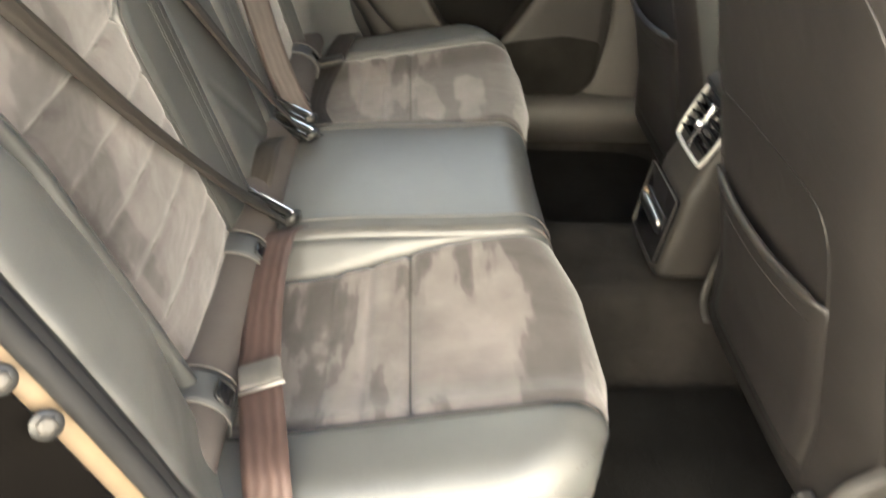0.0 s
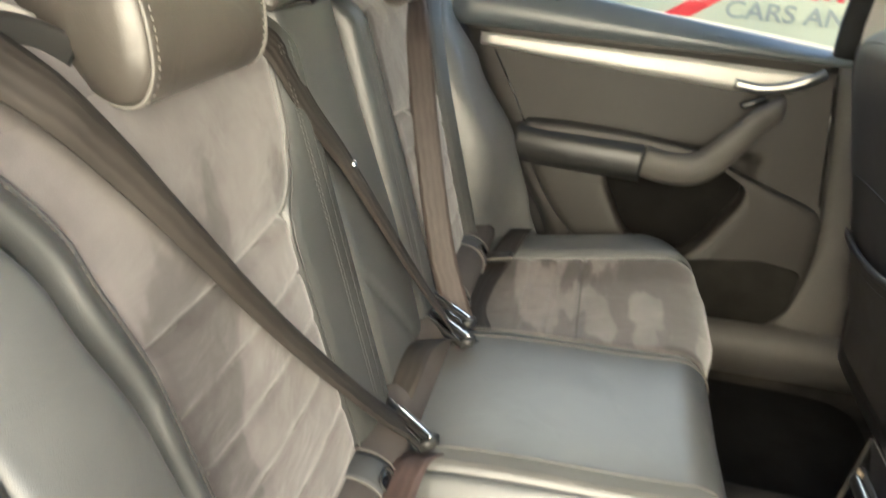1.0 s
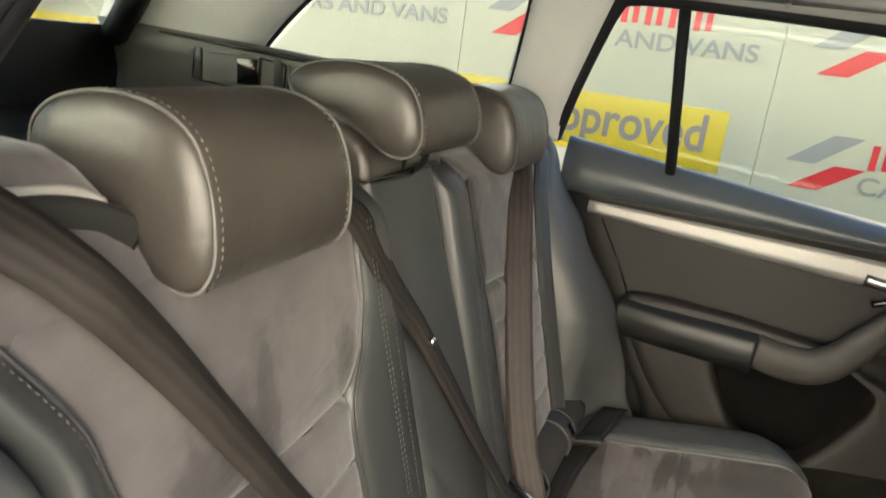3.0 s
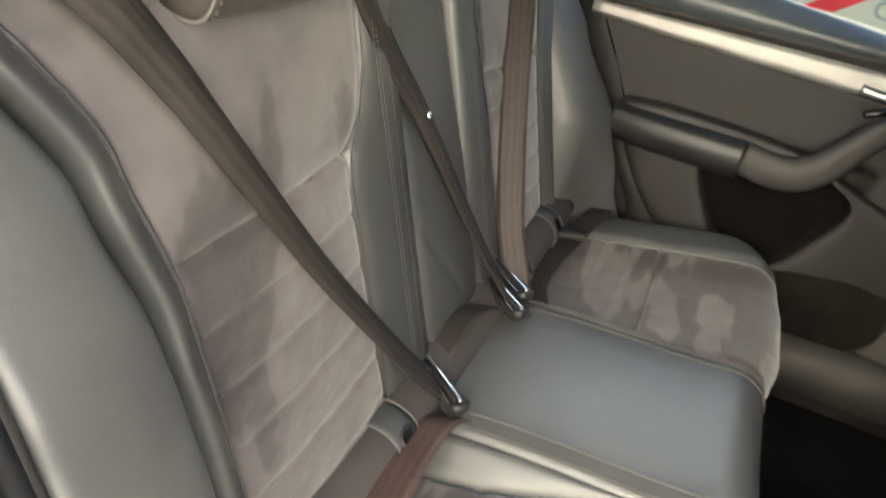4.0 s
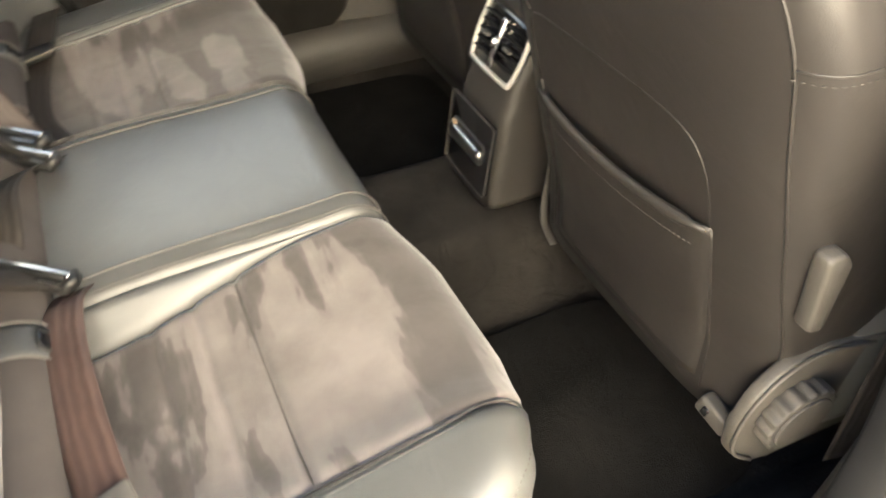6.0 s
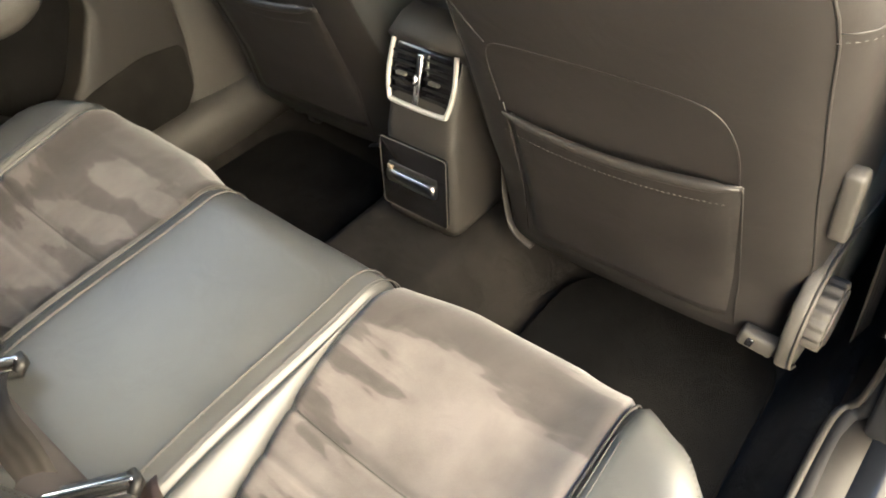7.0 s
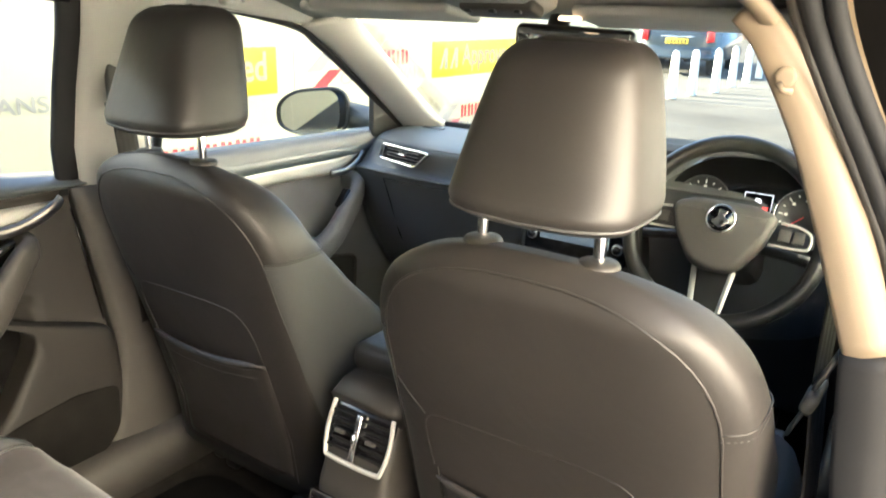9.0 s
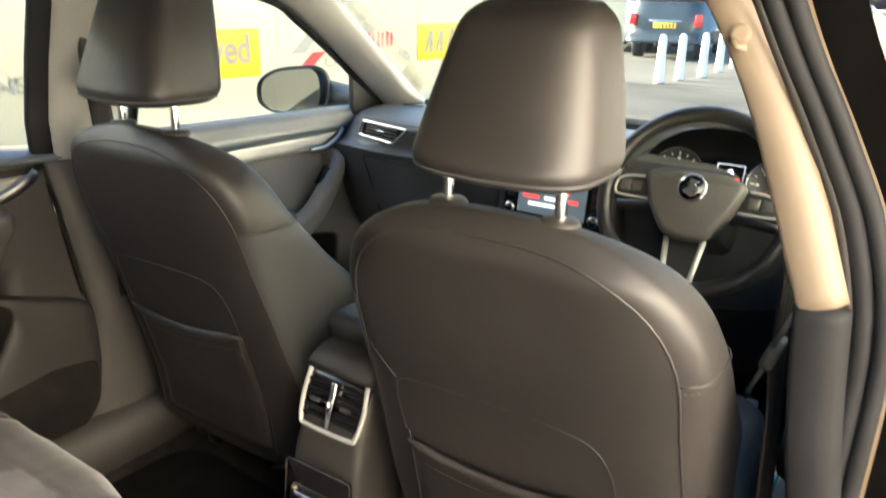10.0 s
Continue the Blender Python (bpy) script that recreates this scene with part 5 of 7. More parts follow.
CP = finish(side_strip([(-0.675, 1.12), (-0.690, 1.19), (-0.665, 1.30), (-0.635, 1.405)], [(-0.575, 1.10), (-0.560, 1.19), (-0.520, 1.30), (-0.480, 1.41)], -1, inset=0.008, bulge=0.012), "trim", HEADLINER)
tagged(CP, "light grey rear pillar trim", "pillar trim", kind="structure")
QP = finish(side_strip([(-0.62, 0.90), (-0.9, 0.90), (-1.3, 0.90), (-1.75, 0.90)], [(-0.66, 1.190), (-0.9, 1.192), (-1.25, 1.205), (-1.75, 1.22)], -1, inset=0.045), "trim", TRIM_GREY)
tagged(QP, "dark moulded load-bay side trim", "side trim", kind="structure")
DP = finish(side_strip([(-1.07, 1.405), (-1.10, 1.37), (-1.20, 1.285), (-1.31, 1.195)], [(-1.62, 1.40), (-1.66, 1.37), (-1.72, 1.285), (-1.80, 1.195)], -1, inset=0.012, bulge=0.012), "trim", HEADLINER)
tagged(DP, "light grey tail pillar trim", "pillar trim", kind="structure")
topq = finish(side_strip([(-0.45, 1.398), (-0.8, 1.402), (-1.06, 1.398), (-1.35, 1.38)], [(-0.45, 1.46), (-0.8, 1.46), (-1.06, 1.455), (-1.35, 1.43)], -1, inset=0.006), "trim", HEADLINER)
tagged(topq, "light grey roof edge trim", "roof trim", kind="structure")
topf = finish(side_strip([(-0.48, 1.392), (-0.2, 1.392), (0.20, 1.378), (0.48, 1.352), (0.65, 1.334), (0.90, 1.306)], [(-0.48, 1.45), (-0.2, 1.45), (0.20, 1.45), (0.48, 1.44), (0.65, 1.42), (0.96, 1.37)], -1, inset=0.006), "trim", ROOF_CLOTH_SHADED)
tagged(topf, "light grey roof edge trim over the doors", "roof trim", kind="structure")
window_pane("window_2", ([(-1.32, 1.175), (-1.1, 1.175), (-0.9, 1.175), (-0.67, 1.175)], [(-1.05, 1.40), (-0.95, 1.41), (-0.8, 1.41), (-0.63, 1.41)]), -1, "rear quarter window")
ql = smooth_line([Vector((-(side_x(z) - 0.006), y, z)) for y, z in ((-1.295, 1.188), (-1.20, 1.275), (-1.075, 1.375), (-1.03, 1.395), (-0.85, 1.402), (-0.67, 1.400), (-0.648, 1.385), (-0.660, 1.30), (-0.688, 1.19), (-0.72, 1.178), (-1.0, 1.180), (-1.26, 1.180))], 4, True)
qs = finish(tube(ql, 0.005, 8, True), "trim", RUBBER)
tagged(qs, "black seal round the quarter window", "seal", kind="structure")
# release lever panel in the load bay
lp = thing("release_panel", "moulded panel with a backrest release lever", "release lever", at=(-0.665, -1.335, 1.14))
bx = -0.645
part("surround", prism(round_poly([(-1.478, 1.098), (-1.200, 1.086), (-1.195, 1.180), (-1.472, 1.202)], 0.012), 0.012, Matrix(((0, 0, 1, bx), (1, 0, 0, 0), (0, 1, 0, 0), (0, 0, 0, 1))), 0.004), TRIM_GREY, lp)
part("surround_groove", tube([(bx + 0.0125, a, b) for a, b in round_poly([(-1.468, 1.107), (-1.210, 1.095), (-1.205, 1.172), (-1.462, 1.192)], 0.010)], 0.0022, 6, True), GLOSS_BLACK, lp)
part("lever", rbox((0.010, 0.145, 0.066), pose(bx + 0.014, -1.345, 1.145, 3, 0, 0), 0.006, 3), TRIM_GREY, lp, "flip release lever")
part("lever_recess", rbox((0.006, 0.060, 0.060), pose(bx + 0.0175, -1.305, 1.143, 3, 0, 0), 0.002), GLOSS_BLACK, lp)
for yy in (-1.452, -1.226):
    part("slot", rbox((0.008, 0.024, 0.076), pose(bx + 0.011, yy, 1.145, 3, 0, 0), 0.003), PLASTIC_BLACK, lp)
part("shelf_edge", sweep([(bx + 0.016, -1.56, 1.206), (bx + 0.020, -1.3, 1.196), (bx + 0.02, -0.95, 1.180), (bx + 0.01, -0.70, 1.172)], oval(0.010, 0.006, 8)), PLASTIC, lp)

# load cover, tailgate
cover = finish(slab(lambda u, v: Vector((-0.62 + 1.24 * u, -0.80 - 0.85 * v, 1.045 - 0.02 * v)), (0, 0, -0.012), 4, 6), "load_cover", CARPET)
tagged(cover, "black roller load cover behind the bench", "load cover")
tg = thing("tailgate", "black tailgate trim with the rear window", "tailgate", kind="structure")
part("lower_trim", slab(lambda u, v: Vector((-0.66 + 1.32 * u, -1.80 + 0.08 * v, 0.30 + 0.90 * v)), (0, -0.05, 0), 6, 6), PLASTIC_BLACK, tg)
for s in (-1, 1):
    part("side_frame", sweep([(s * 0.62, -1.70, 1.18), (s * 0.585, -1.60, 1.28), (s * 0.545, -1.46, 1.42)], oval(0.035, 0.030, 10, 3), up=(0, 1, 0)), PLASTIC_BLACK, tg)
part("top_frame", rbox((1.12, 0.10, 0.04), pose(0, -1.46, 1.415), 0.01), PLASTIC_BLACK, tg)
gp = part("pane", slab(lambda u, v: Vector(((-0.60 + 1.20 * u), -1.73 + 0.27 * v, 1.19 + 0.225 * v)), (0, -0.004, 0), 2, 2), GLASS, tg, "rear window glass")
gp.visible_shadow = False

# ---- front of the cabin, far side ----
fd = thing("door_2", "closed front passenger door with silver strip and pull handle", "car door", kind="structure")


def fd_face(u, v):
    z = 0.36 + 0.64 * v
    y = 0.40 + 1.02 * u
    return Vector((-(0.735 - 0.022 * math.exp(-((z - 0.96) / 0.04) ** 2) - 0.018 * ease(0.70, 0.60, z)), y, z + 0.022 * (v ** 5) * (1 - u)))


# Same grained trim as the rear door, paled with the lifted dash tone.
part("panel", slab(fd_face, (-0.06, 0, 0), 24, 40), DASH_LIFTED, fd, "grained dark door trim")


def fd_pad(u, v):
    y = 0.40 + 0.98 * v
    zb, zt = 0.942, 1.018 - 0.028 * v
    return Vector((-(0.702 + 0.036 * u ** 1.8 + 0.02 * (1 - u) ** 4), y, zb + (zt - zb) * u))


part("belt_pad", slab(fd_pad, (-0.03, 0, 0), 12, 12), PAD, fd, "soft belt-line pad, sky reflection in its blue-grey tint")


def fd_silver(u, v):
    y = 0.45 + 0.67 * v
    lo = lerp([(0.45, 0.915), (0.8, 0.905), (1.03, 0.898), (1.08, 0.918), (1.12, 0.945)], y)
    hi = lerp([(0.45, 0.955), (1.12, 0.955)], y)
    return Vector((-(0.728 - 0.013 * min(1, 6 * u, 6 * (1 - u)) + 0.004 * u), y, lo + (hi - lo) * u))


part("silver_strip", slab(fd_silver, (-0.01, 0, 0), 8, 24), SATIN, fd, "satin silver decor strip")
part("release_handle", sweep(smooth_line([(-0.704, 0.99, 0.908), (-0.694, 1.04, 0.910), (-0.692, 1.09, 0.930), (-0.702, 1.125, 0.952)], 6), oval(0.006, 0.010, 10)), GUNMETAL, fd, "chrome door release")
pull = smooth_line([(-0.69, 0.60, 0.700), (-0.672, 0.72, 0.698), (-0.662, 0.84, 0.702), (-0.656, 0.93, 0.735), (-0.656, 1.00, 0.800), (-0.66, 1.05, 0.852), (-0.685, 1.075, 0.875), (-0.73, 1.08, 0.88)], 8)
part("pull_handle", sweep(pull, oval(0.026, 0.036, 14, 2.6), scale=lambda t: 1.0 - 0.25 * ease(0.3, 0.8, t)), DASH_LIFTED, fd, "moulded pull handle")
part("window_switch", rbox((0.03, 0.060, 0.016), pose(-0.672, 1.005, 0.838, 48, 0, 0), 0.005), GLOSS_BLACK, fd, "black window switch")
bin_ = round_poly([(0.80, 0.40), (0.86, 0.64), (0.98, 0.665), (1.10, 0.64), (1.08, 0.40)], 0.03)
part("door_pocket", prism(bin_, 0.010, Matrix(((0, 0, 1, -0.722), (1, 0, 0, 0), (0, 1, 0, 0), (0, 0, 0, 1))), 0.002), PLASTIC_BLACK, fd, "dark door pocket")
part("pocket_rim", tube([Vector((-0.710, y, z)) for y, z in bin_], 0.005, 8, True), PLASTIC_SOFT, fd)
WF = [(0.452, 1.04), (0.455, 1.20), (0.475, 1.335), (0.50, 1.352), (0.64, 1.338), (0.81, 1.305), (0.885, 1.27), (0.995, 1.213), (1.12, 1.144), (1.25, 1.061), (1.35, 0.981)]
part("window_seal", sweep(smooth_line([Vector((-(side_x(z) + 0.006), y, z)) for y, z in WF], 5), oval(0.008, 0.012, 8, 3), up=(1, 0, 0)), RUBBER, fd, "black window seal")
tri = [(1.19, 0.985), (1.36, 0.985), (1.19, 1.112)]
part("mirror_triangle", prism(round_poly(tri, 0.01), 0.02, Matrix(((0, 0, 1, -0.735), (1, 0, 0, 0), (0, 1, 0, 0), (0, 0, 0, 1))), 0.004), PLASTIC_BLACK, fd, "black mirror foot cover")
window_pane("window_3", ([(0.445, 1.015), (0.70, 1.005), (1.0, 1.0), (1.34, 0.985)], [(0.47, 1.36), (0.66, 1.345), (0.95, 1.255), (1.35, 0.99)]), -1, "front side door window")

# pillar by the windscreen
AP_OUT = smooth_line([(-0.625, 0.810, 1.308), (-0.640, 0.890, 1.272), (-0.665, 1.000, 1.214), (-0.693, 1.125, 1.144), (-0.714, 1.255, 1.062), (-0.716, 1.360, 0.981)], 4)
AP_IN = smooth_line([(-0.555, 0.905, 1.342), (-0.567, 1.030, 1.256), (-0.580, 1.150, 1.172), (-0.590, 1.240, 1.105), (-0.598, 1.325, 1.046), (-0.600, 1.410, 1.008)], 4)


def ap_face(u, v):
    i = min(int(v * (len(AP_OUT) - 1) + 0.5), len(AP_OUT) - 1)
    return Vector(AP_OUT[i]).lerp(Vector(AP_IN[i]), u) + Vector((0.014, -0.010, 0)) * math.sin(math.pi * u)


ap = finish(slab(ap_face, (-0.008, 0.012, 0.010), 8, len(AP_OUT) - 1), "trim", PILLAR_GREY)
tagged(ap, "pale grey trim of the windscreen pillar", "pillar trim", kind="structure")
ap2 = finish(slab(lambda u, v: (Vector((0.612, 0.862, 1.312)).lerp(Vector((0.690, 1.305, 0.992)), v) + Vector((0, 0.05, 0.02)) * math.sin(math.pi * v)).lerp(
    Vector((0.555, 0.930, 1.335)).lerp(Vector((0.585, 1.400, 1.020)), v) + Vector((0, 0.05, 0.02)) * math.sin(math.pi * v), u), (0.03, 0.02, 0.01), 8, 14), "trim", PILLAR_GREY)
tagged(ap2, "pale grey trim of the windscreen pillar by the driver", "pillar trim", kind="structure")
ws = thing("window_4", "raked laminated windscreen", "windscreen", kind="structure")
wp = part("pane", slab(lambda u, v: Vector(((-0.58 - 0.08 * (1 - v)) * (1 - 2 * u), 1.50 - 0.58 * v + 0.05 * math.sin(math.pi * u), 0.99 + 0.37 * v)), (0, 0.005, 0.003), 12, 8), GLASS, ws, "clear windscreen glass")
wp.visible_shadow = False

# header, visors, lamp console, mirror
hd = finish(slab(lambda u, v: Vector((-0.57 + 1.14 * u, 0.80 + 0.15 * v, 1.366 - 0.024 * v)), (0, 0, 0.06), 20, 4), "trim", ROOF_CLOTH_SHADED)
tagged(hd, "light grey roof header over the windscreen", "roof trim", kind="structure")
for s, lab in ((-1, "light grey sun visor folded against the roof on the passenger side"), (1, "light grey sun visor folded against the roof on the driver side")):
    v = thing("sun_visor", lab, "sun visor", "sun visors")
    part("flap", rbox((0.37, 0.135, 0.022), pose(s * 0.315, 0.775, 1.352, -9, 0, 0), 0.010, 4), ROOF_CLOTH_SHADED, v)
    part("pivot", sweep([(s * 0.49, 0.845, 1.358), (s * 0.535, 0.85, 1.362), (s * 0.55, 0.85, 1.385)], oval(0.006, 0.006, 8)), PLASTIC_SOFT, v)
    part("clip", rbox((0.025, 0.020, 0.022), pose(s * 0.118, 0.838, 1.362), 0.005), PLASTIC_SOFT, v)
rc = thing("roof_console", "light grey overhead console with reading lamps", "overhead console")
part("housing", sweep([(0.0, 0.40, 1.428), (0.0, 0.46, 1.412), (0.0, 0.56, 1.396), (0.0, 0.66, 1.372), (0, 0.72, 1.362)], [(-0.100, 0.05), (-0.098, 0.004), (-0.080, -0.008), (0.080, -0.008), (0.098, 0.004), (0.100, 0.05)]), ROOF_CLOTH_SHADED, rc, "moulded housing")
part("glasses_lid", sweep([(0.0, 0.42, 1.414), (0.0, 0.50, 1.398), (0.0, 0.575, 1.385)], [(-0.070, 0.006), (-0.068, -0.004), (0.068, -0.004), (0.070, 0.006)]), ROOF_CLOTH_SHADED, rc, "fold-down lid")
part("switch_bar", rbox((0.150, 0.050, 0.022), pose(0.02, 0.660, 1.362, -18, 0, 0), 0.008, 3), PLASTIC_SOFT, rc, "grey switch bar")
for i in range(3):
    part("switch", rbox((0.012, 0.012, 0.006), pose(-0.030 + 0.05 * i, 0.632, 1.356, -18, 0, 0), 0.002), PLASTIC_BLACK, rc)
part("reading_lamp", lathe([(0.004, 0), (0.020, 0.001), (0.021, 0.005), (0.018, 0.009)], 20, pose(0.128, 0.715, 1.343)), LAMP, rc, "lit warm reading lamp")
im = thing("rear_view_mirror", "black-framed interior mirror below the lamp console", "mirror")
mm_ = pose(0.080, 0.84, 1.298, 4, 2, 10)
part("shell", rbox((0.235, 0.030, 0.070), mm_, 0.016, 4), PLASTIC_BLACK, im)
part("mirror_glass", rbox((0.218, 0.003, 0.056), mm_ @ pose(0, -0.0155, 0), 0.001), MIRROR, im)
part("stalk", sweep([(0.06, 0.83, 1.30), (0.03, 0.87, 1.335), (0.02, 0.90, 1.352)], oval(0.022, 0.018, 10)), PLASTIC_BLACK, im)


def grab_handle(pts, label):
    g = thing("grab_handle", label, "grab handle", "grab handles", at=pts[0])
    part("bar", sweep(smooth_line(pts, 7), oval(0.011, 0.009, 10, 2.5)), ROOF_CLOTH_SHADED, g)
    for p in (pts[0], pts[-1]):
        part("foot", rbox((0.030, 0.040, 0.026), pose(*p), 0.010, 3), ROOF_CLOTH_SHADED, g)
    part("coat_hook", sweep([(pts[1][0] + 0.004, pts[1][1], pts[1][2] - 0.004), (pts[1][0] + 0.010, pts[1][1], pts[1][2] - 0.022), (pts[1][0] + 0.022, pts[1][1], pts[1][2] - 0.018)], oval(0.005, 0.004, 8)), ROOF_CLOTH_SHADED, g)
    return g


grab_handle([(-0.560, 0.545, 1.365), (-0.548, 0.565, 1.384), (-0.530, 0.63, 1.398), (-0.530, 0.70, 1.398), (-0.545, 0.755, 1.382), (-0.560, 0.775, 1.358)], "light grey roof grab handle over the front passenger door")
grab_handle([(-0.575, -0.235, 1.432), (-0.560, -0.20, 1.418), (-0.550, -0.10, 1.414), (-0.558, -0.015, 1.416), (-0.575, 0.015, 1.430)], "light grey roof grab handle over the far rear door")

# ---- dashboard ----
dash = thing("dashboard", "dark grey soft-touch dashboard with chrome-edged vents", "dashboard")


def dash_line(u):
    """Profile from the windscreen edge down to the knees: y, z."""
    return smooth_line([(0, 1.52, 0.985), (0, 1.36, 1.012), (0, 1.20, 1.022), (0, 1.08, 1.018), (0, 1.035, 1.004), (0, 1.030, 0.975), (0, 1.022, 0.945), (0, 0.995, 0.935), (0, 1.010, 0.915), (0, 1.035, 0.86), (0, 1.08, 0.74), (0, 1.16, 0.62), (0, 1.24, 0.52)], 4)


DL = dash_line(0)


def dash_fn(u, v):
    p = DL[round(v * (len(DL) - 1))]
    x = -0.700 + 1.40 * u
    k = (abs(x) / 0.70) ** 4
    return Vector((x, p.y + 0.11 * k * ease(0.9, 1.05, p.z) + 0.07 * k, p.z - 0.015 * k))


part("top_pad", slab(lambda u, v: dash_fn(u, v * 16 / 48), (0, 0.10, -0.05), 40, 16), DASH_LIFTED, dash, "soft top pad, daylight lifted into its pale grey")
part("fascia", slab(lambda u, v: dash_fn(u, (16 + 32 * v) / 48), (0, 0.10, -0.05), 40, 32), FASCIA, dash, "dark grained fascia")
part("decor_edge", tube([dash_fn(0.03 + 0.55 * i / 20, 0.585) + Vector((0, -0.002, 0)) for i in range(21)], 0.003, 6), PLASTIC_BLACK, dash)
for x0, w in ((-0.435, 1), (0.62, -1)):
    mvv = pose(x0 - 0.035 * w, 1.037, 0.981, -6, 0, -12 * w) @ Matrix.Diagonal((1.05, 1, 0.72, 1))
    lv = part("side_vent", prism(round_poly([(-0.085 * w, -0.020), (0.045 * w, -0.026), (0.088 * w, 0.026), (-0.075 * w, 0.028)], 0.008), 0.016, mvv @ pose(0, 0, 0, 90, 0, 0), 0.003), GLOSS_BLACK, dash, "slatted side air vent")
    fr = [mvv @ Vector((x, -0.017, z)) for x, z in round_poly([(-0.090 * w, -0.023), (0.047 * w, -0.030), (0.094 * w, 0.029), (-0.080 * w, 0.031)], 0.010)]
    part("vent_frame", tube(fr, 0.0035, 8, True), CHROME, lv, "chrome vent surround")
    for i in range(4):
        part("vent_slat", rbox((0.118, 0.008, 0.0035), mvv @ pose(0, -0.016, 0.018 - 0.012 * i, -15, 0, 0), 0.001), PLASTIC_SOFT, lv)
    part("vent_tab", rbox((0.030, 0.008, 0.006), mvv @ pose(0, -0.021, 0.006), 0.002), CHROME, lv)
part("defrost_grille", rbox((0.07, 0.016, 0.003), pose(-0.55, 1.27, 1.0225), 0.001), GLOSS_BLACK, dash)
part("glovebox_gap", tube([dash_fn(0.105, 0.66), dash_fn(0.105, 0.74), dash_fn(0.11, 0.84), dash_fn(0.115, 0.93)], 0.002, 6), GLOSS_BLACK, dash)
part("glovebox_gap", tube([dash_fn(0.105 + 0.33 * i / 10, 0.66) + Vector((0, -0.0005, 0)) for i in range(11)], 0.002, 6), GLOSS_BLACK, dash)
# centre stack with the radio
part("stack_housing", rbox((0.30, 0.10, 0.42), pose(0.06, 1.015, 0.775, -8, 0, 0), 0.02, 3), PLASTIC_BLACK, dash)
radio = part("radio", rbox((0.245, 0.014, 0.135), pose(0.068, 0.957, 0.902, -8, 0, 0), 0.006), GLOSS_BLACK, dash, "glossy touch-screen radio")
part("screen", rbox((0.165, 0.003, 0.090), pose(0.068, 0.9495, 0.914, -8, 0, 0), 0.001), SCREEN, radio, "lit screen")
for bx, bz, bw, red in ((-0.045, 0.012, 0.05, 0), (0.020, 0.012, 0.045, 1), (-0.050, -0.006, 0.04, 1), (-0.002, -0.006, 0.03, 0), (0.045, -0.006, 0.04, 1), (-0.01, -0.022, 0.09, 0)):
    part("screen_bar", rbox((bw, 0.001, 0.008), pose(0.068 + bx, 0.9476 + 0.14 * bz, 0.914 + bz, -8, 0, 0), 0), LIT_RED if red else LIT, radio, smooth=False)
part("screen_strip", rbox((0.150, 0.002, 0.010), pose(0.068, 0.9525, 0.874, -8, 0, 0), 0.0006), WHITE_PLASTIC, radio)
for s in (-1, 1):
    part("radio_knob", lathe([(0.013, 0), (0.014, 0.006), (0.0125, 0.016), (0.010, 0.017)], 20, pose(0.068 + s * 0.103, 0.957, 0.872, 82, 0, 0)), CHROME, radio, "chrome-ringed knob")
    part("knob_face", lathe([(0.009, 0.0165), (0.0085, 0.0185)], 16, pose(0.068 + s * 0.103, 0.957, 0.872, 82, 0, 0)), GLOSS_BLACK, radio)
    for i in range(4):
        part("side_key", rbox((0.018, 0.003, 0.014), pose(0.068 + s * 0.103, 0.9505, 0.945 - 0.018 * i, -8, 0, 0), 0.001), PLASTIC_BLACK, radio)
for s in (-1, 1):
    cv = part("centre_vent", rbox((0.115, 0.012, 0.052), pose(0.068 + s * 0.065, 0.998, 1.000, -10, 0, 0), 0.006), GLOSS_BLACK, dash, "slatted centre vent")
    for i in range(3):
        part("vent_slat", rbox((0.105, 0.006, 0.0035), pose(0.068 + s * 0.065, 0.990, 1.014 - 0.014 * i, -20, 0, 0), 0.001), PLASTIC_SOFT, cv)
part("heater_panel", rbox((0.245, 0.012, 0.060), pose(0.068, 0.965, 0.800, -8, 0, 0), 0.005), PLASTIC_BLACK, dash)
for i in range(3):
    part("heater_knob", lathe([(0.020, 0), (0.021, 0.012), (0.015, 0.018), (0.012, 0.018)], 24, pose(-0.010 + 0.078 * i, 0.960, 0.800, 82, 0, 0)), SATIN, dash)
# instrument hood and dials
part("hood", slab(lambda u, v: Vector((0.405 + 0.185 * math.cos(math.pi * (1 - u)), 0.985 + 0.20 * v, 0.995 + 0.105 * math.sin(math.pi * u) ** 0.75 - 0.02 * v)), (0, 0, 0.010), 28, 6), DASH_LIFTED, dash, "arched instrument hood")
arch = [(0.176 * math.cos(math.pi * i / 24), -0.01 + 0.118 * math.sin(math.pi * i / 24) ** 0.8) for i in range(25)] + [(-0.176, -0.085), (0.176, -0.085)]
cl = part("instrument_panel", prism(arch, 0.010, pose(0.405, 1.066, 0.982, -18, 0, 0) @ pose(0, 0, 0, 90, 0, 0), 0.002), GLOSS_BLACK, dash, "dark instrument panel")
mi = pose(0.405, 1.057, 0.982, -18, 0, 0)
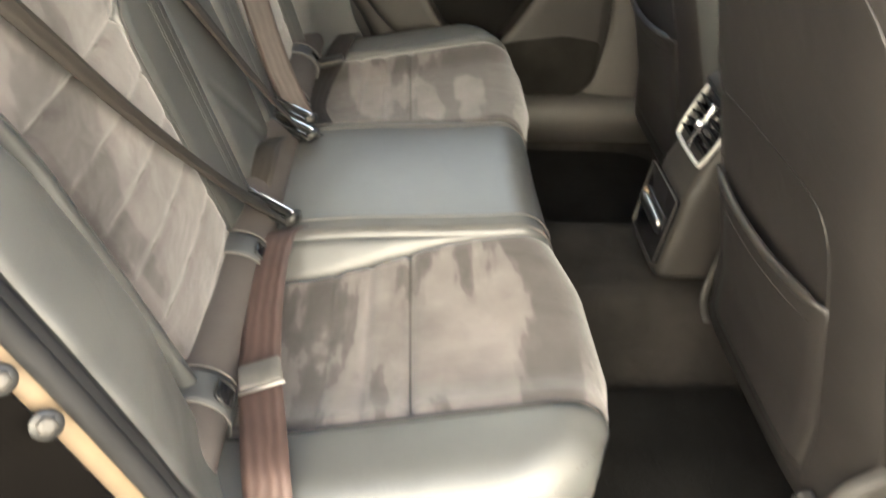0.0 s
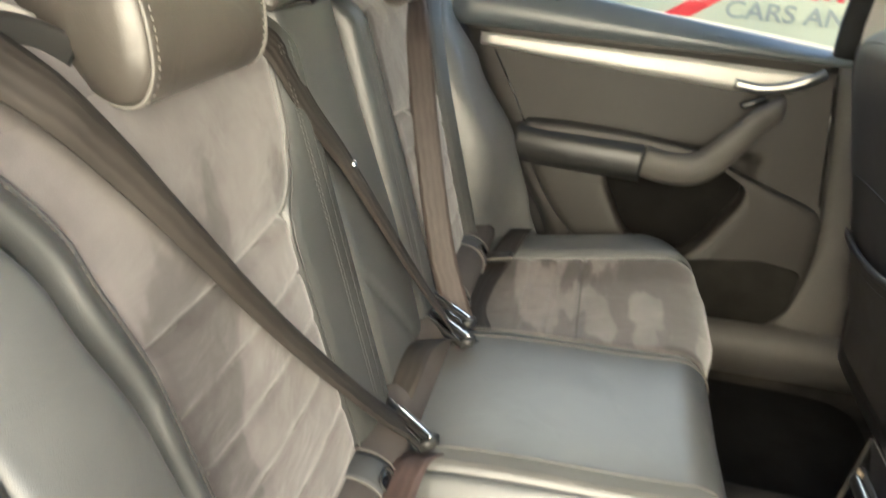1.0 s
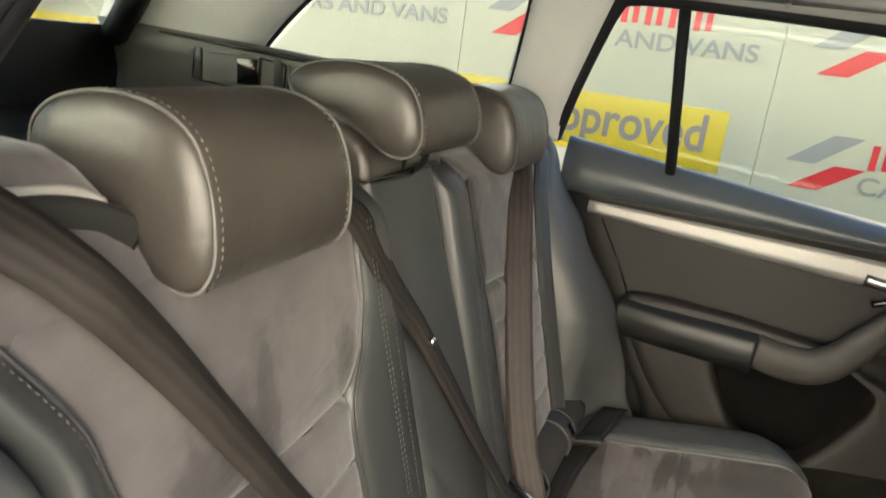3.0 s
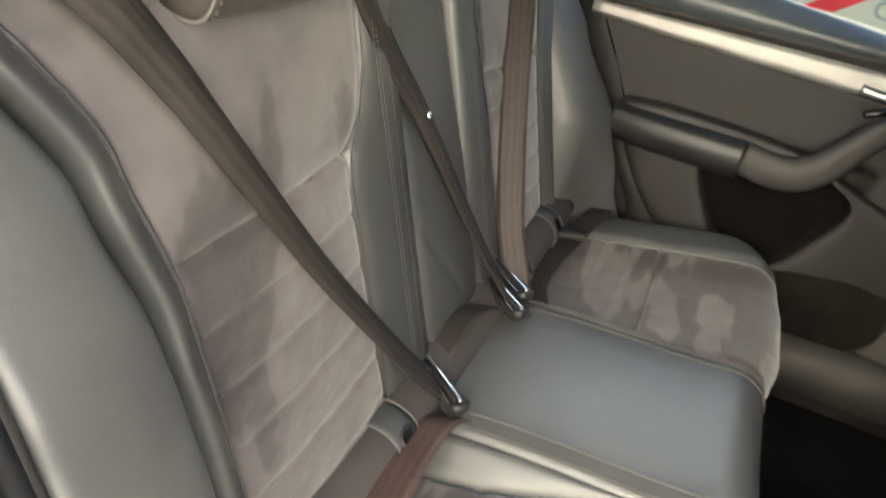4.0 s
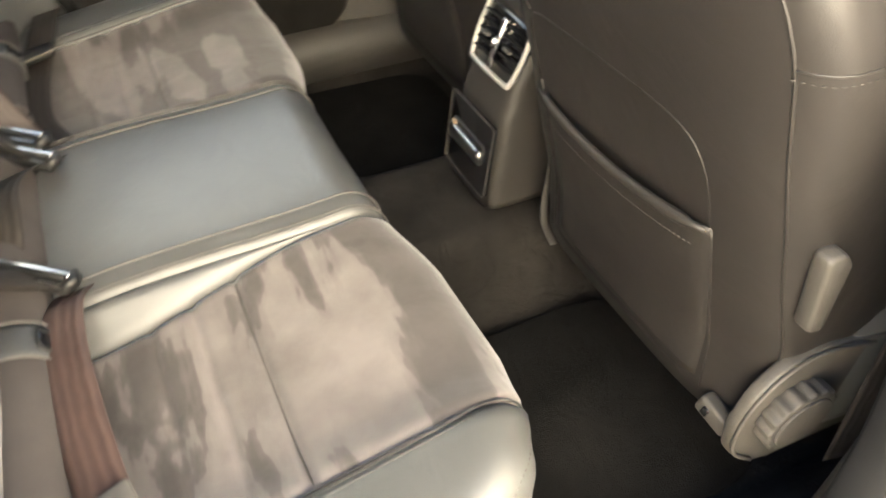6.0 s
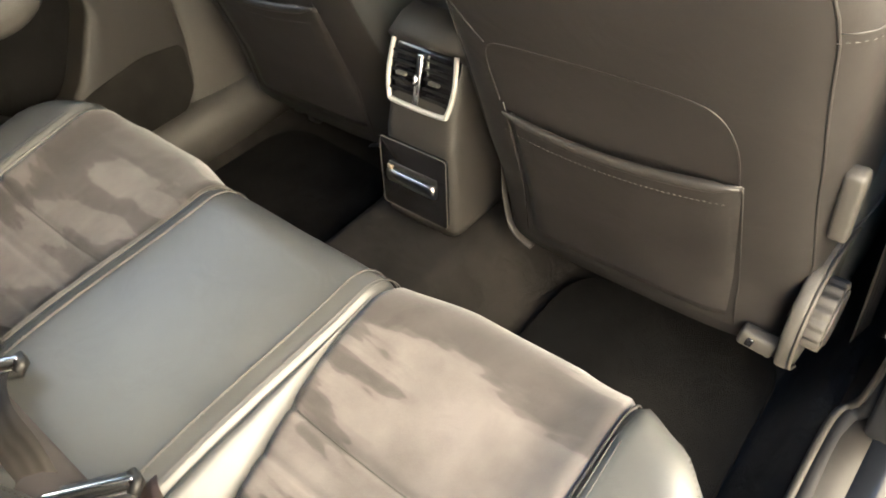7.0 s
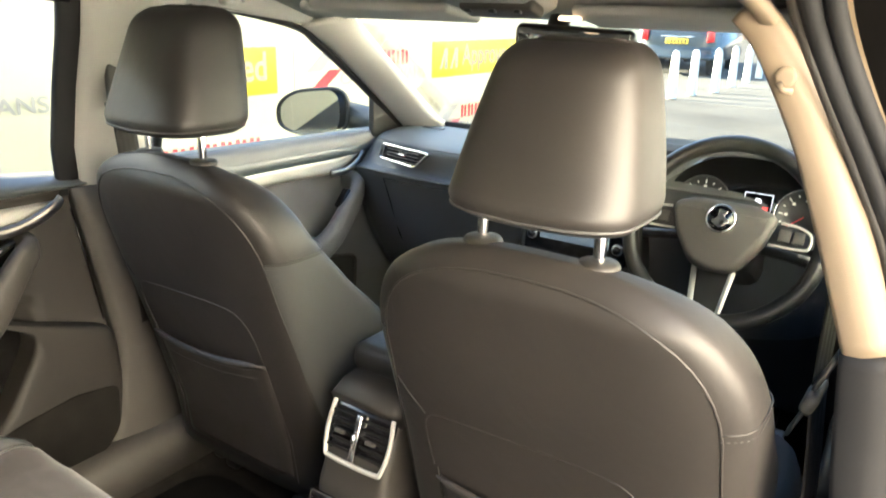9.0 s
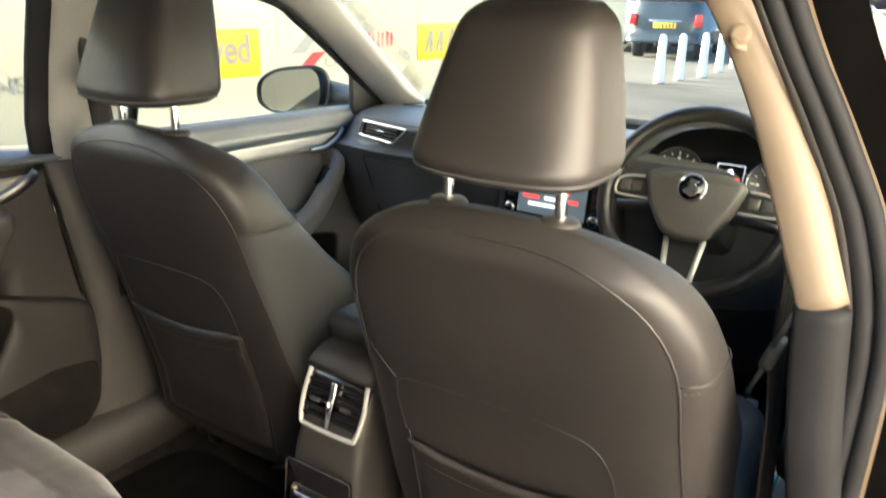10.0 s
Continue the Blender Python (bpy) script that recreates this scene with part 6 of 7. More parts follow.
for s in (-1, 1):
    dm = mi @ pose(s * 0.100, 0, 0, 90, 0, 0)
    dial = part("dial", lathe([(0.056, 0.0), (0.058, 0.003), (0.054, 0.006), (0.052, 0.003), (0.004, 0.002)], 36, dm), PLASTIC_BLACK, cl, "round dial")
    part("dial_ring", tube([dm @ Vector((0.056 * math.cos(2 * math.pi * i / 40), 0.056 * math.sin(2 * math.pi * i / 40), 0.005)) for i in range(40)], 0.0018, 6, True), CHROME, dial)
    for i in range(13):
        a = math.radians(-40 + 260 * i / 12)
        part("dial_mark", rbox((0.009 if i % 2 == 0 else 0.005, 0.0022, 0.001), dm @ pose(0.044 * math.cos(a), 0.044 * math.sin(a), 0.0045, 0, 0, math.degrees(a)), 0), WHITE_PLASTIC, dial, smooth=False)
        if i % 2 == 0:
            part("dial_figure", rbox((0.006, 0.005, 0.001), dm @ pose(0.034 * math.cos(a), 0.034 * math.sin(a), 0.0045), 0), WHITE_PLASTIC, dial, smooth=False)
    part("needle", rbox((0.040, 0.002, 0.0015), dm @ pose(-0.016, -0.012, 0.006, 0, 0, 40), 0.0005), SIGN_RED, dial, "red needle")
disp = part("display", rbox((0.062, 0.003, 0.072), mi @ pose(0.010, -0.006, 0.002), 0.002), GLOSS_BLACK, cl, "small colour display")
part("display_frame", tube([mi @ Vector((x + 0.010, -0.0085, z)) for x, z in ((-0.027, -0.032), (0.027, -0.032), (0.027, 0.034), (-0.027, 0.034))], 0.0008, 4, True), LIT, disp)
part("display_icon", prism(round_poly([(-0.007, -0.014), (0.007, -0.014), (0.007, 0.010), (0.004, 0.016), (-0.004, 0.016), (-0.007, 0.010)], 0.003), 0.001, mi @ pose(0.010, -0.0082, 0.008, 90, 0, 0), 0), LIT, disp, "lit white car symbol", smooth=False)
part("display_mark", rbox((0.010, 0.001, 0.008), mi @ pose(0.026, -0.0086, 0.004), 0), LIT_RED, disp, "lit red warning mark", smooth=False)

# ---- steering wheel ----
sw = thing("steering_wheel", "black leather three-spoke steering wheel with silver inserts", "steering wheel", at=(0.395, 0.865, 0.975))
ms = pose(0.397, 0.868, 0.975, -24, 0, 0) @ pose(0, 0, 0, 90, 0, 0)
R = 0.172
part("rim", sweep([ms @ Vector((R * math.cos(2 * math.pi * i / 64), R * math.sin(2 * math.pi * i / 64) * (0.97 if math.sin(2 * math.pi * i / 64) < -0.6 else 1), 0)) for i in range(64)], oval(0.0155, 0.0175, 12), up=tuple(ms.to_3x3() @ Vector((0, 0, 1))), closed=True), PLASTIC_BLACK, sw, "leather-wrapped rim")
airbag = round_poly([(-0.092, 0.030), (-0.088, 0.044), (-0.055, 0.056), (0.055, 0.056), (0.088, 0.044), (0.092, 0.030), (0.080, -0.012), (0.044, -0.066), (0.022, -0.076), (-0.022, -0.076), (-0.044, -0.066), (-0.080, -0.012)], 0.016)
part("airbag_cover", prism(airbag, 0.045, ms @ pose(0, 0, -0.012), 0.014, 4), PLASTIC_SOFT, sw, "smooth grey airbag cover")
badge = part("badge", lathe([(0.027, 0.0), (0.0275, 0.003), (0.0245, 0.0055), (0.023, 0.0035), (0.002, 0.003)], 36, ms @ pose(0, 0.020, 0.033)), CHROME, sw, "round chrome badge")
part("badge_field", lathe([(0.0228, 0.0036), (0.0225, 0.0048)], 32, ms @ pose(0, 0.020, 0.033)), GLOSS_BLACK, badge)
part("badge_shape", prism(round_poly([(-0.016, -0.008), (0.002, -0.018), (0.017, -0.004), (0.006, 0.004), (0.012, 0.014), (-0.006, 0.017), (-0.004, 0.004)], 0.004), 0.002, ms @ pose(0, 0.020, 0.0375), 0.0006), CHROME, badge, "plain chrome shape")
for s in (-1, 1):
    spoke = round_poly([(s * 0.062, 0.030), (s * 0.158, 0.022), (s * 0.160, -0.010), (s * 0.130, -0.014), (s * 0.062, -0.014)], 0.008)
    part("spoke", prism(spoke, 0.020, ms @ pose(0, 0.005, -0.012), 0.004), PLASTIC_BLACK, sw)
    rimline = smooth_line([ms @ Vector((s * x, y, 0.0105)) for x, y in ((0.098, 0.034), (0.130, 0.031), (0.149, 0.020), (0.151, 0.0), (0.140, -0.008), (0.084, -0.008))], 5)
    part("spoke_trim", tube(rimline, 0.0028, 6), SATIN, sw, "satin spoke surround")
    for i in range(2):
        part("spoke_button", rbox((0.020, 0.022, 0.006), ms @ pose(s * (0.108 + 0.023 * i), 0.012, 0.011), 0.002), PLASTIC_SOFT, sw)
low = [(-0.035, -0.068), (-0.026, -0.150), (-0.020, -0.157), (0.020, -0.157), (0.026, -0.150), (0.035, -0.068)]
part("lower_spoke", sweep([ms @ Vector((x, y, -0.004)) for x, y in low], oval(0.0055, 0.005, 8, 4), up=tuple(ms.to_3x3() @ Vector((0, 0, 1)))), SATIN, sw, "silver V-shaped lower spoke")
part("spoke_fill", prism(round_poly([(-0.040, -0.070), (0.040, -0.070), (0.024, -0.150), (-0.024, -0.150)], 0.006), 0.006, ms @ pose(0, 0, -0.014), 0.001), PLASTIC_BLACK, sw)
part("column", sweep([ms @ Vector((0, 0, -0.01)), ms @ Vector((0, 0, -0.08)), ms @ Vector((0, -0.01, -0.26))], oval(0.052, 0.058, 16, 3)), PLASTIC_BLACK, sw, "steering column shroud")
for s, L in ((-1, 0.13), (1, 0.13)):
    part("stalk", sweep([ms @ Vector((s * 0.03, -0.01, -0.055)), ms @ Vector((s * 0.10, -0.012, -0.050)), ms @ Vector((s * (0.03 + L), -0.02, -0.045))], oval(0.008, 0.010, 10)), PLASTIC_BLACK, sw, "control stalk")

# pedals and the driver's knee panel
kp = finish(slab(lambda u, v: Vector((0.20 + 0.45 * u, 1.06 + 0.12 * v, 0.92 - 0.42 * v)), (0, 0.04, 0), 6, 6), "knee_panel", PLASTIC_BLACK)
tagged(kp, "black plastic knee panel under the steering column", "dash panel")
for x0 in (0.31, 0.41, 0.50):
    pd = thing("pedal", "black rubber foot pedal", "pedal", "pedals", at=(x0, 1.20, 0.42))
    part("pad", rbox((0.060, 0.014, 0.050), pose(x0, 1.18, 0.42, -30, 0, 0), 0.006), SATIN, pd)
    part("arm", sweep([(x0, 1.19, 0.43), (x0, 1.24, 0.55), (x0, 1.25, 0.68)], oval(0.008, 0.010, 8)), PLASTIC_BLACK, pd)
fw = finish(slab(lambda u, v: Vector((-0.72 + 1.44 * u, 1.30 + 0.10 * v, 0.27 + 0.75 * v)), (0, 0.03, 0), 4, 4), "wall_north", CARPET)
tagged(fw, "black carpeted bulkhead", "bulkhead", kind="structure")

# ---- door mirror outside the passenger window ----
dmir = thing("door_mirror", "black door mirror with a clear glass", "mirror", at=(-0.90, 1.25, 1.02))
md = pose(-1.025, 1.250, 1.024, 2, 0, 14)


def shell(u, v):
    a = 2 * math.pi * u
    c, s = math.cos(a), math.sin(a)
    e = 2 / 2.9
    k = (1 - (1 - v) ** 2.2) ** 0.5 if v < 1 else 1
    k = math.cos(math.pi / 2 * v) ** 0.55 if v < 1 else 0.0
    return md @ Vector((0.132 * k * math.copysign(abs(c) ** e, c) * (1.0 if c > 0 else 1.0), 0.100 * v, (0.074 * k * math.copysign(abs(s) ** e, s)) * (1.0 + 0.20 * c) + 0.016 * c * k))


part("shell", grid(shell, 36, 12, True, cap=True), PAINT, dmir, "glossy black mirror shell")
part("mirror_rim", tube([shell(i / 36, 0.02) + Vector((0, -0.003, 0)) for i in range(36)], 0.006, 8, True), PLASTIC_BLACK, dmir)
bmg = bmesh.new()
cen = bmg.verts.new(md @ Vector((0, -0.003, 0)))
rg = [bmg.verts.new(md @ Vector(((md.inverted() @ shell(i / 36, 0.0)).x * 0.84 - 0.010, -0.003, (md.inverted() @ shell(i / 36, 0.0)).z * 0.93))) for i in range(36)]
for i in range(36):
    bmg.faces.new((cen, rg[i], rg[(i + 1) % 36]))
part("mirror_glass", bmg, MIRROR, dmir, "mirror glass", smooth=False)
part("mirror_arm", sweep([(-0.965, 1.335, 1.018), (-0.89, 1.335, 1.010), (-0.80, 1.325, 1.0), (-0.72, 1.31, 0.995)], oval(0.050, 0.045, 12)), PLASTIC_BLACK, dmir, "black mirror foot")

# ---- near side: the open doorway ----
def sweep_trim(name, pts, sec, mat, label, cat, up=(0, 0, 1), n=6, kind="structure", scale=None):
    ob = finish(sweep(smooth_line(pts, n), sec, up=up, scale=scale), name, mat)
    return tagged(ob, label, cat, kind=kind)


# Far pillars are pale grey; here the warm light is in the colour.
sweep_trim("trim", [(0.520, 0.320, 1.375), (0.551, 0.330, 1.340), (0.604, 0.343, 1.250), (0.649, 0.345, 1.152), (0.692, 0.345, 1.040)], [(0.070, -0.022), (0.072, 0.0), (0.070, 0.013), (0.058, 0.023), (0.0, 0.016), (-0.07, 0.0), (-0.07, -0.030), (0.0, -0.030), (0.064, -0.027)], TRIM_WARM_TINTED, "upper trim of the near middle pillar, warm light in its beige colour", "pillar trim", up=(1, 0, 0.3), scale=lambda t: 0.62 + 0.38 * ease(0.0, 0.9, t))
sweep_trim("trim", [(0.693, 0.347, 1.038), (0.708, 0.347, 0.90), (0.731, 0.347, 0.76), (0.751, 0.347, 0.60), (0.757, 0.347, 0.38)], [(0.072, -0.024), (0.074, 0.0), (0.072, 0.014), (0.060, 0.025), (0.0, 0.020), (-0.07, 0.0), (-0.07, -0.030), (0.0, -0.032), (0.066, -0.030)], RUBBER, "dark lower trim of the near middle pillar", "pillar trim", up=(1, 0, 0.2))
sweep_trim("trim", [(0.547, -0.95, 1.385), (0.549, -0.55, 1.392), (0.550, -0.16, 1.393), (0.549, 0.02, 1.389), (0.545, 0.17, 1.380), (0.541, 0.245, 1.370), (0.545, 0.288, 1.356), (0.548, 0.315, 1.345)], oval(0.009, 0.008, 12, 3), TRIM_WARM_TINTED, "roof rail trim over the open doorway, warm light in its beige colour", "roof trim", up=(0, 0, 1))
hk = thing("coat_hook", "small fold-out hook on the pillar, warm light in its beige colour", "coat hook", at=(0.574, 0.27, 1.30))
part("base", lathe([(0.004, 0), (0.0105, 0.0005), (0.010, 0.002), (0.006, 0.0025)], 20, pose(0.571, 0.279, 1.303, 90, 0, 0)), TRIM_WARM_TINTED, hk)
part("lip", sweep([(0.566, 0.272, 1.297), (0.572, 0.268, 1.291), (0.580, 0.271, 1.290)], oval(0.004, 0.0035, 8)), TRIM_WARM_TINTED, hk)
# rubber seals: round the pillar, the roof rail, the rear edge and the sill
REAR_EDGE = [(-0.48, 1.370), (-0.545, 1.20), (-0.545, 1.08), (-0.500, 0.98), (-0.470, 0.90), (-0.440, 0.82), (-0.410, 0.735), (-0.385, 0.66), (-0.335, 0.56), (-0.25, 0.47), (-0.12, 0.412), (0.10, 0.397), (0.28, 0.395)]


def jamb_x(z, base):
    return base - 0.145 * ease(1.02, 1.42, z)


def opening(base, dy=0.0, dz=0.0):
    rear = [(jamb_x(z, base), y - dy, z - dz * (0.2 if z > 0.6 else 1)) for y, z in REAR_EDGE]
    pil = [(base + 0.022, 0.300 + dy * 0.3, 0.43), (base + 0.030, 0.298, 0.60), (base + 0.030, 0.298, 0.80), (base + 0.028, 0.298, 1.00), (base + 0.002, 0.296, 1.12), (base - 0.040, 0.290, 1.21), (base - 0.083, 0.282, 1.29), (base - 0.112, 0.265, 1.350 + dz * 0.3), (base - 0.122, 0.20, 1.393 + dz), (base - 0.124, 0.05, 1.412 + dz), (base - 0.124, -0.20, 1.416 + dz), (base - 0.122, -0.40, 1.408 + dz)]
    return rear + pil


s1 = opening(0.703, 0.0, 0.008)
seal = finish(tube(smooth_line(s1, 5, True), 0.0105, 10, True), "trim", RUBBER)
tagged(seal, "black rubber door seal round the opening", "door seal", kind="structure")
lip = finish(tube(smooth_line(opening(0.690, 0.004, 0.004), 5, True), 0.006, 8, True), "trim", PLASTIC)
tagged(lip, "grey edge lip inside the door seal", "door seal", kind="structure")
s2 = finish(tube(smooth_line(opening(0.722, -0.010, 0.020), 5, True), 0.0095, 10, True), "trim", RUBBER)
tagged(s2, "outer black rubber door seal", "door seal", kind="structure")


def band(b0, d0, z0, b1, d1, z1, thick):
    a, b = smooth_line(opening(b0, d0, z0), 5, True), smooth_line(opening(b1, d1, z1), 5, True)
    bm = bmesh.new()
    m = len(a)
    rows = []
    for t in (0, 0.33, 0.67, 1):
        rows.append([bm.verts.new(a[i].lerp(b[i], t)) for i in range(m)])
    rows.append([bm.verts.new(b[i] + Vector((thick, 0, 0))) for i in range(m)])
    for p, q in zip(rows, rows[1:]):
        for i in range(m):
            bm.faces.new((p[i], p[(i + 1) % m], q[(i + 1) % m], q[i]))
    return bm


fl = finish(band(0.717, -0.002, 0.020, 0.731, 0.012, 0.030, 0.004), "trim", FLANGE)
tagged(fl, "steel flange of the door opening, warm light in its tan colour", "door frame", kind="structure")
jb = finish(band(0.735, 0.014, 0.031, 0.775, 0.085, 0.050, 0.006), "trim", UNDERSEAL)
tagged(jb, "brown-black painted door jamb", "door frame", kind="structure")

# outer body panels, near side
bs = thing("wall_east", "glossy black painted body side with an open doorway", "car body", kind="structure")


def body_x(z):
    return 0.785 - 0.165 * ease(1.0, 1.45, z) + 0.02 * math.sin(math.pi * min(1, (z - 0.30) / 0.70))


def body_edge(z):
    return lerp([(0.30, -0.20), (0.41, -0.20), (0.47, -0.335), (0.56, -0.42), (0.66, -0.47), (0.82, -0.525), (0.98, -0.585), (1.08, -0.63), (1.20, -0.63), (1.37, -0.565), (1.45, -0.54)], z)


def quarter(u, v):
    z = 0.30 + 0.87 * v
    ye = body_edge(z)
    return Vector((body_x(z), ye + (-1.85 - ye) * u, z))


def quarter_pillar(u, v):
    z = 1.17 + 0.26 * v
    ye = body_edge(z)
    return Vector((body_x(z), ye - 0.115 * u, z))


def tail_pillar(u, v):
    z = 1.17 + 0.26 * v
    y0 = -1.32 + 0.27 * v
    return Vector((body_x(z), y0 + (-1.85 - y0) * u, z))


part("rear_quarter", slab(quarter, (0.02, 0, 0), 14, 40), JAMB, bs, "black rear quarter panel")
# bolts of the belt reel and striker on the jamb
for by, bz in ((-0.462, 0.862), (-0.444, 0.818)):
    bolt = thing("bolt", "dull steel bolt in the black door jamb", "bolt", "bolts on the jamb", at=(0.742, by, bz))
    mb = pose(0.742, by, bz, 0, 62, 38)
    part("washer", lathe([(0.004, 0.0), (0.0115, 0.0), (0.011, 0.002), (0.004, 0.002)], 20, mb), PLASTIC_BLACK, bolt)
    part("head", lathe([(0.003, 0.002), (0.0075, 0.002), (0.007, 0.0065), (0.003, 0.007)], 6, mb), PLASTIC_SOFT, bolt)
part("rear_pillar", slab(quarter_pillar, (0.02, 0, 0), 4, 10), PAINT, bs, "black rear pillar skin")
part("tail_pillar", slab(tail_pillar, (0.02, 0, 0), 4, 10), PAINT, bs, "black tail pillar skin")
part("pillar_lining", slab(lambda u, v: quarter_pillar(u, v) + Vector((-0.05, 0, 0)), (0.02, 0, 0), 4, 10), HEADLINER, bs, "light grey pillar lining")
window_pane("window_6", ([(-1.32, 1.165), (-1.1, 1.165), (-0.9, 1.165), (-0.72, 1.165)], [(-1.05, 1.41), (-0.95, 1.415), (-0.8, 1.415), (-0.66, 1.415)]), 1, "near rear quarter window")
part("sill", sweep([(0.765, -0.22, 0.350), (0.768, 0.1, 0.350), (0.768, 1.30, 0.350)], [(-0.045, -0.06), (-0.045, 0.035), (-0.02, 0.045), (0.035, 0.035), (0.055, -0.06)]), PAINT, bs, "black painted sill")
part("sill_tread", sweep([(0.722, -0.16, 0.380), (0.724, 0.2, 0.380), (0.726, 0.45, 0.380)], [(-0.035, -0.03), (-0.035, 0.006), (-0.02, 0.012), (0.022, 0.012), (0.03, 0.004), (0.03, -0.03)]), PLASTIC, bs, "grey plastic sill tread")
part("front_pillar_skin", sweep(smooth_line([(0.735, 0.40, 0.40), (0.745, 0.40, 0.80), (0.738, 0.40, 1.0), (0.680, 0.40, 1.16), (0.618, 0.40, 1.30), (0.585, 0.38, 1.385)], 5), [(-0.07, -0.012), (0.10, -0.012), (0.10, 0.022), (-0.07, 0.022)], up=(1, 0, 0.2)), PAINT, bs, "black outer pillar skin")
part("roof_edge", sweep(smooth_line([(0.600, -0.95, 1.418), (0.600, -0.40, 1.432), (0.598, 0.05, 1.428), (0.588, 0.30, 1.405), (0.575, 0.60, 1.375), (0.57, 0.86, 1.33)], 5), oval(0.030, 0.022, 10, 3)), PAINT, bs, "black painted roof edge")
part("bright_strip", tube(smooth_line([(0.775, 0.335, 0.98), (0.748, 0.332, 1.06), (0.700, 0.33, 1.17), (0.648, 0.325, 1.27), (0.612, 0.32, 1.345)], 5), 0.0035, 8), CHROME, bs, "thin bright edge strip")
# driver's door, closed, seen past the seat
dd = thing("door_3", "closed driver door trim with a card in its pocket", "car door", kind="structure")
part("panel", slab(lambda u, v: Vector((0.728 - 0.02 * ease(0.7, 0.6, 0.36 + 0.64 * v), 0.46 + 0.92 * u, 0.36 + 0.64 * v)), (0.05, 0, 0), 12, 20), PLASTIC_BLACK, dd, "black door trim")
part("armrest", sweep([(0.69, 0.50, 0.72), (0.675, 0.75, 0.715), (0.68, 0.95, 0.74), (0.70, 1.05, 0.83)], oval(0.035, 0.03, 10, 3)), PLASTIC_BLACK, dd)
part("door_pocket", rbox((0.045, 0.40, 0.15), pose(0.690, 0.78, 0.47), 0.012), PLASTIC_BLACK, dd)
part("window_frame", sweep(smooth_line([(0.700, 0.44, 1.00), (0.660, 0.44, 1.16), (0.605, 0.44, 1.31), (0.59, 0.55, 1.345), (0.60, 0.85, 1.305), (0.66, 1.1, 1.13), (0.70, 1.30, 0.99)], 5), oval(0.012, 0.012, 8), up=(1, 0, 0)), RUBBER, dd)
window_pane("window_5", ([(0.445, 1.00), (0.70, 1.0), (1.0, 1.0), (1.34, 0.985)], [(0.47, 1.36), (0.66, 1.345), (0.95, 1.255), (1.35, 0.99)]), 1, "driver door window")
card = thing("folded_card", "white and cyan folded card in the driver door pocket", "card", at=(0.665, 0.57, 0.66))
part("white_leaf", rbox((0.050, 0.10, 0.004), pose(0.672, 0.590, 0.612, 8, 14, 10), 0.001), WHITE_PLASTIC, card)
part("cyan_leaf", rbox((0.004, 0.055, 0.075), pose(0.655, 0.565, 0.648, 6, 10, 0), 0.001), CYAN, card)
card2 = thing("folded_card", "small cyan card lying on the front passenger seat", "card", at=(-0.15, 0.42, 0.68))
part("leaf", rbox((0.05, 0.10, 0.003), pose(-0.15, 0.55, 0.632, 10, 12, 20), 0.001), CYAN, card2)
db = thing("seat_belt", "dark driver belt hanging beside the pillar with its steel tongue", "seat belt", "front seat belts")
part("webbing", ribbon(smooth_line([(0.612, 0.42, 1.24), (0.636, 0.42, 1.10), (0.642, 0.41, 0.94), (0.655, 0.40, 0.80), (0.668, 0.40, 0.55), (0.672, 0.41, 0.42)], 5), (0.25, 1, 0), 0.046, 0.0016), BELT, db)
part("tongue", rbox((0.006, 0.030, 0.060), pose(0.648, 0.385, 0.965, 10, 20, 0), 0.002), GUNMETAL, db, "steel belt tongue")
part("tongue_grip", rbox((0.016, 0.052, 0.030), pose(0.640, 0.388, 0.930, 10, 20, 0), 0.006), PLASTIC_SOFT, db)
part("tongue_tip", rbox((0.005, 0.020, 0.055), pose(0.628, 0.390, 0.895, 10, 20, 0), 0.002), GUNMETAL, db)

# outer panels on the far side close the shell
bw = thing("wall_south", "glossy black painted far body side", "car body", kind="structure")
part("lower_side", slab(lambda u, v: Vector((-0.80 - 0.03 * math.sin(math.pi * v), -1.85 + 3.4 * u, 0.25 + 0.72 * v)), (-0.02, 0, 0), 10, 8), PAINT, bw, "black doors from outside")
part("rear_quarter", slab(lambda u, v: Vector((-0.775 + 0.03 * v, -1.85 + 1.22 * u, 0.95 + 0.20 * v)), (-0.02, 0, 0), 6, 4), PAINT, bw)
# far inner sill
sweep_trim("trim", [(-0.672, -0.14, 0.385), (-0.675, 0.05, 0.388), (-0.675, 0.28, 0.392), (-0.680, 0.60, 0.39), (-0.69, 1.25, 0.39)], [(-0.04, -0.08), (-0.04, 0.012), (-0.02, 0.024), (0.02, 0.024), (0.045, 0.0), (0.055, -0.08)], PLASTIC_SOFT, "grey plastic far sill trim", "sill trim")

# ---- outside: ground, signed wall, bollards, parked vehicles ----
ground = finish(grid(lambda u, v: Vector((-400 + 800 * u, -400 + 800 * v, 0)), 8, 8), "ground", ASPHALT, smooth=False)
tagged(ground, "worn grey asphalt car park", "ground", kind="structure")
WX = -2.45
Y0, Y1, PITCH = -9.55, 8.0, 1.345
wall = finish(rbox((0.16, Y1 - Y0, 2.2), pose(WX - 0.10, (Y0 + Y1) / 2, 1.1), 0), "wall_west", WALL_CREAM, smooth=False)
tagged(wall, "cream sheet-clad wall with printed signs", "wall", kind="structure")
sheet = None
y = Y0
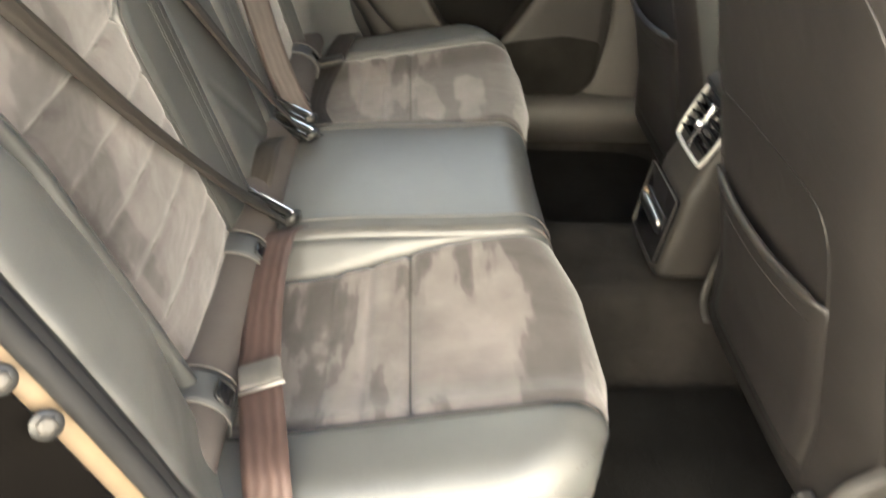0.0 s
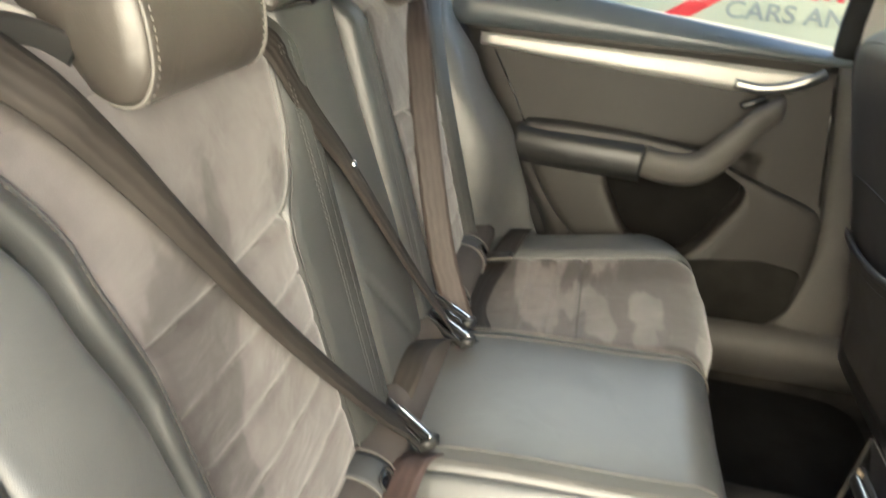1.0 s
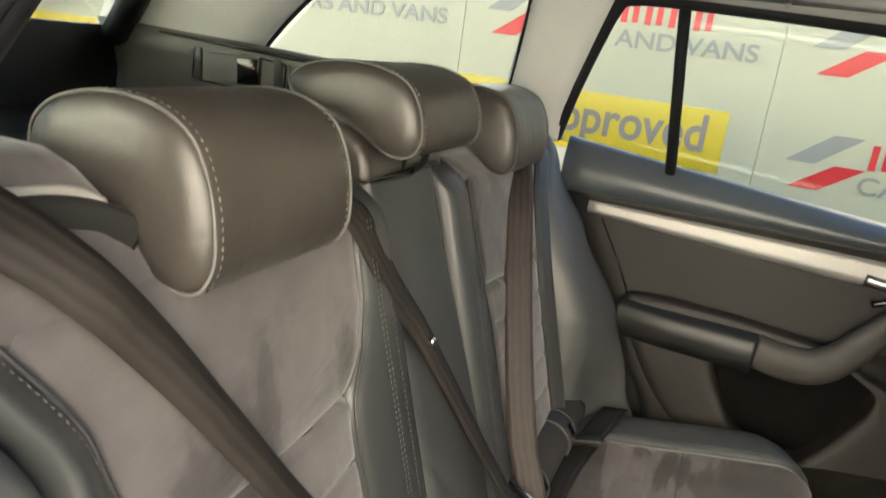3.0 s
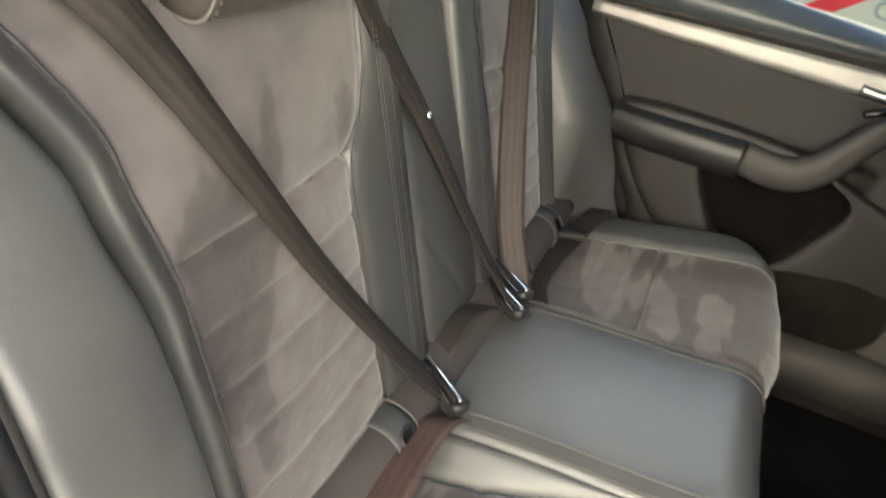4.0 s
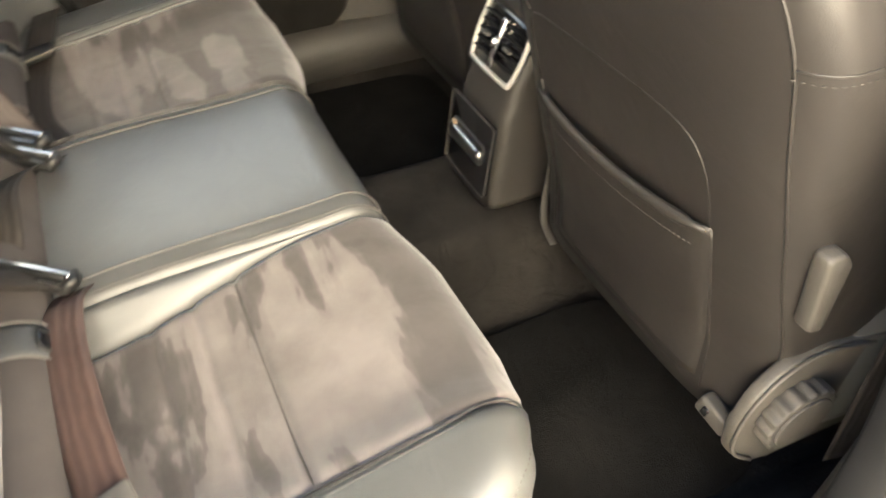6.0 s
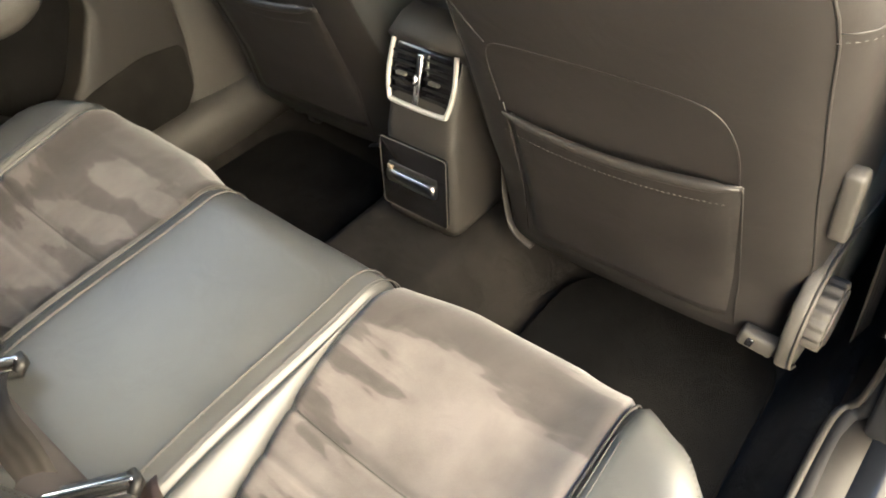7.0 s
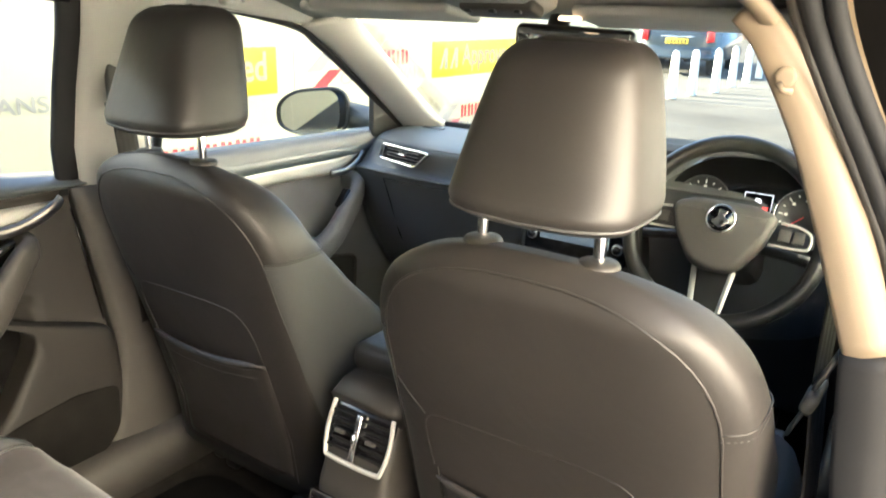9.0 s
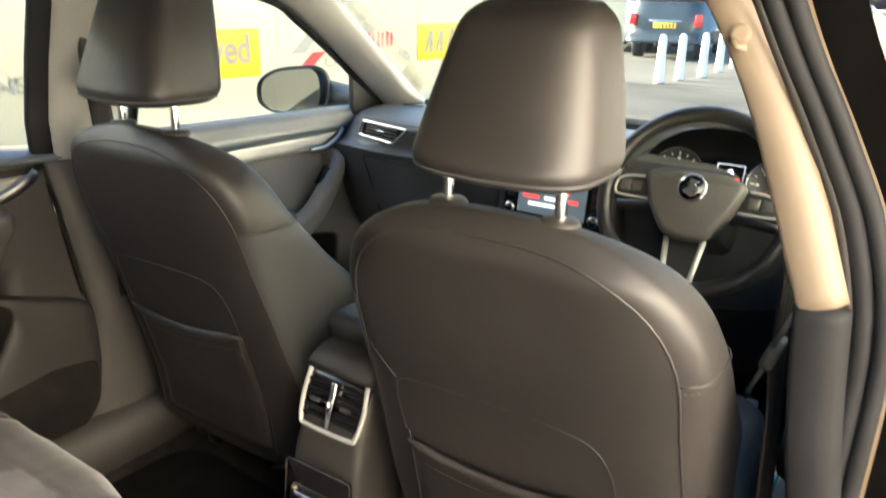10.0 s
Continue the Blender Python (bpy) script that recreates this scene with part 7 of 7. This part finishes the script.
while y + PITCH <= Y1 + 0.01:
    bm = rbox((0.018, PITCH - 0.0015, 2.18), pose(0, 0, 0), 0.002, 1)
    if sheet is None:
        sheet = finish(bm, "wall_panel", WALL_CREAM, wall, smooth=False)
        ob = sheet
    else:
        bm.free()
        ob = new("wall_panel", sheet.data)
        ob.parent = wall
    ob.matrix_world = pose(WX - 0.009, y + PITCH / 2, 1.1)
    y += PITCH

FACE = Matrix(((0, 0, 1, WX), (1, 0, 0, 0), (0, 1, 0, 0), (0, 0, 0, 1)))


def lettering(name, text, size, y, z, mat, parent, width=None, label=""):
    cu = bpy.data.curves.new(name, "FONT")
    cu.body, cu.size, cu.extrude, cu.offset = text, size, 0.0008, size * 0.018
    tmp = bpy.data.objects.new("tmp", cu)
    scene.collection.objects.link(tmp)
    bpy.context.view_layer.update()
    me = bpy.data.meshes.new_from_object(tmp)
    bpy.data.objects.remove(tmp)
    xs = [v.co.x for v in me.vertices]
    k = width / (max(xs) - min(xs)) if width else 1.0
    x0 = min(xs)
    for v in me.vertices:
        v.co.x = (v.co.x - x0) * k
    me.transform(FACE @ pose(y, z, 0.0065))
    me.materials.append(mat)
    ob = new(name, me)
    ob.parent = parent
    if label:
        ob["label"] = label
    return ob


def wall_logo(y, z):
    lg = thing("wall_sign", "printed dealer sign with red and grey slanted blocks", "sign", "signs on the wall")
    P = lambda pts: prism(pts, 0.003, FACE @ pose(y, z, 0.002), 0)
    part("grey_block", P([(-0.035, 0.100), (0.075, 0.100), (0.235, 0.222), (0.125, 0.222)]), SIGN_GREY, lg, smooth=False)
    part("red_block", P([(0.0, 0.0), (0.112, 0.0), (0.262, 0.104), (0.150, 0.104)]), SIGN_RED, lg, smooth=False)
    # the trading name: seven pairs of plain red bars
    for i in range(7):
        x = 0.265 + i * 0.0985
        for dx, w, lo, hi in ((0.0, 0.026, 0.108, 0.205), (0.046, 0.024, 0.112, 0.201)):
            part("name_block", P([(x + dx, lo), (x + dx + w, lo), (x + dx + w, hi), (x + dx, hi)]), SIGN_RED, lg, "plain red letter-sized bar", smooth=False)
    lettering("lettering", "CARS AND VANS", 0.098, y + 0.245, z + 0.012, SIGN_GREY, lg, 0.88, "grey lettering")
    return lg


def approved_sign(y, z):
    sg = thing("approval_sign", "yellow sign board with grey lettering", "sign", "signs on the wall")
    part("board", prism(round_poly([(-0.20, 0), (1.0, 0), (1.0, 0.252), (-0.20, 0.252)], 0.004), 0.006, FACE @ pose(y, z, 0.0), 0.001), SIGN_YELLOW, sg, "yellow board")
    for i in range(2):
        x = -0.150 + 0.135 * i
        part("mark", prism([(x, 0.055), (x + 0.034, 0.055), (x + 0.095, 0.205), (x + 0.135, 0.205), (x + 0.135, 0.055), (x + 0.100, 0.055), (x + 0.100, 0.15), (x + 0.062, 0.055)], 0.002, FACE @ pose(y, z, 0.0065), 0), SIGN_GREY, sg, "plain grey mark", smooth=False)
    lettering("lettering", "Approved", 0.215, y + 0.175, z + 0.078, SIGN_DARK, sg, 0.75, "grey lettering")
    return sg


for k in range(-3, 3):
    approved_sign(-1.272 + 2.69 * k, 0.885)
    wall_logo(0.003 + 2.69 * k, 0.888)
for k in range(-6, 5):
    wall_logo(0.003 + 1.345 * k, 1.330)
    if -3 < k < 4:
        wall_logo(0.003 + 1.345 * k, 0.455)

# white bollards
first = None
for x0, y0 in ((-3.36, 12.19), (-3.25, 12.95), (-3.10, 13.84), (-3.18, 15.34), (-3.20, 16.61), (-3.30, 18.2)):
    if first is None:
        first = thing("bollard", "white painted round-topped bollard in the car park", "bollard", "car park bollards")
        part("post", lathe([(0.085, 0.0), (0.082, 0.05), (0.066, 0.70), (0.058, 0.765), (0.035, 0.80), (0.005, 0.81)], 20), WHITE_PAINT, first)
        part("foot", lathe([(0.11, 0.0), (0.108, 0.012), (0.085, 0.02)], 20), ASPHALT, first)
        first.location = (x0, y0, 0)
    else:
        copy_thing(first, pose(x0, y0, 0))


def vehicle(name, label, paint, L, W, H, belt, van, at, turn):
    """A parked vehicle seen from behind: body, glass, lamps, wheels, plate; its tail at y = 0."""
    v = thing(name, label, "van" if van else "car", "parked vehicles")
    if van:
        prof = [(0.0, 0.30), (0.02, 1.2), (0.06, H - 0.05), (0.20, H), (L * 0.72, H), (L * 0.86, H * 0.62), (L, H * 0.52), (L, 0.30)]
    else:
        prof = [(0.0, 0.38), (-0.03, 0.62), (0.0, belt), (0.16, H - 0.16), (0.36, H), (L * 0.55, H), (L * 0.72, belt + 0.06), (L - 0.1, belt - 0.08), (L, 0.7), (L, 0.35)]
    ring = smooth_line([(0, a, b) for a, b in prof], 4, True)
    bm = bmesh.new()
    rows = []
    for j in range(13):
        t = -1 + 2 * j / 12
        k = 1 - 0.06 * abs(t) ** 6
        rows.append([bm.verts.new((W / 2 * t * (1 - 0.14 * ease(belt, H, p.z)), L / 2 + (p.y - L / 2) * k, p.z)) for p in ring])
    for a, b in zip(rows, rows[1:]):
        for i in range(len(ring)):
            bm.faces.new((a[i], a[(i + 1) % len(ring)], b[(i + 1) % len(ring)], b[i]))
    bm.faces.new(rows[0])
    bm.faces.new(rows[-1])
    part("body", bm, paint, v)
    part("rear_window", prism(round_poly([(-W * 0.36, belt + 0.04), (W * 0.36, belt + 0.04), (W * 0.32, H - 0.16), (-W * 0.32, H - 0.16)], 0.06), 0.03, Matrix(((1, 0, 0, 0), (0, 0.35, -1, -0.30 if not van else 0.01), (0, 1, 0, 0), (0, 0, 0, 1))), 0.004), GLOSS_BLACK, v, "dark rear window")
    for s in (-1, 1):
        part("tail_lamp", rbox((0.16, 0.10, 0.26 if not van else 0.34), pose(s * W * 0.44, 0.0, belt - 0.10), 0.03, 3), LAMP_RED, v, "red tail lamp")
    part("bumper", rbox((W * 0.96, 0.14, 0.22), pose(0, 0.0, 0.50), 0.05, 3), PLASTIC_BLACK if not van else paint, v)
    pl = part("number_plate", rbox((0.52, 0.012, 0.115), pose(0, -0.05, 0.80), 0.004), PLATE, v, "yellow plate")
    for i in range(6):
        part("plate_bar", rbox((0.045, 0.004, 0.07), pose(-0.20 + 0.08 * i, -0.058, 0.80), 0), PLASTIC_BLACK, pl, smooth=False)
    part("chrome_bar", rbox((0.75, 0.03, 0.03), pose(0, -0.045, 0.90), 0.008), CHROME, v)
    for s in (-1, 1):
        for yy in (0.75, L - 0.85):
            w = part("wheel", lathe([(0.20, -0.11), (0.31, -0.11), (0.335, -0.08), (0.335, 0.08), (0.31, 0.11), (0.20, 0.11)], 28, pose(s * (W / 2 - 0.12), yy, 0.335, 0, 90, 0)), RUBBER, v, "black tyre and wheel")
            part("rim", lathe([(0.02, -0.02), (0.20, -0.02), (0.20, 0.06), (0.02, 0.09)], 20, pose(s * (W / 2 - 0.085), yy, 0.335, 0, 90 * s, 0)), SATIN, w)
    v.matrix_world = pose(*at, 0, 0, turn)
    return v


vehicle("parked_suv", "dark blue-grey parked estate car seen from behind", SUV_PAINT, 4.4, 1.72, 1.66, 1.02, False, (-5.05, 17.4, 0), 6)
vehicle("parked_van", "white parked van with red tail lamps", WHITE_PAINT, 4.9, 1.9, 2.2, 1.15, True, (-7.15, 19.3, 0), 4)
vehicle("parked_car", "white hatchback parked beyond the bollards", WHITE_PAINT, 4.0, 1.7, 1.45, 0.95, False, (-4.5, 30.0, 0), -70)
# low raised ground beyond the lane, a sunlit band in its paler colour, and a far hedge line
pave = finish(slab(lambda u, v: Vector((-30 + 60 * u, 12.0 + 9.5 * v, 0.004 + 0.02 * v)), (0, 0, -0.02), 6, 4), "pavement", SUNLIT_GROUND, smooth=False)
tagged(pave, "paler ground round the bollards, sunlit band in its colour", "pavement", kind="structure")
bld = thing("far_building", "long low brown brick building across the road", "building", at=(-10, 52, 0))
part("wall", rbox((70, 6, 4.2), pose(-10, 55, 2.1), 0.05), BRICK, bld)
part("roof", prism([(-36, 0), (36, 0), (36, 0.3), (-36, 0.3)], 7, pose(-10, 58.5, 4.2, 90, 0, 0), 0.02), PLASTIC, bld)
for i in range(16):
    wd = part("window", rbox((1.6, 0.12, 1.3), pose(-40 + 4 * i, 51.98, 1.8), 0.02), GLOSS_BLACK, bld)
    part("window_frame", rbox((1.8, 0.10, 0.12), pose(-40 + 4 * i, 51.95, 1.1), 0.02), WHITE_PAINT, wd)

# the sheet wall across the yard, beyond the open door, in the sun
# Mostly unseen; set close and pale so its bounced sun lights the cabin.
yard = thing("wall_yard", "cream sheet wall with red sign shapes across the yard", "wall", kind="structure")
for i in range(12):
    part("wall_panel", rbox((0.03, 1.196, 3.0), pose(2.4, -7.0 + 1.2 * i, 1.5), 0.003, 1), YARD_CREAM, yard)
for yy in (-3.0, 0.6, 4.2):
    for k, (dy, dz, mat) in enumerate(((0.0, 0.0, SIGN_RED), (-0.25, 0.16, SIGN_GREY))):
        shape = [(yy + dy, 1.55 + dz), (yy + dy + 0.42, 1.55 + dz), (yy + dy + 0.58, 1.70 + dz), (yy + dy + 0.16, 1.70 + dz)]
        part("sign_shape", prism(shape, 0.004, Matrix(((0, 0, -1, 2.3845), (1, 0, 0, 0), (0, 1, 0, 0), (0, 0, 0, 1))), 0), mat, yard, smooth=False)
